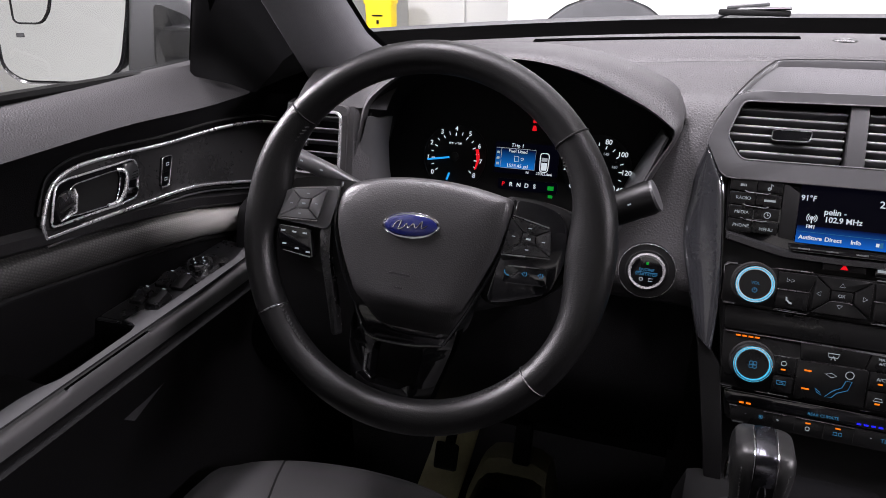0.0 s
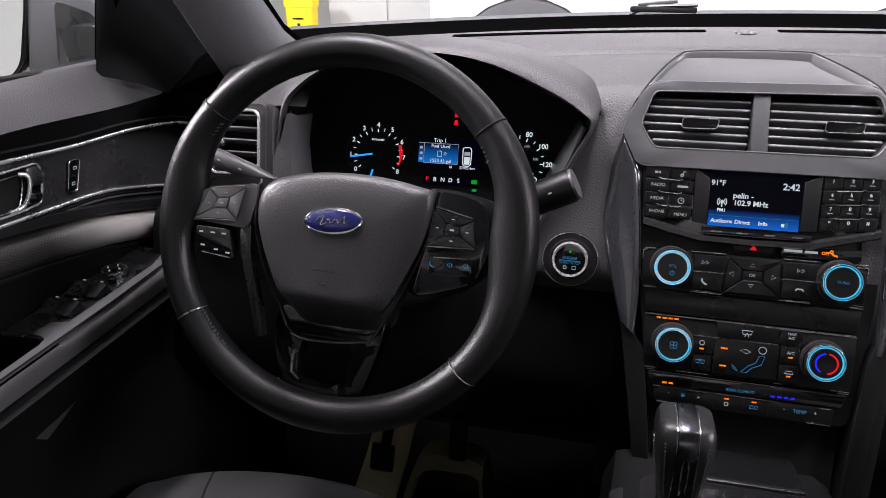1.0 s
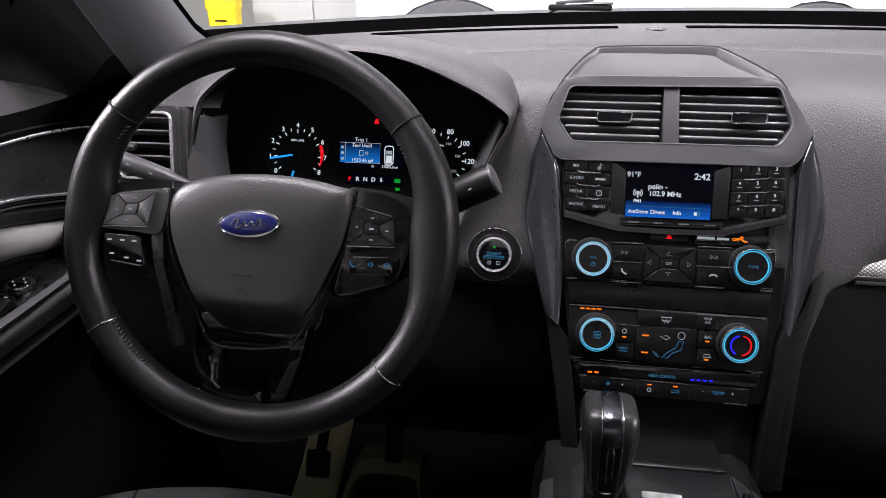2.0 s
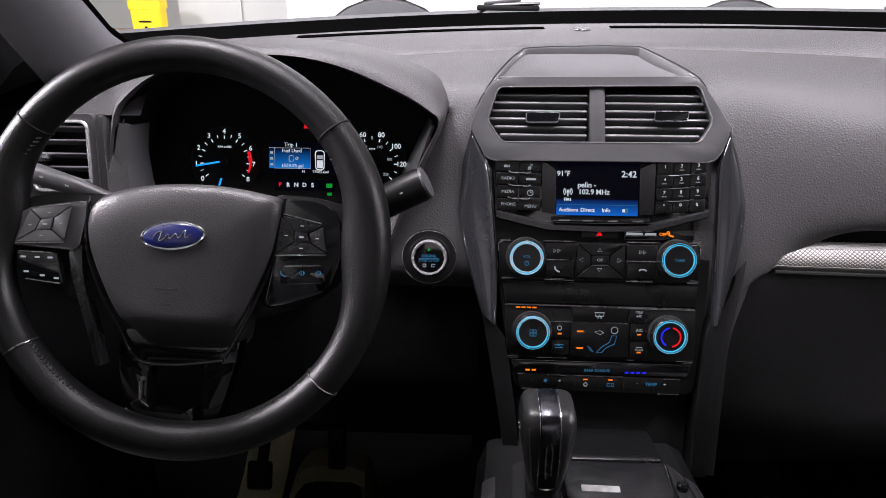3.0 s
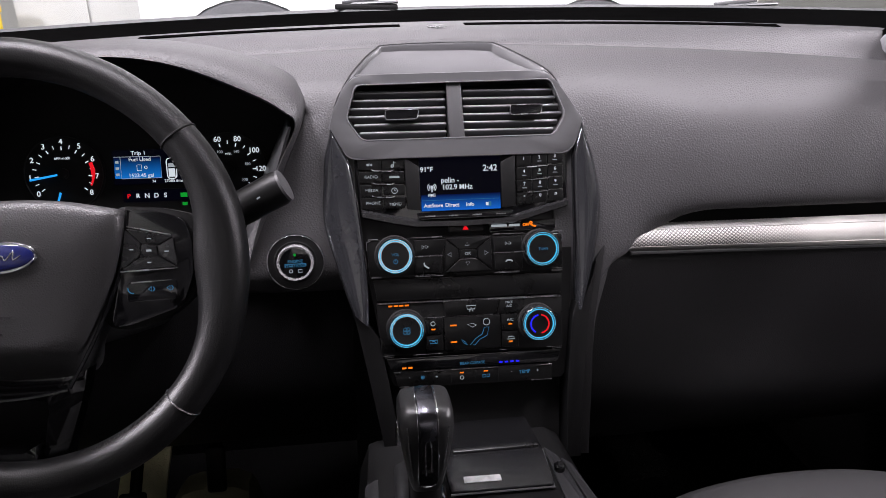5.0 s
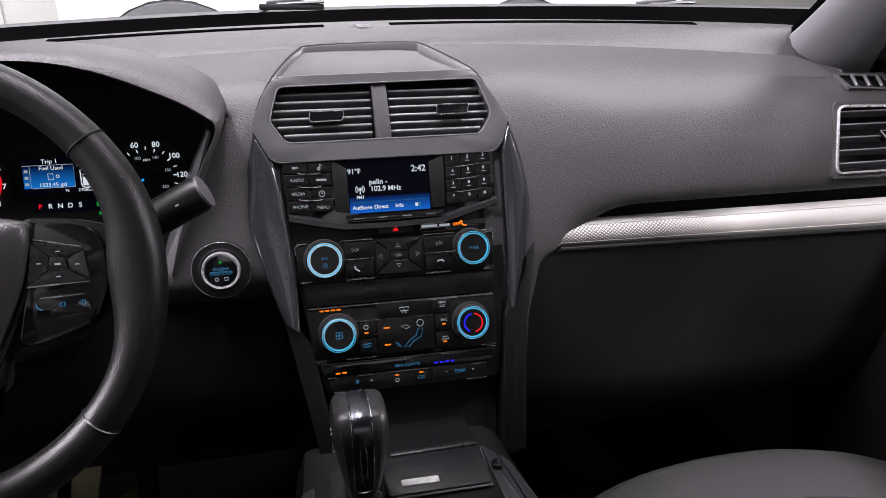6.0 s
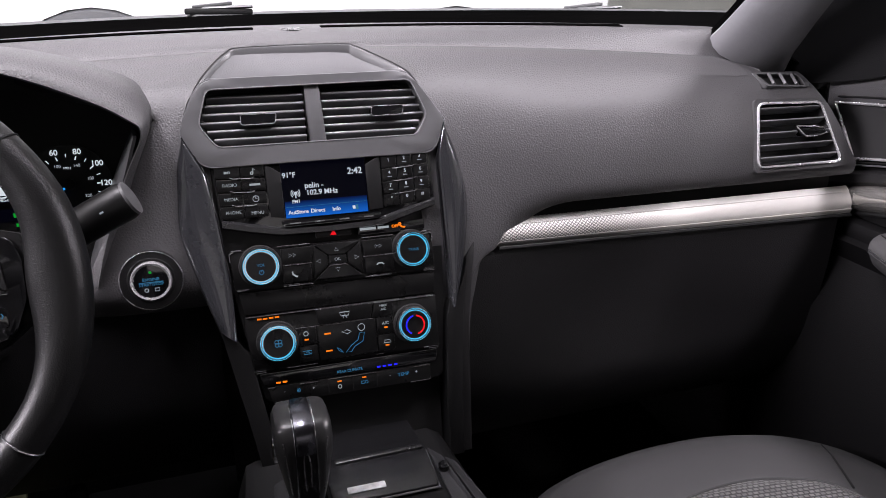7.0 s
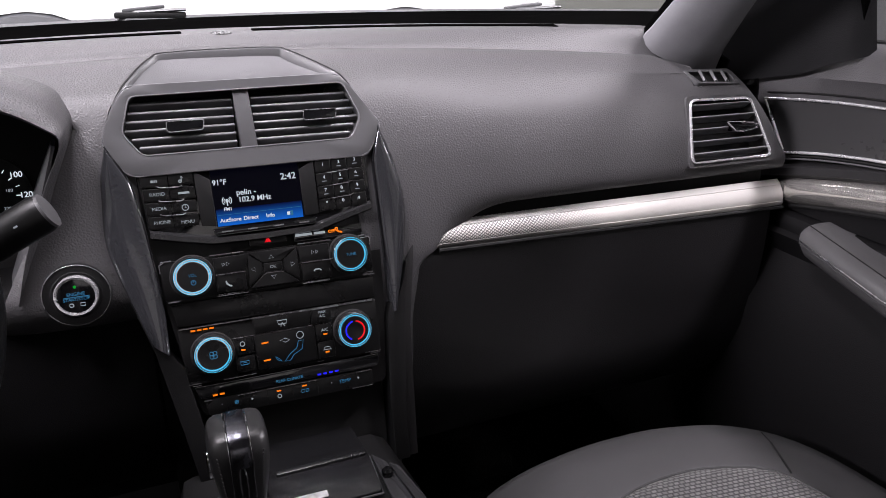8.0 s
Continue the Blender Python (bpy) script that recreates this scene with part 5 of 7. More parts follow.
for pts in ([(-0.0270, -0.0612), (0.0370, -0.0622), (0.0330, -0.0785), (-0.0255, -0.0785)], [(-0.0485, -0.0800), (-0.0290, -0.0800), (-0.0290, -0.0980), (-0.0485, -0.0980)], [(-0.0485, -0.0995), (-0.0290, -0.0995), (-0.0290, -0.1170), (-0.0485, -0.1170)], [(-0.0275, -0.0800), (0.0375, -0.0800), (0.0375, -0.1180), (-0.0275, -0.1180)], [(0.0390, -0.0800), (0.0580, -0.0800), (0.0580, -0.0985), (0.0390, -0.0985)], [(0.0390, -0.1000), (0.0580, -0.1000), (0.0580, -0.1180), (0.0390, -0.1180)], [(0.0380, -0.0630), (0.0590, -0.0630), (0.0590, -0.0785), (0.0345, -0.0785)]):
    part("key", plate(rounded(pts, 0.0012, 2), 0.003, SK, 0.0007, top=0.0028), KEY, clim)
for u, v in ((-0.0400, -0.0925), (-0.0170, -0.0893), (-0.0170, -0.1084), (0.0490, -0.0915), (0.0490, -0.1118)):
    w = 0.0036 if u > -0.03 and u < 0 else 0.0022
    bar(u - w, v - 0.0008, u + w, v + 0.0008, SK, LIT_ORANGE, clim, "orange_lamp", 0.0033)
for k in range(4):
    bar(-0.0895 + k * 0.0062, -0.0645, -0.0850 + k * 0.0062, -0.0628, SK, LIT_ORANGE, clim, "orange_lamp", 0.0018)
stroke(circle(0.0024, 14, -0.0402, -0.0860), 0.0004, SK, LIT_DIM, clim, "power_sign", True, 0.0033)
stroke([(-0.0450, -0.1048), (-0.0355, -0.1048), (-0.0362, -0.1084), (-0.0442, -0.1084)], 0.0004, SK, LIT_ICE, clim, "window_sign", True, 0.0033)
stroke([(-0.0420, -0.1066), (-0.0400, -0.1056), (-0.0380, -0.1076)], 0.0004, SK, LIT_ICE, clim, "window_sign", w=0.0033)
stroke([(-0.0015, -0.0678), (0.0095, -0.0678), (0.0080, -0.0718), (0.0000, -0.0718)], 0.0005, SK, LIT_DIM, clim, "window_sign", True, 0.0033)
stroke([(0.0020, -0.0745), (0.0040, -0.0700), (0.0060, -0.0745)], 0.0005, SK, LIT_DIM, clim, "window_sign", w=0.0033)
lettering("MAX", 0.0040, SK @ pose(0.0482, -0.0665, 0.0033), LIT_DIM, clim)
lettering("A/C", 0.0040, SK @ pose(0.0482, -0.0708, 0.0033), LIT_DIM, clim)
lettering("A/C", 0.0048, SK @ pose(0.0490, -0.0868, 0.0033), LIT_DIM, clim)
stroke([(0.0450, -0.1090), (0.0465, -0.1060), (0.0520, -0.1060), (0.0535, -0.1090)], 0.0004, SK, LIT_DIM, clim, "car_sign", True, 0.0033)
# airflow figure
stroke(circle(0.0038, 16, 0.0212, -0.0873), 0.0004, SK, LIT_DIM, clim, "airflow_sign", True, 0.0033)
stroke([(-0.0010, -0.0895), (0.0050, -0.0880), (0.0095, -0.0905), (0.0050, -0.0925)], 0.0004, SK, LIT_DIM, clim, "airflow_sign", True, 0.0033)
stroke([(0.0185, -0.0935), (0.0240, -0.0935), (0.0215, -0.1030), (0.0120, -0.1075), (0.0075, -0.1130), (0.0015, -0.1130), (0.0080, -0.1060), (0.0160, -0.1010)], 0.0004, SK, LIT_ICE, clim, "airflow_sign", True, 0.0033)
stroke([(-0.0085, -0.1060), (-0.0040, -0.1090), (-0.0015, -0.1125), (-0.0060, -0.1100)], 0.0004, SK, LIT_ICE, clim, "airflow_sign", True, 0.0033)
for pts in ([(-0.0985, -0.1195), (-0.0870, -0.1197)], [(0.092, -0.1215), (0.110, -0.1218)], [(-0.064, -0.1205), (-0.030, -0.1208)], [(0.036, -0.1212), (0.044, -0.1212)]):
    stroke(pts, 0.0005, SK, SATINCHROME, clim, "edge_line", w=0.001)
# rear climate row
part("rear_label_panel", plate(rounded([(-0.094, -0.1235), (0.109, -0.1255), (0.105, -0.1395), (-0.089, -0.1375)], 0.002), 0.006, SK, 0.001, top=-0.001), GLOSS, stack)
rear = part("rear_climate_panel", plate(rounded([(-0.0865, -0.1388), (0.0975, -0.1418), (0.0965, -0.1595), (-0.0815, -0.1570)], 0.003), 0.008, SK, 0.001, top=0.001), KEY, stack, "narrow rear climate key panel")
lettering("REAR CLIMATE", 0.0044, SK @ pose(0.0040, -0.1345, 0.0004), LIT_ICE, rear)
for u in (-0.0745, -0.0675):
    bar(u - 0.0024, -0.1362, u + 0.0024, -0.1344, SK, LIT_ORANGE, rear, "orange_lamp", 0.0004)
for k in range(4):
    bar(0.0350 + k * 0.0066, -0.1368, 0.0390 + k * 0.0066, -0.1350, SK, LIT_BLUE, rear, "blue_lamp", 0.0004)
for u in (-0.0215, 0.0060, 0.0335):
    bar(u - 0.0003, -0.157, u + 0.0003, -0.1405, SK, SOFTBLACK, rear, "key_gap", 0.0022)
for pts in ([(-0.0865, -0.1390), (-0.079, -0.1391)], [(0.084, -0.1416), (0.097, -0.1418)], [(-0.081, -0.1566), (-0.07, -0.157)], [(0.082, -0.1592), (0.096, -0.1594)], [(-0.021, -0.1402), (0.033, -0.1410)]):
    stroke(pts, 0.0005, SK, SATINCHROME, rear, "edge_line", w=0.0014)
for s, u, v, mat_ in (("-", -0.0690, -0.1456, LIT_DIM), ("+", -0.0380, -0.1472, LIT_DIM), ("-", 0.0490, -0.1472, LIT_DIM), ("TEMP", 0.0645, -0.1486, LIT_ICE), ("+", 0.0800, -0.1484, LIT_DIM)):
    lettering(s, 0.0056, SK @ pose(u, v, 0.0015), mat_, rear)
for a in (45, 135, 225, 315):
    stroke([polar(*polar(-0.0541, -0.1467, 0.0012, a), 0.0009, 60 * j) for j in range(6)], 0.0003, SK, LIT_ICE, rear, "fan_sign", True, 0.0015)
for u in (-0.0090, 0.0190):
    bar(u - 0.0024, -0.1452, u + 0.0024, -0.1438, SK, LIT_ORANGE, rear, "orange_lamp", 0.0016)
stroke(circle(0.0020, 12, -0.0090, -0.1502), 0.0004, SK, LIT_DIM, rear, "power_sign", True, 0.0016)
stroke([(0.0152, -0.1515), (0.0185, -0.1515), (0.0185, -0.1485), (0.0152, -0.1485)], 0.0004, SK, LIT_ICE, rear, "mode_sign", True, 0.0016)
stroke([(0.0200, -0.1515), (0.0228, -0.1515), (0.0228, -0.1485), (0.0200, -0.1485)], 0.0004, SK, LIT_ICE, rear, "mode_sign", True, 0.0016)
part("kick_panel", plate([(-0.088, -0.159), (0.1125, -0.161), (0.111, -0.255), (-0.079, -0.255)], 0.006, SK, 0.001, top=-0.022), SOFTBLACK, stack)

# start button on the flank
start = thing("start_button", "round engine start button with a chrome ring and lit lettering", "button")
SB = frame_of((-0.1885, 0.8610, 0.9015), (1, 0, 0), (0, 0.22, 1))
part("surround", turned([(0.031, -0.012), (0.031, -0.003), (0.0300, -0.0015), (0.0235, -0.0015), (0.022, -0.003)], SB, 40), HARD, start)
part("ring", turned([(0.0200, -0.004), (0.0200, 0.003), (0.0190, 0.0052), (0.0176, 0.0048), (0.0170, 0.0030)], SB, 40), BRIGHT, start, "bright chrome ring")
part("surround_line", tube([SB @ Vector((*polar(0, 0, 0.0305, 9 * j), -0.0012)) for j in range(40)], 0.0005, True, 6), SATINCHROME, start)
capb = part("cap", turned([(0.0169, -0.002), (0.0166, 0.0036), (0.010, 0.0042)], SB, 36), GLOSS, start)
lettering("ENGINE", 0.0046, SB @ pose(0, 0.0022, 0.0046), LIT_ICE, capb)
lettering("START/STOP", 0.0042, SB @ pose(0, -0.0030, 0.0046), LIT_ICE, capb)
bar(-0.0115, -0.0009, 0.0115, -0.0003, SB, LIT_ICE, capb, "line", 0.0048)
part("green_lamp", turned([(0.0016, 0.003), (0.0014, 0.0052)], SB @ pose(0, 0.0095, 0), 12), LIT_GREEN, capb)
stroke(circle(0.0018, 10, -0.005, -0.0085), 0.0004, SB, LIT_DIM, capb, "sign", True, 0.0046)
stroke([(0.003, -0.0100), (0.007, -0.0100), (0.007, -0.0070), (0.003, -0.0070)], 0.0004, SB, LIT_DIM, capb, "sign", True, 0.0046)

# ---- console and gear shifter ----
console = thing("center_console", "black plastic centre console with a storage lid", "console")
ZC = 0.700
part("body", loft([[(x * k - 0.010, y, z) for x, z in ((-0.130, 0.24), (-0.128, 0.66), (-0.116, ZC - 0.004), (-0.105, ZC), (0.105, ZC), (0.122, ZC - 0.010), (0.140, 0.66), (0.142, 0.24))] for y, k in ((-0.30, 1.0), (0.2, 1.0), (0.60, 1.0), (0.74, 0.97), (0.80, 0.93))], caps=True), HARD, console)
RAIL = surface("grey_rail_plastic", (0.020, 0.020, 0.021), 0.32, grain=0.06, grain_scale=800, vary=0.12, spots=6)
CT = frame_of((0, 0.70, ZC), (1, 0, 0), (0, 1, 0))
part("lid", plate(rounded([(-0.040, 0.118), (0.068, 0.118), (0.0735, 0.058), (0.0715, 0.0), (-0.038, 0.002)], 0.005), 0.008, CT, 0.002, top=0.006), surface("dark_lid_plastic", (0.006, 0.006, 0.0065), 0.26, grain=0.05, grain_scale=700, vary=0.10, spots=5, spec=0.45, rough_vary=0.03), console, "smooth dark storage lid")
part("lid_edge", tube([CT @ Vector((u, v, 0.0035)) for u, v in ((-0.038, 0.0005), (0.0715, -0.0015), (0.0745, 0.058))], 0.0012, sides=6), SATIN, console)
# bar standing in for the highlight line across the lid
part("lid_sheen_bar", box(0.098, 0.007, 0.006, CT @ pose(0.022, 0.0625, 0.006), 0.002), SATIN_D, console)
part("lid_label", plate(rounded([(-0.0222, 0.0125), (0.0175, 0.0115), (0.0175, 0.0205), (-0.0218, 0.0215)], 0.001), 0.001, CT, 0, top=0.0072), surface("brushed_label", (0.62, 0.62, 0.62), 0.35, metal=0.5, vary=0.35, spots=120), console, "small silver label plate")
for pts, h, mt in (([(-0.125, 0.027), (-0.111, 0.036), (-0.114, -0.06), (-0.130, -0.06)], 0.002, RAIL), ([(-0.110, 0.036), (-0.094, 0.049), (-0.099, -0.06), (-0.113, -0.06)], -0.0005, GLOSS), ([(-0.093, 0.052), (-0.078, 0.062), (-0.084, -0.06), (-0.098, -0.06)], 0.003, SATIN_D), ([(0.077, 0.063), (0.089, 0.045), (0.102, -0.06), (0.079, -0.06)], 0.003, RAIL), ([(0.092, 0.045), (0.101, 0.034), (0.118, -0.06), (0.106, -0.06)], 0.001, RAIL)):
    part("side_rail", plate(rounded(pts, 0.003), 0.010, CT, 0.0015, top=h), mt, console)
part("release_knob", turned([(0.006, 0.0), (0.006, 0.008), (0.004, 0.010)], CT @ pose(0.084, 0.024, 0.001), 16), GLOSS, console)
part("shift_gate", plate(rounded([(-0.076, 0.080), (-0.042, 0.090), (-0.042, -0.06), (-0.080, -0.06)], 0.006), 0.006, CT, 0.002, top=0.002), GLOSS, console)

SX = -0.0635
shifter = thing("gear_shifter", "black leather gear shifter with a chrome front strip on the console", "gear lever")


def shift_row(z, w, d, dy, k=0.6):
    pts = rounded([(-w, -d), (w, -d), (w, d), (-w, d)], min(w, d) * k, 5)
    return [Vector((SX + 0.92 * x, 0.712 + dy + y, z)) for x, y in pts]


part("stem", loft([shift_row(0.70, 0.018, 0.020, 0), shift_row(0.728, 0.0135, 0.016, 0.002), shift_row(0.75, 0.016, 0.018, 0.003)], closed=True, caps=True), SOFTBLACK, shifter)
knb = part("knob", loft([shift_row(0.718, 0.0160, 0.018, 0.0), shift_row(0.726, 0.0185, 0.021, 0.0), shift_row(0.742, 0.0218, 0.0245, 0.001), shift_row(0.760, 0.0255, 0.027, 0.003), shift_row(0.780, 0.0288, 0.0285, 0.005), shift_row(0.794, 0.0298, 0.0285, 0.006), shift_row(0.804, 0.0292, 0.027, 0.007), shift_row(0.8105, 0.0268, 0.0235, 0.008), shift_row(0.8135, 0.0215, 0.018, 0.008), shift_row(0.8145, 0.010, 0.008, 0.008)], closed=True, caps=True), surface("grip_leather", (0.016, 0.016, 0.016), 0.36, grain=0.15, grain_scale=800, vary=0.2, spots=9, spec=0.4, kind="noise"), shifter, "leather grip with stitching")
spine = spline([(SX, 0.6915, 0.722), (SX, 0.6870, 0.740), (SX, 0.6850, 0.758), (SX, 0.6850, 0.775), (SX, 0.6870, 0.796), (SX, 0.6935, 0.809), (SX, 0.705, 0.8145), (SX, 0.722, 0.8165), (SX, 0.735, 0.815)], 5)


def strip_band(z0, z1, half, lift):
    rows = []
    for p, q in zip(spine, spine[1:] + [spine[-1] + (spine[-1] - spine[-2])]):
        if z0 <= p.z <= z1 or (z1 > 0.81 and p.y > 0.70):
            nrm = Vector((1, 0, 0)).cross((q - p).normalized()).normalized()
            rows.append([p + Vector((u * half, 0, 0)) - nrm * (w - lift) for u, w in ((-1.05, 0.005), (-1.0, 0.0), (-0.5, -0.0008), (0.5, -0.0008), (1.0, 0.0), (1.05, 0.005))])
    return loft(rows)


part("front_strip", strip_band(0.785, 0.82, 0.0085, 0.0012), surface("smoked_chrome", (0.11, 0.11, 0.125), 0.26, metal=1.0, vary=0.25, spots=60, rough_vary=0.08), knb, "smoked chrome strip")
part("strip_insert", strip_band(0.728, 0.790, 0.0092, 0.0008), GLOSS, knb, "gloss black insert with a bright loop")
part("strip_frame", tube(spline([(SX - 0.0092, 0.6860, 0.772), (SX - 0.0090, 0.6865, 0.745), (SX - 0.0080, 0.6885, 0.7325), (SX - 0.004, 0.6895, 0.7285), (SX + 0.004, 0.6895, 0.7285), (SX + 0.0080, 0.6885, 0.7325), (SX + 0.0090, 0.6865, 0.745), (SX + 0.0092, 0.6860, 0.772)], 4), 0.0009, sides=6), CHROME, knb)
part("strip_loop", tube(spline([(SX - 0.0022, 0.6835, 0.748), (SX - 0.0030, 0.6825, 0.765), (SX - 0.0030, 0.6840, 0.782), (SX - 0.001, 0.6848, 0.790), (SX + 0.0015, 0.6848, 0.788), (SX + 0.0030, 0.6832, 0.775), (SX + 0.0030, 0.6835, 0.752)], 4), 0.0007, sides=6), SATINCHROME, knb)
for u in (-0.0098, 0.0098):
    part("strip_edge", tube([p + Vector((u, -0.0012, 0.0008)) for p in spine if p.z > 0.735], 0.00045, sides=5), CHROME, knb)
part("side_button", turned([(0.007, -0.004), (0.007, 0.001), (0.004, 0.0022)], frame_of((SX - 0.0270, 0.716, 0.776), (0, 1, 0), (0, 0, 1)) @ pose(0, 0, 0, 0, 180, 0) @ Matrix.Diagonal((1, 2.1, 1, 1)), 20), CHROME, knb)
bm = bmesh.new()
for k in range(14):
    z = 0.742 + 0.0044 * k
    x = lerp(0.0150, 0.0200, k / 13)
    for sd in (-1, 1):
        tube([Vector((SX + sd * x, 0.6885, z)), Vector((SX + sd * (x + 0.0003), 0.6885, z + 0.0026))], 0.0007, bm=bm, sides=5)
tagged(part("stitching", bm, THREAD, knb), kind="stuff")

# ---- outboard vents in the dashboard ----
def side_vent(corners, plane, cuts, label):
    vent = part("side_vent", ring_plate(rounded([(x * 1.0 + dx, z + dz) for (x, z), (dx, dz) in zip(corners, cuts)], 0.008, 4), rounded(corners, 0.010, 5), 0.02, plane, top=-0.0005), PAD, dash, label)
    part("vent_trim", tube([plane @ Vector((x, z, 0.0008)) for x, z in rounded(corners, 0.010, 5)], 0.0019, True, 8), BRIGHT, vent)
    part("vent_recess", plate(corners, 0.002, plane, 0, top=-0.03), SOFTBLACK, vent)
    (l0, t0), (r0, t1), (r1, b1), (l1, b0) = corners
    for k in range(5):
        s = (k + 0.6) / 5.2
        z = lerp(t0, b0, s)
        u0, u1 = lerp(l0, l1, s) + 0.001, lerp(r0, r1, s) - 0.001
        part("slat", box(u1 - u0, 0.016, 0.0022, plane @ pose((u0 + u1) / 2, z, -0.007, 66, 0, 0), 0.0008), SLAT, vent)
    return vent


VP = frame_of((0, 0.8715, 0.96), (1, 0, 0), (0, 0.36, 1))
rv = [(0.581, 0.0856), (0.688, 0.0835), (0.719, 0.000), (0.575, 0.000)]
v = side_vent(rv, VP, [(-0.006, 0.006), (0.008, 0.006), (0.010, -0.007), (-0.006, -0.007)], "outboard air vent with chrome trim")
part("tab", plate(rounded([(0.641, 0.049), (0.690, 0.047), (0.692, 0.041), (0.652, 0.039)], 0.002), 0.010, VP, 0.001, top=0.003), GLOSS, v)
part("tab_edge", tube([VP @ Vector(p) for p in ((0.638, 0.052, 0.006), (0.643, 0.045, 0.008), (0.650, 0.0375, 0.009), (0.668, 0.038, 0.010), (0.690, 0.0415, 0.009), (0.681, 0.0485, 0.010), (0.660, 0.0505, 0.009), (0.638, 0.052, 0.006))], 0.0011, sides=6), CHROME, v)
lv = [(-0.622, 0.076), (-0.560, 0.076), (-0.563, 0.000), (-0.628, 0.000)]
VL = frame_of((0, 0.866, 0.972), (1, 0, 0), (0, 0.16, 1))
v = side_vent(lv, VL, [(-0.006, 0.008), (0.008, 0.008), (0.008, -0.010), (-0.006, -0.010)], "outboard air vent with chrome trim")
part("tab", plate(rounded([(-0.630, 0.040), (-0.604, 0.040), (-0.604, 0.033), (-0.630, 0.033)], 0.002), 0.008, VL, 0.001, top=0.006), SATINCHROME, v)
# demister grilles above them
for pts, m in (([(-0.036, -0.014), (0.036, -0.015), (0.044, -0.002), (0.034, 0.013), (-0.046, 0.013)], frame_of((0.640, 0.9265, 1.0655), (1, 0, -0.04), (0, 1, 0.62))), ([(-0.019, -0.014), (0.013, -0.014), (0.020, 0.014), (-0.014, 0.014)], frame_of((-0.574, 0.9040, 1.0600), (1, 0, 0.02), (0, 1, 0.72)))):
    g = part("demister", ring_plate(rounded(pts, 0.004, 3), rounded([(x * 0.86, y * 0.78) for x, y in pts], 0.003, 3), 0.008, m, top=0.0016), SATIN, dash, "small demister grille in the dashboard end")
    part("demister_recess", plate([(x * 0.86, y * 0.78) for x, y in pts], 0.002, m, 0, top=-0.004), SOFTBLACK, g)
    for k in range(3):
        w = max(x for x, y in pts) / 0.044
        part("fin", box(0.010 * w, 0.022, 0.004, m @ pose((-0.018 + k * 0.02) * w, 0, 0.0, 0, 35, -12), 0.001), SATIN, g)
# driver end of the dash round the vent
rows = []
for i in range(15):
    x = lerp(-0.640, -0.505, i / 14)
    o = 0.03 * max(0, (-0.612 - x) / 0.03) ** 2
    rows.append([Vector((x, p[0] + o, p[1])) for p in spline([(q[0], q[1], 0) for q in ((0.985, 1.085), (0.945, 1.080), (0.912, 1.068), (0.893, 1.056), (0.8885, 1.052))], 4)])
part("dash_end", loft(rows), PAD, dash)
for x0, x1, tuck in ((-0.645, -0.632, 0.0), (-0.556, -0.546, 0.016)):
    part("dash_end", loft([[Vector((x, p[0] + (0.03 if x < -0.64 else 0) + (tuck if x > x1 else 0), p[1])) for p in spline([(q[0], q[1], 0) for q in ((0.8885, 1.053), (0.880, 1.03), (0.872, 0.99), (0.866, 0.955), (0.862, 0.93), (0.862, 0.89))], 4)] for x in (x0, lerp(x0, x1, 0.5), x1, x1 + tuck)[:4 if tuck else 3]]), PAD, dash)
part("dash_end", loft([[Vector((x, 0.866, 0.962)), Vector((x, 0.862, 0.93)), Vector((x, 0.866, 0.88))] for x in (-0.645, -0.51)]), PAD, dash)


# ---- doors ----
FIELD = surface("door_trim_plastic", (0.024, 0.0238, 0.024), 0.30, grain=0.06, grain_scale=800, vary=0.2, spots=5)
# same silver as the dash, darkened rearwards in colour for the shade there
DOORBAND = meshed("shaded_silver_weave", (0.036, 0.035, 0.034), (0.014, 0.0138, 0.013), 0.36, 0.1, 120, (0.74, 0.89), 1, (0.40, 0.39, 0.365))

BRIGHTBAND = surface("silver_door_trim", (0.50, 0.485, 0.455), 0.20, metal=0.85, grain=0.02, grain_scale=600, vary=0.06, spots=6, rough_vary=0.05)


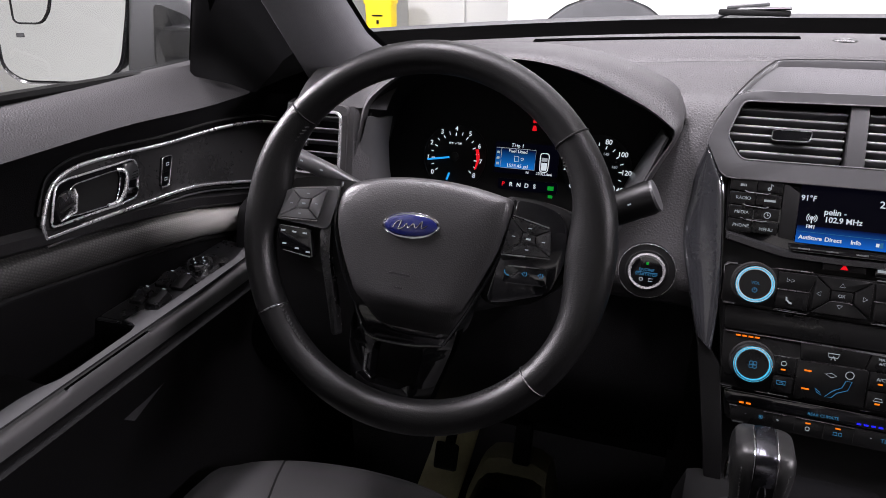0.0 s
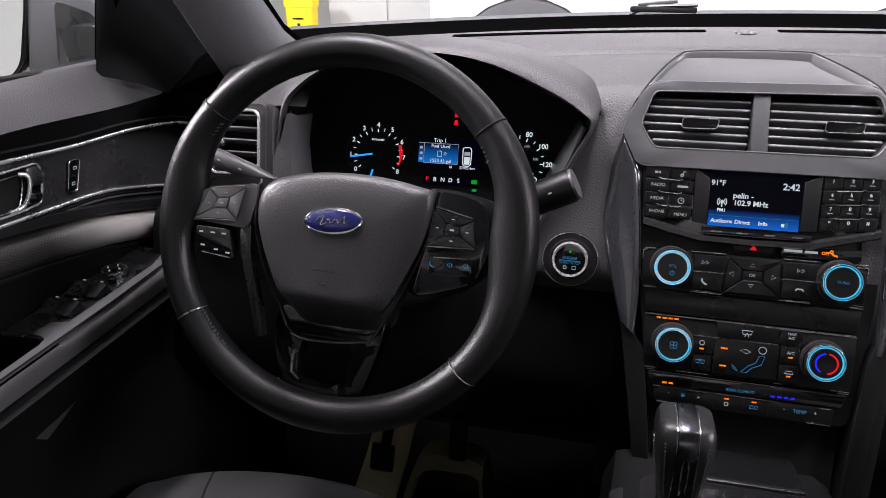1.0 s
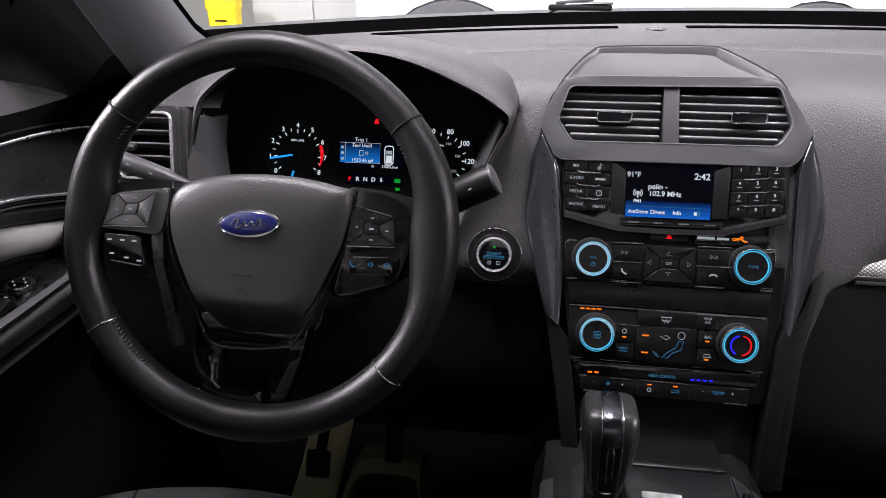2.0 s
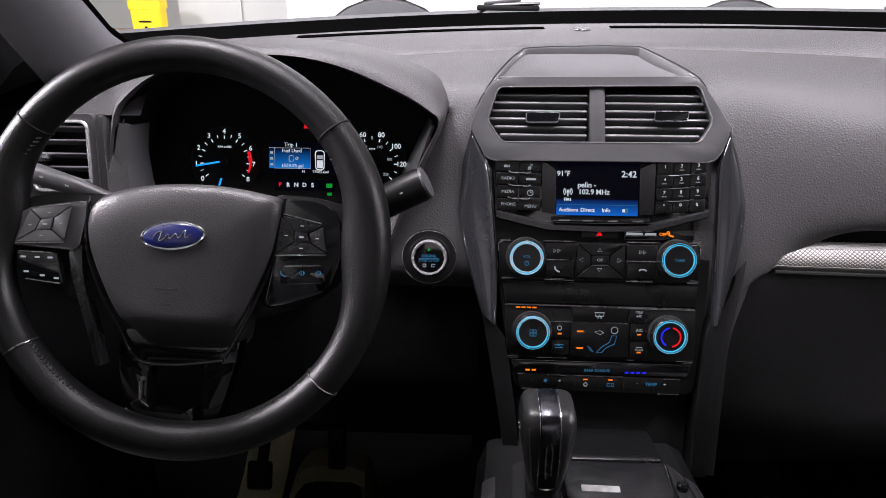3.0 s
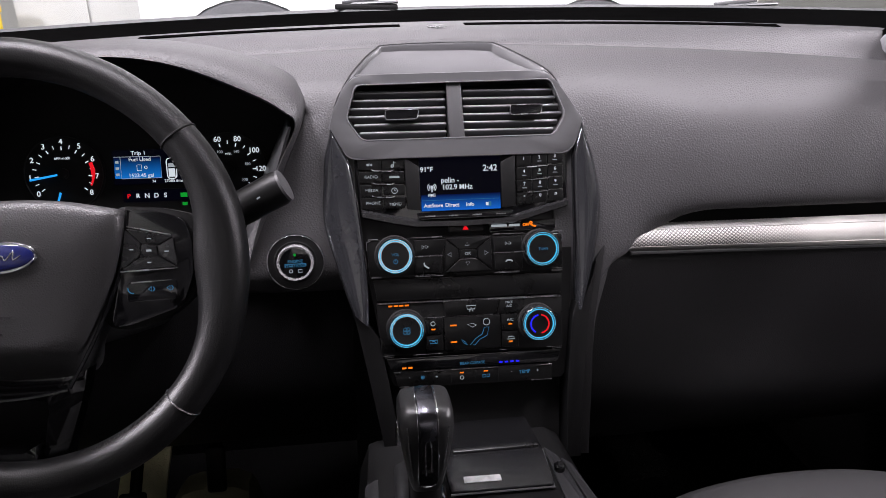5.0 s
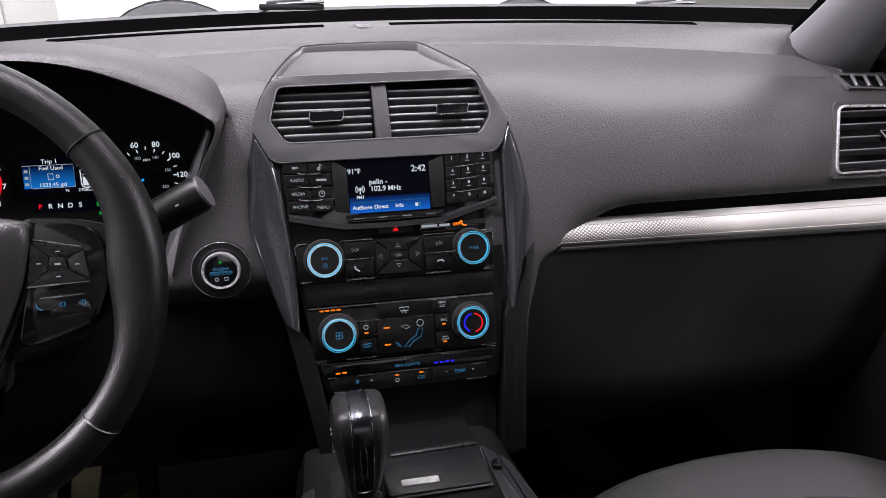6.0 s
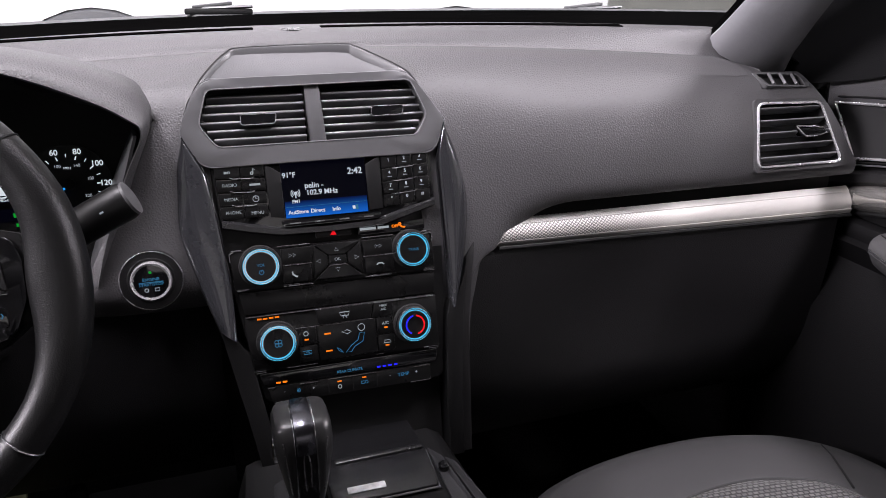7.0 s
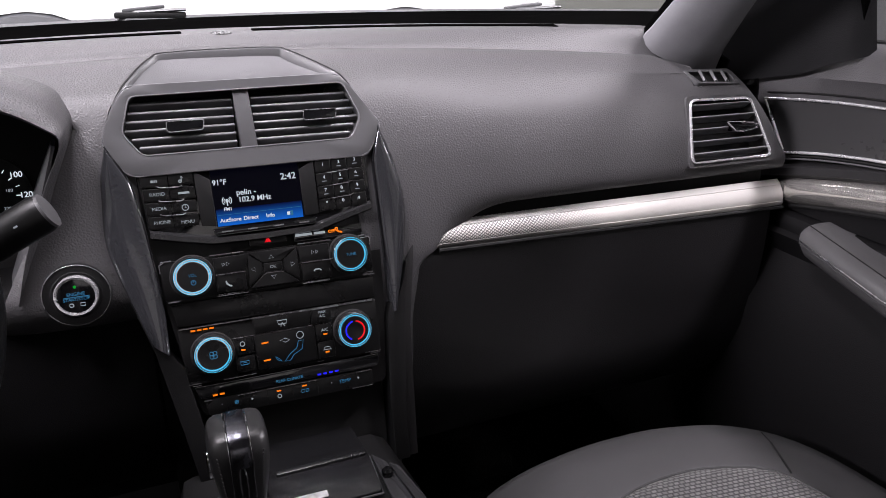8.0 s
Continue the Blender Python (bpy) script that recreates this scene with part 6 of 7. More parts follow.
def door(side, name, dz, y_end, trim_top, trim_low, taper, label):
    th = thing(name, label, "car door")
    prof = [(0.83, 1.075), (0.808, 1.089), (0.797, 1.086), (0.782, 1.076), (0.7635, 1.048), (0.7745, 1.032), (0.777, 0.93), (0.775, 0.90), (0.777, 0.862), (0.777, 0.842), (0.730, 0.8405), (0.712, 0.840), (0.703, 0.836), (0.699, 0.828), (0.700, 0.815), (0.715, 0.78), (0.74, 0.70), (0.745, 0.55), (0.74, 0.24)]
    rows = []
    ys = [lerp(-0.3, 0.53, i / 10) for i in range(11)] + [0.5445, 0.548, 0.556, 0.60, 0.648, 0.6565, 0.660] + [lerp(0.68, y_end, i / 12) for i in range(13)]
    for y in ys:
        k = taper
        deep = 0.045 if side < 0 and 0.547 < y < 0.657 else 0.0
        fade = smooth((y - 0.70) / 0.24)
        shape = prof[:3] + [(lerp(a, c, fade), lerp(b, d, fade)) for (a, b), (c, d) in zip(prof[3:6], ((0.783, 1.068), (0.770, 1.036), (0.776, 1.0)))] + prof[6:]
        rows.append([Vector((side * (x + (k if 9 < j < 16 else 0) + (0.010 if deep and j == 9 else 0)), y, z + dz - (deep if j in (9, 10, 11) else 0))) for j, (x, z) in enumerate(shape)])
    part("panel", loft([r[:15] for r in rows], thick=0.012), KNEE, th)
    # driver pad stops at the crease; darker panel below stands in for shade
    part("upper_pad", loft([[p + Vector((-side * 0.0022, 0, 0.0018 if j < 3 else 0)) for j, p in enumerate(r[:5 if side < 0 else 7])] for r in rows]), PAD, th, "soft grained upper door pad")
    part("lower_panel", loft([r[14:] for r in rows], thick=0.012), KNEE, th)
    if side < 0:
        part("armrest_edge", loft([[p + Vector((0.0015, 0, 0.0036)) for p in spline(r[11:15], 4)] for r in rows]), HIDE, th, "soft rolled armrest edge")
    M = Matrix(((0, 0, -side, side * 0.774), (1, 0, 0, 0), (0, 1, 0, dz), (0, 0, 0, 1)))
    # trim field with its chrome border
    top = [(p.x, p.y) for p in spline([(*q, 0) for q in trim_top], 4)]
    lowl = [(p.x, p.y) for p in spline([(*q, 0) for q in trim_low], 4)]
    field = part("trim_field", plate(top + lowl[::-1], 0.006, M, 0, top=0.0035), FIELD, th, "smooth dark trim field with a chrome border", smooth=False)
    loop = top + lowl[::-1]
    for line in (top, lowl, [top[0], lowl[0]], [top[-1], lowl[-1]]):
        part("trim_border", tube([M @ Vector((y, z, 0.0066)) for y, z in line], 0.0022, sides=10), BRIGHT, field, "bright chrome strip")
    part("trim_groove", tube([M @ Vector((y, z - 0.0055, 0.0050)) for y, z in lowl], 0.0016, sides=6), SOFTBLACK, field)
    part("trim_edge", tube([M @ Vector((y, z - 0.0095, 0.0050)) for y, z in lowl], 0.0014, sides=6), SATIN, field)
    part("trim_groove", tube([M @ Vector((y, z + 0.009, 0.003)) for y, z in top], 0.0016, sides=6), SOFTBLACK, field)
    # silver band below
    def zt(y):
        pts = [(-0.3, 0.975), (0.45, 0.966), (0.565, 0.958), (0.638, 0.947), (0.766, 0.926), (0.85, 0.909), (0.951, 0.881), (1.10, 0.835)]
        for (a, b), (c, d) in zip(pts, pts[1:]):
            if a <= y <= c:
                return lerp(b, d, (y - a) / (c - a))
        return pts[-1][1]
    rows = []
    for i in range(29):
        y = lerp(-0.2, y_end - 0.02, i / 28)
        rows.append([Vector((side * (0.778 - 0.020 * math.sin(math.pi * s) ** 0.6), y, zt(y) + dz * 0.6 - 0.042 * s)) for s in (j / 6 for j in range(7))])
    part("silver_band", loft(rows), DOORBAND if side < 0 else BRIGHTBAND, th, "silver trim band, painted in shade on the driver door")
    rows = []
    for i in range(29):
        y = lerp(-0.2, y_end - 0.02, i / 28)
        rows.append([Vector((side * (0.778 - w), y, zt(y) + dz * 0.6 + q)) for q, w in ((0.022, 0.001), (0.016, 0.012), (0.005, 0.012), (-0.001, 0.002))])
    part("band_lip", loft(rows), VINYL, th)
    # dark lip under the band
    part("band_lip", tube([Vector((side * 0.776, y, zt(y) + dz * 0.6 - 0.044)) for y in (lerp(-0.2, y_end - 0.02, k / 28) for k in range(29))], 0.0035, sides=8), SOFTBLACK, th)
    if side < 0:
        for off in (0.0, 0.006):
            part("seam", tube([Vector((side * (0.7005 - off * 0.2), y, 0.826 - off + dz)) for y in (lerp(0.2, y_end - 0.10, k / 20) for k in range(21))], 0.0007, sides=5), THREAD, th)
    return th, M


TOP_D = [(0.618, 0.975), (0.636, 1.006), (0.660, 1.0175), (0.700, 1.0195), (0.808, 1.0095), (0.913, 1.004), (1.007, 0.992), (1.062, 0.977)]
LOW_D = [(0.618, 0.960), (0.674, 0.9565), (0.747, 0.951), (0.843, 0.9425), (0.925, 0.923), (0.988, 0.905), (1.03, 0.893)]
door_driver, DM = door(-1, "door_driver", 0.0, 1.16, TOP_D, LOW_D, 0.0, "black driver door panel with chrome-lined trim")
TOP_P = [(0.20, 1.02), (0.45, 1.024), (0.62, 1.020), (0.76, 1.0155), (0.86, 1.008), (0.945, 0.997)]
LOW_P = [(0.20, 0.958), (0.45, 0.960), (0.62, 0.956), (0.74, 0.9495), (0.83, 0.938), (0.893, 0.925)]
door_passenger, PM = door(1, "door_passenger", 0.029, 0.965, TOP_P, LOW_P, 0.062, "black passenger door panel with chrome-lined trim")


# stitched armrest of the passenger door, falling a little towards the seat
ARM = [(0.792, 0.874), (0.755, 0.875), (0.738, 0.8735), (0.727, 0.870), (0.719, 0.864), (0.716, 0.857), (0.718, 0.848), (0.725, 0.835), (0.745, 0.820), (0.792, 0.815)]


def arm_row(s, grow=1.0):
    run = min(s, 1.0) + 0.3 * max(0, s - 1.0)
    return [Vector((0.762 + (x - 0.762) * grow - 0.028 * run, 0.797 - 0.15 * s - 0.25 * (0.873 - z), 0.848 + (z - 0.848) * grow - 0.019 * run)) for x, z in ARM]


arm = part("armrest_pad", loft([arm_row(-0.090, 0.30), arm_row(-0.085, 0.50), arm_row(-0.070, 0.70), arm_row(-0.045, 0.86), arm_row(-0.020, 0.96)] + [arm_row(k * 0.25) for k in range(19)], closed=True, caps=True), HIDE, door_passenger, "soft stitched armrest pad")
for j, rise, mat in ((2, 0.0004, SOFTBLACK), (5, 0.0, SATINCHROME), (5, -0.004, THREAD)):
    part("seam", tube([arm_row(k * 0.25)[j] + Vector((-0.0005, 0, rise)) for k in range(19)], 0.0008, sides=5), mat, arm)

# inner handle on the driver door
bez = rounded([(0.6265, 0.9685), (0.6340, 0.9890), (0.6425, 1.0085), (0.6560, 1.0112), (0.7270, 1.0075), (0.7520, 1.0065), (0.7570, 0.9960), (0.7520, 0.9760), (0.7450, 0.9620), (0.7150, 0.9620), (0.6760, 0.9655)], 0.006, 3)
cup = rounded([(0.6480, 0.9725), (0.6530, 0.9860), (0.6590, 1.0000), (0.6670, 1.0030), (0.7150, 1.0015), (0.7270, 1.0005), (0.7285, 0.9930), (0.7230, 0.9780), (0.7160, 0.9670), (0.7000, 0.9665), (0.6700, 0.9695)], 0.005, 3)
handle = part("handle_bezel", ring_plate(bez, cup, 0.008, DM, top=0.007), GLOSS, door_driver, "inner door handle with chrome edges")
part("handle_edge", tube([DM @ Vector((y, z, 0.0075)) for y, z in bez], 0.0013, True, 8), BRIGHT, handle)
part("handle_cup", plate(cup, 0.002, DM, 0, top=0.0042), SOFTBLACK, handle)
part("cup_edge", tube([DM @ Vector((y, z, 0.0072)) for y, z in cup], 0.0007, True, 6), SATINCHROME, handle)
part("handle_lever", tube(spline([DM @ Vector(p) for p in ((0.7265, 1.0010, 0.006), (0.7325, 0.9985, 0.0105), (0.7325, 0.9890, 0.0125), (0.7250, 0.9735, 0.0115), (0.7165, 0.9655, 0.0085), (0.7040, 0.9655, 0.006))], 5), 0.0023, sides=10), BRIGHT, handle, "curved chrome lever")
part("handle_pad", plate(rounded([(0.7345, 0.9855), (0.7535, 0.9825), (0.7555, 0.9935), (0.7510, 1.0035), (0.7365, 1.0045)], 0.003), 0.004, DM, 0.0012, top=0.0095), SATINCHROME, handle)
for k in range(3):
    part("pad_rib", tube([DM @ Vector((0.7420 + 0.002 * k, 0.9862 + 0.003 * k, 0.0098)), DM @ Vector((0.7520 + 0.0006 * k, 0.9858 + 0.0034 * k, 0.0098))], 0.0005, sides=5), SOFTBLACK, handle)
part("handle_pad", plate(rounded([(0.7270, 0.9675), (0.7450, 0.9640), (0.7505, 0.9735), (0.7330, 0.9780)], 0.003), 0.004, DM, 0.0012, top=0.0095), CHROME, handle)
hand = part("hand_pad", plate(rounded([(0.6375, 0.9725), (0.6370, 0.9835), (0.6440, 0.9955), (0.6525, 0.9990), (0.6620, 0.9985), (0.6630, 0.9930), (0.6570, 0.9760)], 0.003), 0.004, DM, 0.0015, top=0.0095), SATINCHROME, handle)
part("pad_gap", tube([DM @ Vector(p) for p in ((0.6400, 0.9800, 0.0100), (0.6490, 0.9835, 0.0102), (0.6590, 0.9850, 0.0100))], 0.0009, sides=6), SOFTBLACK, hand)
part("hand_edge", tube([DM @ Vector(p) for p in ((0.6635, 0.9990, 0.008), (0.6632, 0.9930, 0.0108), (0.6572, 0.9760, 0.0108), (0.6380, 0.9718, 0.009))], 0.0011, sides=8), BRIGHT, hand)
LOCK = rounded([(0.788, 0.9605), (0.802, 0.9575), (0.8165, 0.9930), (0.7995, 0.9950)], 0.004)
lock = part("lock_switch", plate(LOCK, 0.006, DM, 0.001, top=0.007), GLOSS, door_driver, "upright door lock switch")
part("lock_edge", tube([DM @ Vector((y, z, 0.0070)) for y, z in LOCK], 0.0008, True, 6), SATINCHROME, lock)
for y, z in ((0.7985, 0.9680), (0.8060, 0.9850)):
    stroke([(y - 0.0022, z - 0.0016), (y + 0.0022, z - 0.0018), (y + 0.0028, z + 0.0012), (y - 0.0016, z + 0.0014)], 0.0004, DM, LIT_DIM, lock, "lock_sign", True, 0.0072)
bar(0.7950, 0.9760, 0.8090, 0.9768, DM, SATINCHROME, lock, "lock_gap", 0.0073)

# switch plate on the driver armrest
AM = frame_of((-0.740, 0, 0.8415), (1, 0, 0), (0, 1, 0))
plate_out = rounded([(-0.034, 0.900), (0.012, 0.893), (0.030, 0.850), (0.034, 0.664), (-0.034, 0.664)], 0.006, 3)
swp = part("switch_plate", plate(plate_out, 0.004, AM, 0.001, top=0.003), SATIN_D, door_driver, "dark satin armrest switch plate")
ms = part("mirror_switch", turned([(0.0165, 0.0), (0.0165, 0.0065), (0.0155, 0.0085), (0.0120, 0.0080)], AM @ pose(-0.008, 0.812, 0.003), 28), SATINCHROME, swp, "round mirror switch with a chrome rim")
part("mirror_pad", turned([(0.0125, 0.006), (0.0120, 0.0095), (0.005, 0.0085)], AM @ pose(-0.008, 0.812, 0.003), 24), GLOSS, ms)
for a in (0, 90, 180, 270):
    stroke([polar(-0.008, 0.812, 0.007, a), polar(-0.008, 0.812, 0.0095, a)], 0.0006, AM, LIT_DIM, ms, "arrow_sign", w=0.0127)
for x, y in ((-0.032, 0.826), (0.018, 0.824), (0.004, 0.792)):
    part("mirror_key", turned([(0.004, 0.002), (0.0035, 0.006)], AM @ pose(x, y, 0.002), 12), GLOSS, swp)
for x, y in ((0.008, 0.759), (-0.016, 0.759), (0.008, 0.714), (-0.016, 0.714)):
    wsw = part("window_switch", loft([[AM @ Vector((x + u, y + dy, w)) for u, dy in rounded([(-0.010, -0.014), (0.010, -0.013), (0.010, 0.013), (-0.010, 0.014)], 0.003)] for w in (0.002, 0.006)] + [[AM @ Vector((x + u * 0.85, y + dy * 0.85 - 0.003, 0.011 + dy * 0.25)) for u, dy in rounded([(-0.010, -0.014), (0.010, -0.013), (0.010, 0.013), (-0.010, 0.014)], 0.003)]], closed=True, caps=True), SATIN_D, swp, "scooped window switch")
    bar(x - 0.002, y + 0.0105, x + 0.002, y + 0.0115, AM, LIT_DIM, swp, "window_sign", 0.0152)
surround = [(0.0370, 0.300), (0.0370, 0.500), (0.0365, 0.600), (0.0360, 0.750), (0.0330, 0.860), (0.0180, 0.894), (0.0100, 0.886), (0.0210, 0.850), (0.0225, 0.694), (0.0020, 0.692), (0.0000, 0.664), (0.0190, 0.662), (0.0255, 0.652), (0.0270, 0.570), (0.0250, 0.550), (0.0190, 0.537), (0.0150, 0.515), (0.0150, 0.300)]
part("pocket_rim", plate(rounded(surround, 0.004, 3), 0.004, AM, 0.0010, top=0.0040), SATIN, swp, "satin surround of the pull pocket and switches")
part("rim_gap", tube([AM @ Vector((x + 0.0008, y, 0.0040)) for x, y in ((0.0370, 0.30), (0.0370, 0.50), (0.0365, 0.60), (0.0360, 0.75), (0.0330, 0.86))], 0.0009, sides=6), SOFTBLACK, swp)
part("pocket_rim", tube(spline([AM @ Vector((x, y, 0.0008)) for x, y in ((-0.034, 0.662), (0.010, 0.664), (0.026, 0.660), (0.033, 0.648))], 6), 0.0030, sides=8, flat=0.5), SATIN_D, swp)
part("map_pocket", loft([[Vector((x, lerp(y0, 0.688, k), lerp(z0, z1, k))) for k in (0, 0.35, 0.7, 1)] for x, y0, z0, z1 in ((-0.735, 0.590, 0.766, 0.772), (-0.711, 0.603, 0.761, 0.769), (-0.708, 0.620, 0.746, 0.767), (-0.722, 0.630, 0.735, 0.762))], thick=0.002), RAIL, door_driver, "grey lip of the door pocket")

# window frames and glass beside the doors
QUARTER = surface("dark_corner_plastic", (0.003, 0.003, 0.0033), 0.65, grain=0.2, grain_scale=500, vary=0.15, spots=5, spec=0.12)
for side, dz, name in ((-1, 0.0, "driver"), (1, 0.03, "passenger")):
    ob = part("window_frame_" + name, loft([[Vector((side * (x + lx), y + ly, z + dz)) for lx, ly in ((0, 0), (0.03 if side < 0 else 0.012, 0.0), (0.03 if side < 0 else 0.012, 0.03), (0, 0.03))] for x, y, z in ((0.785, 0.925 if side < 0 else 0.815, 1.06), (0.765, 0.935 if side < 0 else 0.823, 1.18), (0.735, 0.72, 1.40), (0.66, 0.50, 1.60))], closed=True, caps=True), SEAL)
    tagged(ob, "black front upright of the side window frame", "window frame", kind="structure")
    oy = 0.0 if side < 0 else -0.10
    low = [(0.790, 0.900, 1.076), (0.766, 0.915, 1.068), (0.757, 0.940, 1.059), (0.756, 0.985, 1.040), (0.752, 1.075, 1.020), (0.735, 1.17, 1.012), (0.66, 1.22, 1.03)]
    mid = [(0.785, 0.925, 1.18), (0.772, 0.935, 1.18), (0.765, 0.955, 1.18), (0.757, 0.985, 1.18), (0.745, 1.04, 1.18), (0.725, 1.09, 1.18), (0.66, 1.13, 1.19) if side > 0 else (0.705, 1.105, 1.19)]
    top = [(0.735, 0.72, 1.40), (0.728, 0.73, 1.40), (0.722, 0.745, 1.40), (0.715, 0.76, 1.40), (0.70, 0.80, 1.40), (0.69, 0.83, 1.40), (0.65, 0.87, 1.41) if side > 0 else (0.685, 0.84, 1.41)]
    ob = part("quarter_trim_" + name, loft([[Vector((side * x, y + oy, z + dz)) for x, y, z in line] for line in (low, mid, top)]), QUARTER)
    tagged(ob, "black corner trim ahead of the side window", "trim", kind="structure")
    ob = part("window_seal_" + name, tube([Vector((side * 0.806, y, z + dz)) for y, z in ((-0.2, 1.096), (0.63, 1.0945), (0.8, 1.086), (0.93, 1.078))], 0.007, sides=8), RUBBER)
    tagged(ob, "black rubber seal under the side window", "seal", kind="structure")
    ob = part("side_window_" + name, loft([[Vector((side * x, y, z)) for y in (-0.24, 0.3, ye)] for x, z, ye in ((0.812, 1.05, 0.94), (0.80, 1.2, 0.93), (0.70, 1.6, 0.45))]), GLASS)
    ob.visible_shadow = False
    tagged(ob, "clear side window glass", "window", kind="structure")


# ---- side mirrors ----
def side_mirror(side, dy, dz):
    th = thing("side_mirror", "dark side mirror with a convex corner glass on the door", "car mirror", group="side mirrors")
    u, n = Vector((-side * 0.9467, 0.3223, 0)), Vector((-side * 0.32, -0.94, 0.05)).normalized()
    o = Vector((side * 1.0, 1.0 + dy, 1.10 + dz))
    up = Vector((0, 0.05, 1)).normalized()
    m = Matrix(((u.x, up.x, n.x, o.x), (u.y, up.y, n.y, o.y), (u.z, up.z, n.z, o.z), (0, 0, 0, 1)))
    shell = rounded([(-0.160, 0.16), (-0.174, 0.06), (-0.176, -0.040), (-0.150, -0.060), (-0.030, -0.064), (0.006, -0.040), (0.030, 0.055), (0.042, 0.16)], 0.022, 4)
    cu, cv = -0.07, 0.05
    def ring(k, w):
        return [m @ Vector((cu + (x - cu) * k, cv + (y - cv) * k, w)) for x, y in shell]
    part("housing", loft([ring(0.985, 0.000), ring(1.02, 0.004), ring(1.04, 0.0), ring(1.07, -0.04), ring(1.02, -0.09), ring(0.75, -0.14), ring(0.3, -0.16)], closed=True, caps=True), PAINT, th)
    part("glass", plate([(cu + (x - cu) * 0.975, cv + (y - cv) * 0.975) for x, y in shell], 0.003, m, 0, top=0.003), MIRROR, th, "silvered mirror glass")
    spot = rounded([(-0.1445, 0.0265), (-0.103, 0.0255), (-0.089, 0.044), (-0.080, 0.08), (-0.080, 0.14), (-0.140, 0.14)], 0.010)
    part("spot_glass", plate(spot, 0.002, m, 0, top=0.005), MIRROR, th, "small convex mirror in the corner")
    part("spot_rim", tube([m @ Vector((x, y, 0.005)) for x, y in spot], 0.0016, True, 6), SOFTBLACK, th)
    bar(-0.145, 0.006, -0.134, 0.012, m, SATIN, th, "heater_sign", 0.0045)
    foot = [(0.012, -0.062), (0.135, -0.052), (0.135, 0.05), (0.095, 0.075), (0.035, 0.085)]
    part("foot", loft([[m @ Vector((x, y, w)) for x, y in rounded(foot, 0.012)] for w in (-0.02, 0.0)] + [[m @ Vector((0.07 + (x - 0.07) * 0.9, y * 0.9, 0.006)) for x, y in rounded(foot, 0.012)]], closed=True, caps=True), SATIN, th, "grey mirror foot on the door")
    part("foot_field", plate(rounded([(0.060, -0.035), (0.118, -0.030), (0.122, 0.035), (0.070, 0.055)], 0.01), 0.003, m, 0.001, top=0.0085), PAINT, th)
    part("arm", box(0.14, 0.05, 0.09, pose(side * 0.91, 1.04 + dy, 1.08 + dz), 0.015), PAINT, th)
    return th


side_mirror(-1, 0.0, 0.0)
side_mirror(1, -0.08, 0.03)


# ---- seats ----
def woven():
    """Cloth of short raised threads laid in staggered rows."""
    mat, nt, b = nodes_of("woven_seat_cloth")
    n, l = nt.nodes, nt.links
    tc = n.new("ShaderNodeTexCoord")
    mp = n.new("ShaderNodeMapping")
    mp.inputs["Rotation"].default_value = (0, 0, 0.12)
    l.new(tc.outputs["Object"], mp.inputs[0])
    v = n.new("ShaderNodeTexBrick")
    for key, value in (("Scale", 1.0), ("Mortar Size", 0.0013), ("Mortar Smooth", 0.7), ("Brick Width", 0.0078), ("Row Height", 0.0056)):
        v.inputs[key].default_value = value
    v.inputs["Color1"].default_value, v.inputs["Color2"].default_value = (0.075, 0.074, 0.071, 1), (0.048, 0.047, 0.046, 1)
    v.inputs["Mortar"].default_value = (0.004, 0.004, 0.004, 1)
    l.new(mp.outputs[0], v.inputs["Vector"])
    l.new(v.outputs["Color"], b.inputs["Base Color"])
    bp = n.new("ShaderNodeBump")
    bp.invert = True
    bp.inputs["Strength"].default_value, bp.inputs["Distance"].default_value = 0.7, 0.0015
    l.new(v.outputs["Fac"], bp.inputs["Height"])
    l.new(bp.outputs[0], b.inputs["Normal"])
    b.inputs["Roughness"].default_value = 0.8
    return mat


WOVEN = woven()


SEATHIDE = surface("seat_leatherette", (0.031, 0.0306, 0.031), 0.36, vary=0.14, spots=4)


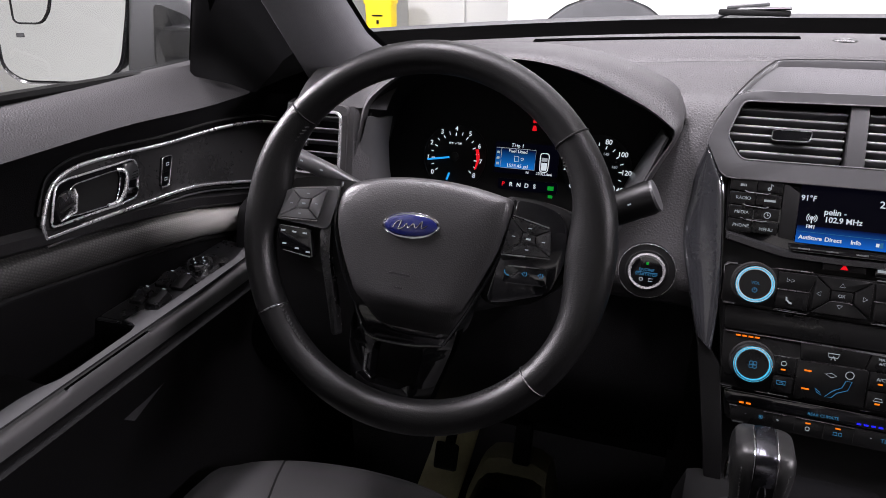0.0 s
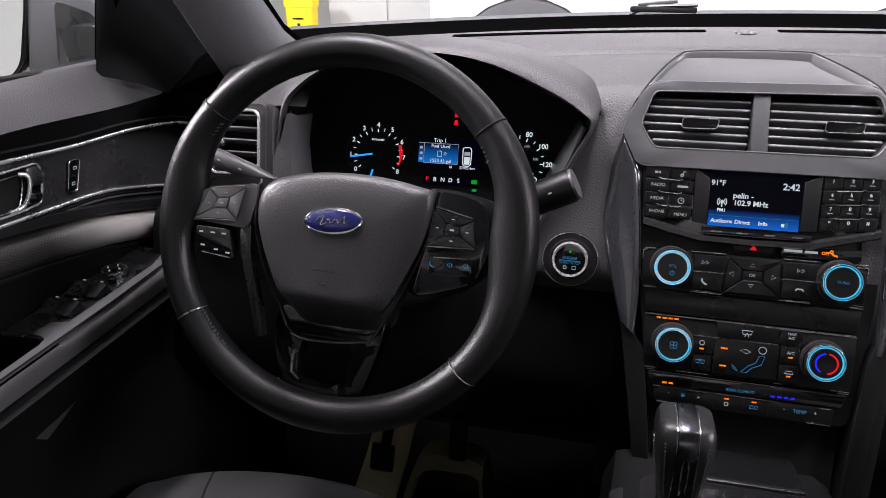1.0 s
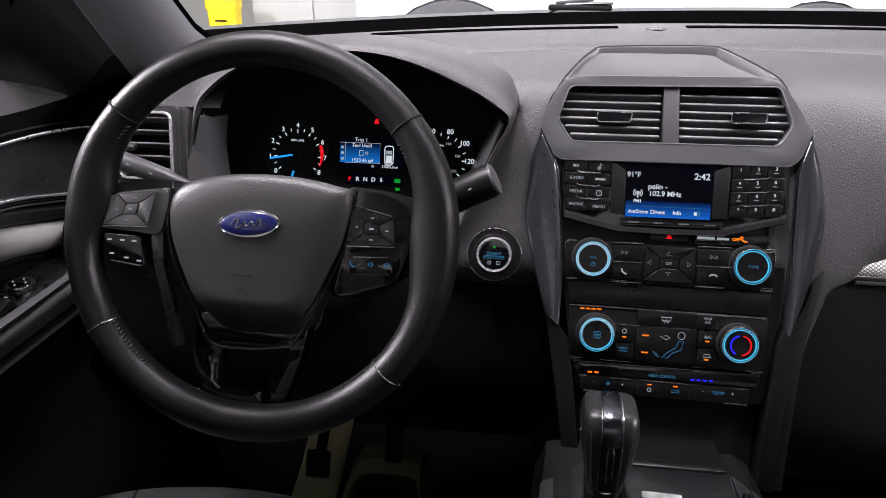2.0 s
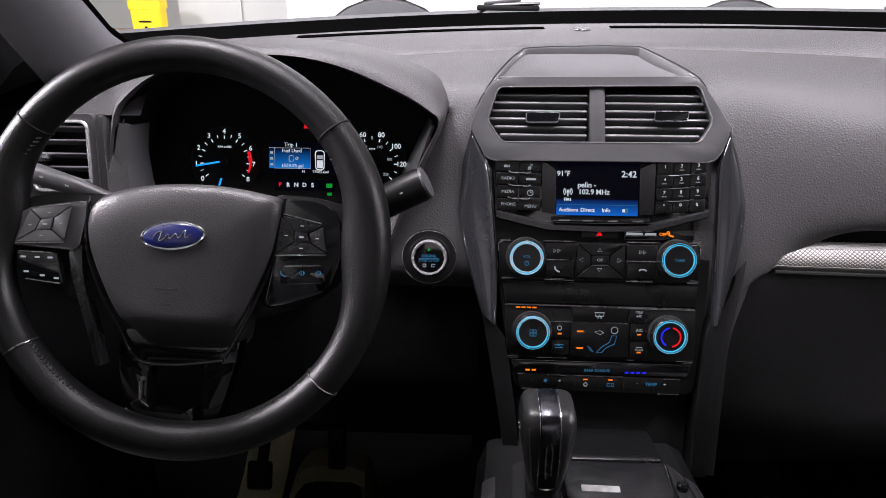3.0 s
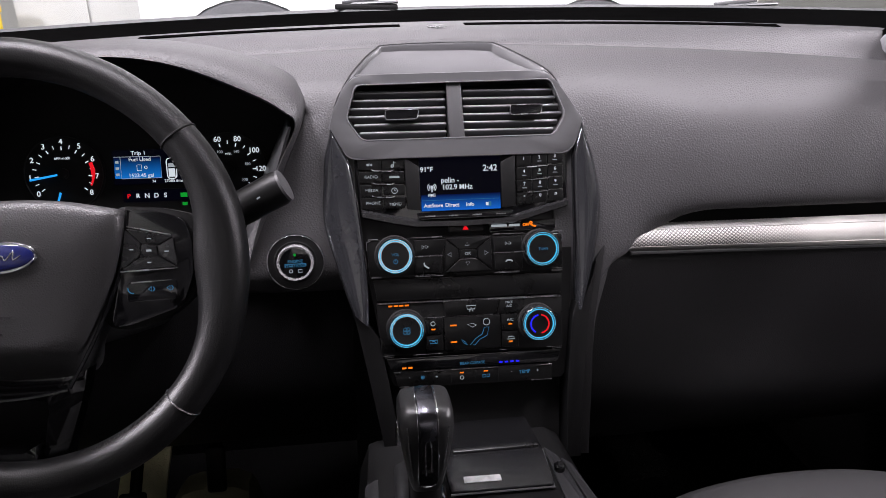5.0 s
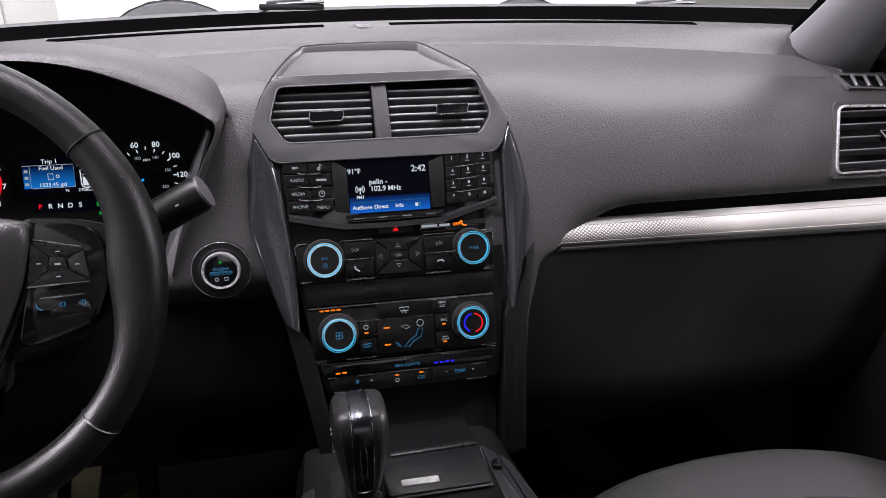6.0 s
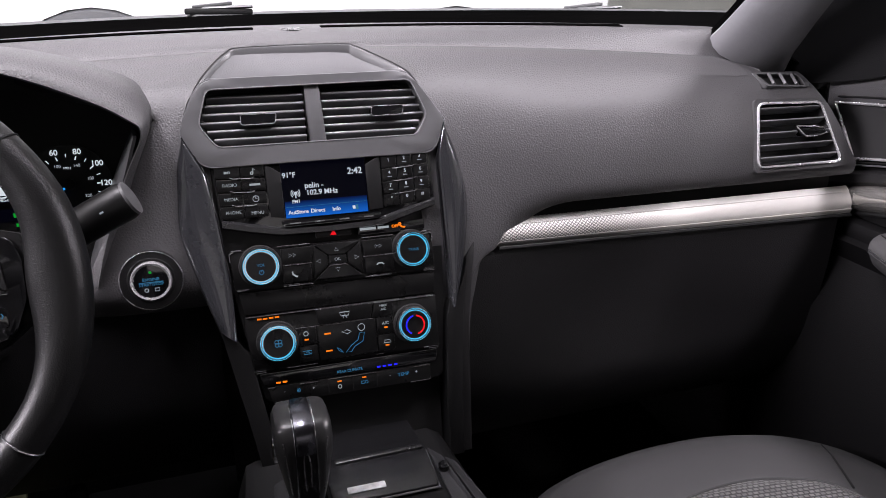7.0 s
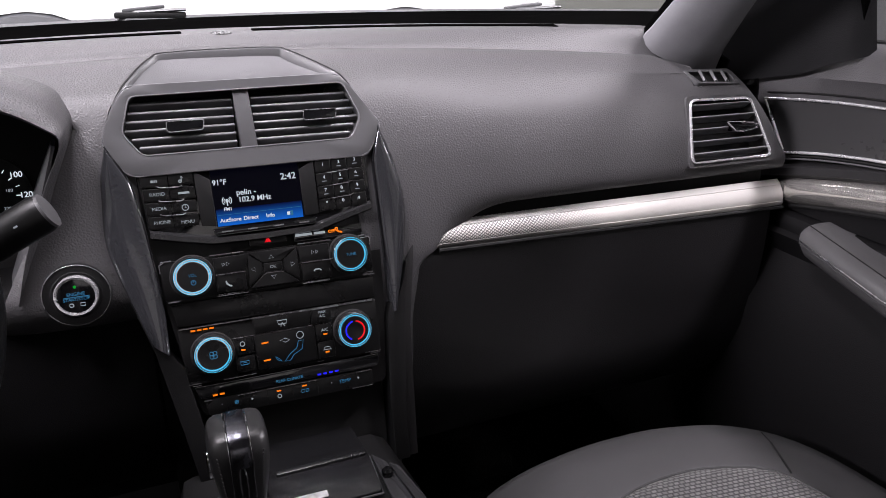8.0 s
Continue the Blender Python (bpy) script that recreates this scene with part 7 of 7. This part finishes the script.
def seat(cx, hw, seams, reach, label):
    th = thing("car_seat", label, "seat", group="front seats")
    front = [(cx + hw * a, b) for a, b in ((-1.0, 0.05), (1.0, 0.05), (1.0, 0.40), (0.97, 0.60), (0.86, 0.70), (0.62, 0.765), (0.30, 0.795), (0.0, 0.803), (-0.30, 0.80), (-0.62, 0.785), (-0.88, 0.755), (-1.0, 0.70), (-1.02, 0.40))]
    line = [(p.x, p.y) for p in spline([(x, y + reach * (y > 0.6), 0) for x, y in front], 4, True)]
    def row(k, z, sag=0.0):
        return [Vector((cx + (x - cx) * k, 0.30 + (y - 0.30) * k, z + sag)) for x, y in line]
    part("cushion", loft([row(0.90, 0.40), row(0.97, 0.46), row(1.0, 0.53), row(1.0, 0.56), row(0.985, 0.583), row(0.95, 0.597), row(0.88, 0.604), row(0.80, 0.605), row(0.6, 0.602), row(0.3, 0.598), row(0.02, 0.597)], closed=True, caps=True), SEATHIDE, th, "smooth leatherette seat cushion")
    ins = [(p.x, p.y) for p in spline([(cx + hw * a, b, 0) for a, b in ((-0.62, 0.05), (0.60, 0.05), (0.62, 0.45), (0.54, 0.630), (0.27, 0.682), (-0.05, 0.694), (-0.37, 0.677), (-0.64, 0.615), (-0.68, 0.42))], 4, True)]
    part("insert", loft([[Vector((cx + (x - cx) * k, 0.35 + (y - 0.35) * k, z)) for x, y in ins] for k, z in ((1.0, 0.600), (1.0, 0.606), (0.96, 0.6105), (0.7, 0.611), (0.3, 0.611), (0.02, 0.611))], closed=True, caps=True), WOVEN, th, "woven cloth seat centre")
    part("seam", tube([Vector((x, y, 0.6065)) for x, y in ins], 0.0018, True, 6), THREAD, th)
    for sd in (-1, 1):
        fy = (0.765 if sd > 0 else 0.785) - 0.030 * max(0, abs(seams[0] if sd < 0 else seams[1]) - 0.62) / 0.12
        part("seam", tube([Vector((cx + (seams[0] if sd < 0 else seams[1]) * hw * k, 0.30 + (fy + reach - 0.30) * k, z)) for k, z in ((1.0, 0.545), (1.0, 0.560), (0.985, 0.5825), (0.95, 0.5968), (0.88, 0.6038), (0.80, 0.605), (0.76, 0.605))], 0.0016, sides=6), SOFTBLACK, th)
    part("seat_base", box(2 * hw - 0.06, 0.60, 0.20, pose(cx, 0.36, 0.32), 0.02), HARD, th)
    back_rows = []
    for z, w, y0, y1 in ((0.56, 0.98, -0.14, 0.06), (0.75, 1.0, -0.16, 0.05), (0.95, 0.95, -0.20, 0.0), (1.10, 0.80, -0.23, -0.05), (1.18, 0.6, -0.25, -0.10)):
        back_rows.append([Vector((cx + x * (hw - 0.02) * w, y, z)) for x, y in rounded([(-1, y0), (1, y0), (1, y1), (-1, y1)], 0.06, 4)])
    part("backrest", loft(back_rows, closed=True, caps=True), HIDE, th)
    part("headrest", loft([[Vector((cx + x * 0.13 * k, -0.17 + y * 0.05 * k, z)) for x, y in rounded([(-1, -1), (1, -1), (1, 1), (-1, 1)], 0.5, 4)] for z, k in ((1.20, 0.75), (1.23, 1.0), (1.36, 1.0), (1.40, 0.7))], closed=True, caps=True), HIDE, th)
    return th


seat(-0.480, 0.235, (-0.62, 0.62), 0.0, "grey leatherette driver seat with woven cloth centre")
seat(0.452, 0.270, (-0.90, 0.74), 0.014, "grey leatherette passenger seat with woven cloth centre")

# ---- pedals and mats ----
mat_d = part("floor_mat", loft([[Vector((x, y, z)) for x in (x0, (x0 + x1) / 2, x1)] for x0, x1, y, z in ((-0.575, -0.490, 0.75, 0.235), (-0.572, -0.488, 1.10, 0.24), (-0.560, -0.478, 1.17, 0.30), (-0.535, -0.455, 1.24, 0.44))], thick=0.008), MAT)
tagged(mat_d, "tan floor mat on the driver side, colour lifted for light", "floor mat")
foot = part("floor_hump", loft([[Vector((x, y, max(0.22, z - drop))) for x, z in ((-0.470, 0.22), (-0.456, 0.315), (-0.432, 0.388), (-0.415, 0.410), (-0.395, 0.417), (-0.335, 0.418), (-0.312, 0.405), (-0.300, 0.22))] for y, drop in ((1.06, 0.03), (1.07, 0.005), (1.085, 0.0), (1.12, 0.01), (1.16, 0.06), (1.20, 0.20))], caps=False, thick=0.008), surface("olive_carpet", (0.24, 0.225, 0.155), 0.95, grain=1.0, grain_scale=300, vary=0.25, kind="noise", spec=0.1))
tagged(foot, "dull olive carpet hump beside the pedals", "floor", kind="structure")
pedal = thing("brake_pedal", "black rubber brake pedal on a steel arm", "pedal")
part("pad", box(0.044, 0.012, 0.050, pose(-0.498, 1.08, 0.378, -25), 0.006, 3), RUBBER, pedal)
part("arm", tube([(-0.496, 1.09, 0.39), (-0.490, 1.14, 0.46), (-0.48, 1.24, 0.62)], 0.010, sides=8), SOFTBLACK, pedal)
gas = thing("accelerator_pedal", "black rubber accelerator pedal", "pedal")
part("pad", box(0.030, 0.014, 0.075, pose(-0.352, 1.05, 0.470, -20), 0.006, 3), RUBBER, gas)
part("arm", tube([(-0.352, 1.06, 0.48), (-0.350, 1.2, 0.62)], 0.009, sides=8), SOFTBLACK, gas)

# ---- seen through the windshield ----
def wiper(x0, x1, y):
    th = thing("wiper", "dark wiper blade resting on the cowl", "windshield wiper", group="wipers")
    c = Vector(((x0 + x1) / 2, y, 1.118))
    part("arm", tube([Vector((x0 - 0.02, y + 0.02, 1.10)), Vector((lerp(x0, x1, 0.3), y, 1.126)), Vector((x1, y - 0.01, 1.130))], 0.006, sides=8, flat=0.5), SATIN, th)
    part("blade", box(abs(x1 - x0), 0.012, 0.010, pose(c.x, y - 0.004, 1.121, 0, 0, -3), 0.003), SOFTBLACK, th)
    part("blade", box(abs(x1 - x0) * 0.6, 0.02, 0.006, pose(c.x - 0.01, y + 0.01, 1.131, 0, -6, -3), 0.002), SATIN, th)
    return th


wiper(-0.135, -0.020, 1.50)
wiper(0.575, 0.705, 1.46)

truck = thing("parked_truck", "white parked truck with big black tyres", "truck")
TW = frame_of((0.40, 5.15, GROUND), (1, 0.06, 0), (0, 0, 1))
arches = [(-1.13, 0.56), (1.32, 0.56)]
body = [(-1.80, 0.45)]
for cx, r in arches:
    body += [(cx + 0.578 * math.cos(radians(d)), 0.57 + 0.578 * math.sin(radians(d))) for d in range(188, -9, -14)]
body += [(2.66, 0.45), (2.66, 2.6), (-1.80, 2.6)]
part("body", plate(body, 1.9, TW, 0.01, top=0.0), WHITEPAINT, truck)
part("underbody", plate([(-1.7, 0.5), (2.56, 0.5), (2.56, 1.3), (-1.7, 1.3)], 1.3, TW, 0, top=-0.3), SOFTBLACK, truck)
for cx, r in arches:
    wh = part("wheel", turned([(0.30, -0.28), (0.545, -0.26), (0.57, -0.20), (0.57, -0.06), (0.545, 0.0), (0.40, 0.015)], TW @ pose(cx, 0.57, 0.02), 48), surface("grey_tyre_rubber", (0.10, 0.10, 0.105), 0.7, vary=0.2), truck, "black truck tyre")
    part("rim", turned([(0.40, 0.0), (0.40, 0.02), (0.34, 0.02), (0.30, -0.03), (0.10, -0.02), (0.08, 0.03)], TW @ pose(cx, 0.57, 0.02), 40), SATINCHROME, wh, "grey steel wheel rim")

bin_ = thing("yellow_bin", "bright yellow plastic waste bin on the workshop floor", "bin")
YELLOW = surface("yellow_plastic", (0.85, 0.62, 0.01), 0.45, vary=0.06, spots=3)
bm = loft([[Vector((-2.56 + x * k, 5.49 + y * k, z)) for x, y in rounded([(-0.125, -0.08), (0.125, -0.08), (0.125, 0.08), (-0.125, 0.08)], 0.03)] for z, k in ((GROUND, 0.72), (0.50, 0.86), (0.80, 0.92), (0.80, 1.0), (0.86, 1.0))], closed=True, caps=True)
part("body", bm, YELLOW, bin_)
part("label", box(0.09, 0.004, 0.012, pose(-2.56, 5.407, 0.715)), SOFTBLACK, bin_)
part("label", box(0.02, 0.004, 0.03, pose(-2.56, 5.410, 0.665)), SOFTBLACK, bin_)
GREYWALL = surface("grey_cabinet", (0.50, 0.50, 0.48), 0.55, vary=0.06, spots=2)
cab = thing("metal_cabinet", "pale grey metal workshop cabinet with two doors", "cabinet")
part("body", box(1.05, 0.5, 2.0, pose(-1.95, 6.1, GROUND + 1.0), 0.01), GREYWALL, cab)
part("door", box(0.50, 0.02, 1.9, pose(-2.21, 5.84, GROUND + 1.0), 0.004), GREYWALL, cab)
part("door", box(0.50, 0.02, 1.9, pose(-1.69, 5.84, GROUND + 1.0), 0.004), GREYWALL, cab)
box_ = thing("carton", "plain brown and white carton on the floor", "box")
part("body", box(0.30, 0.30, 0.85, pose(-2.95, 5.6, GROUND + 0.425), 0.01), surface("brown_card", (0.24, 0.17, 0.13), 0.8, vary=0.15), box_)
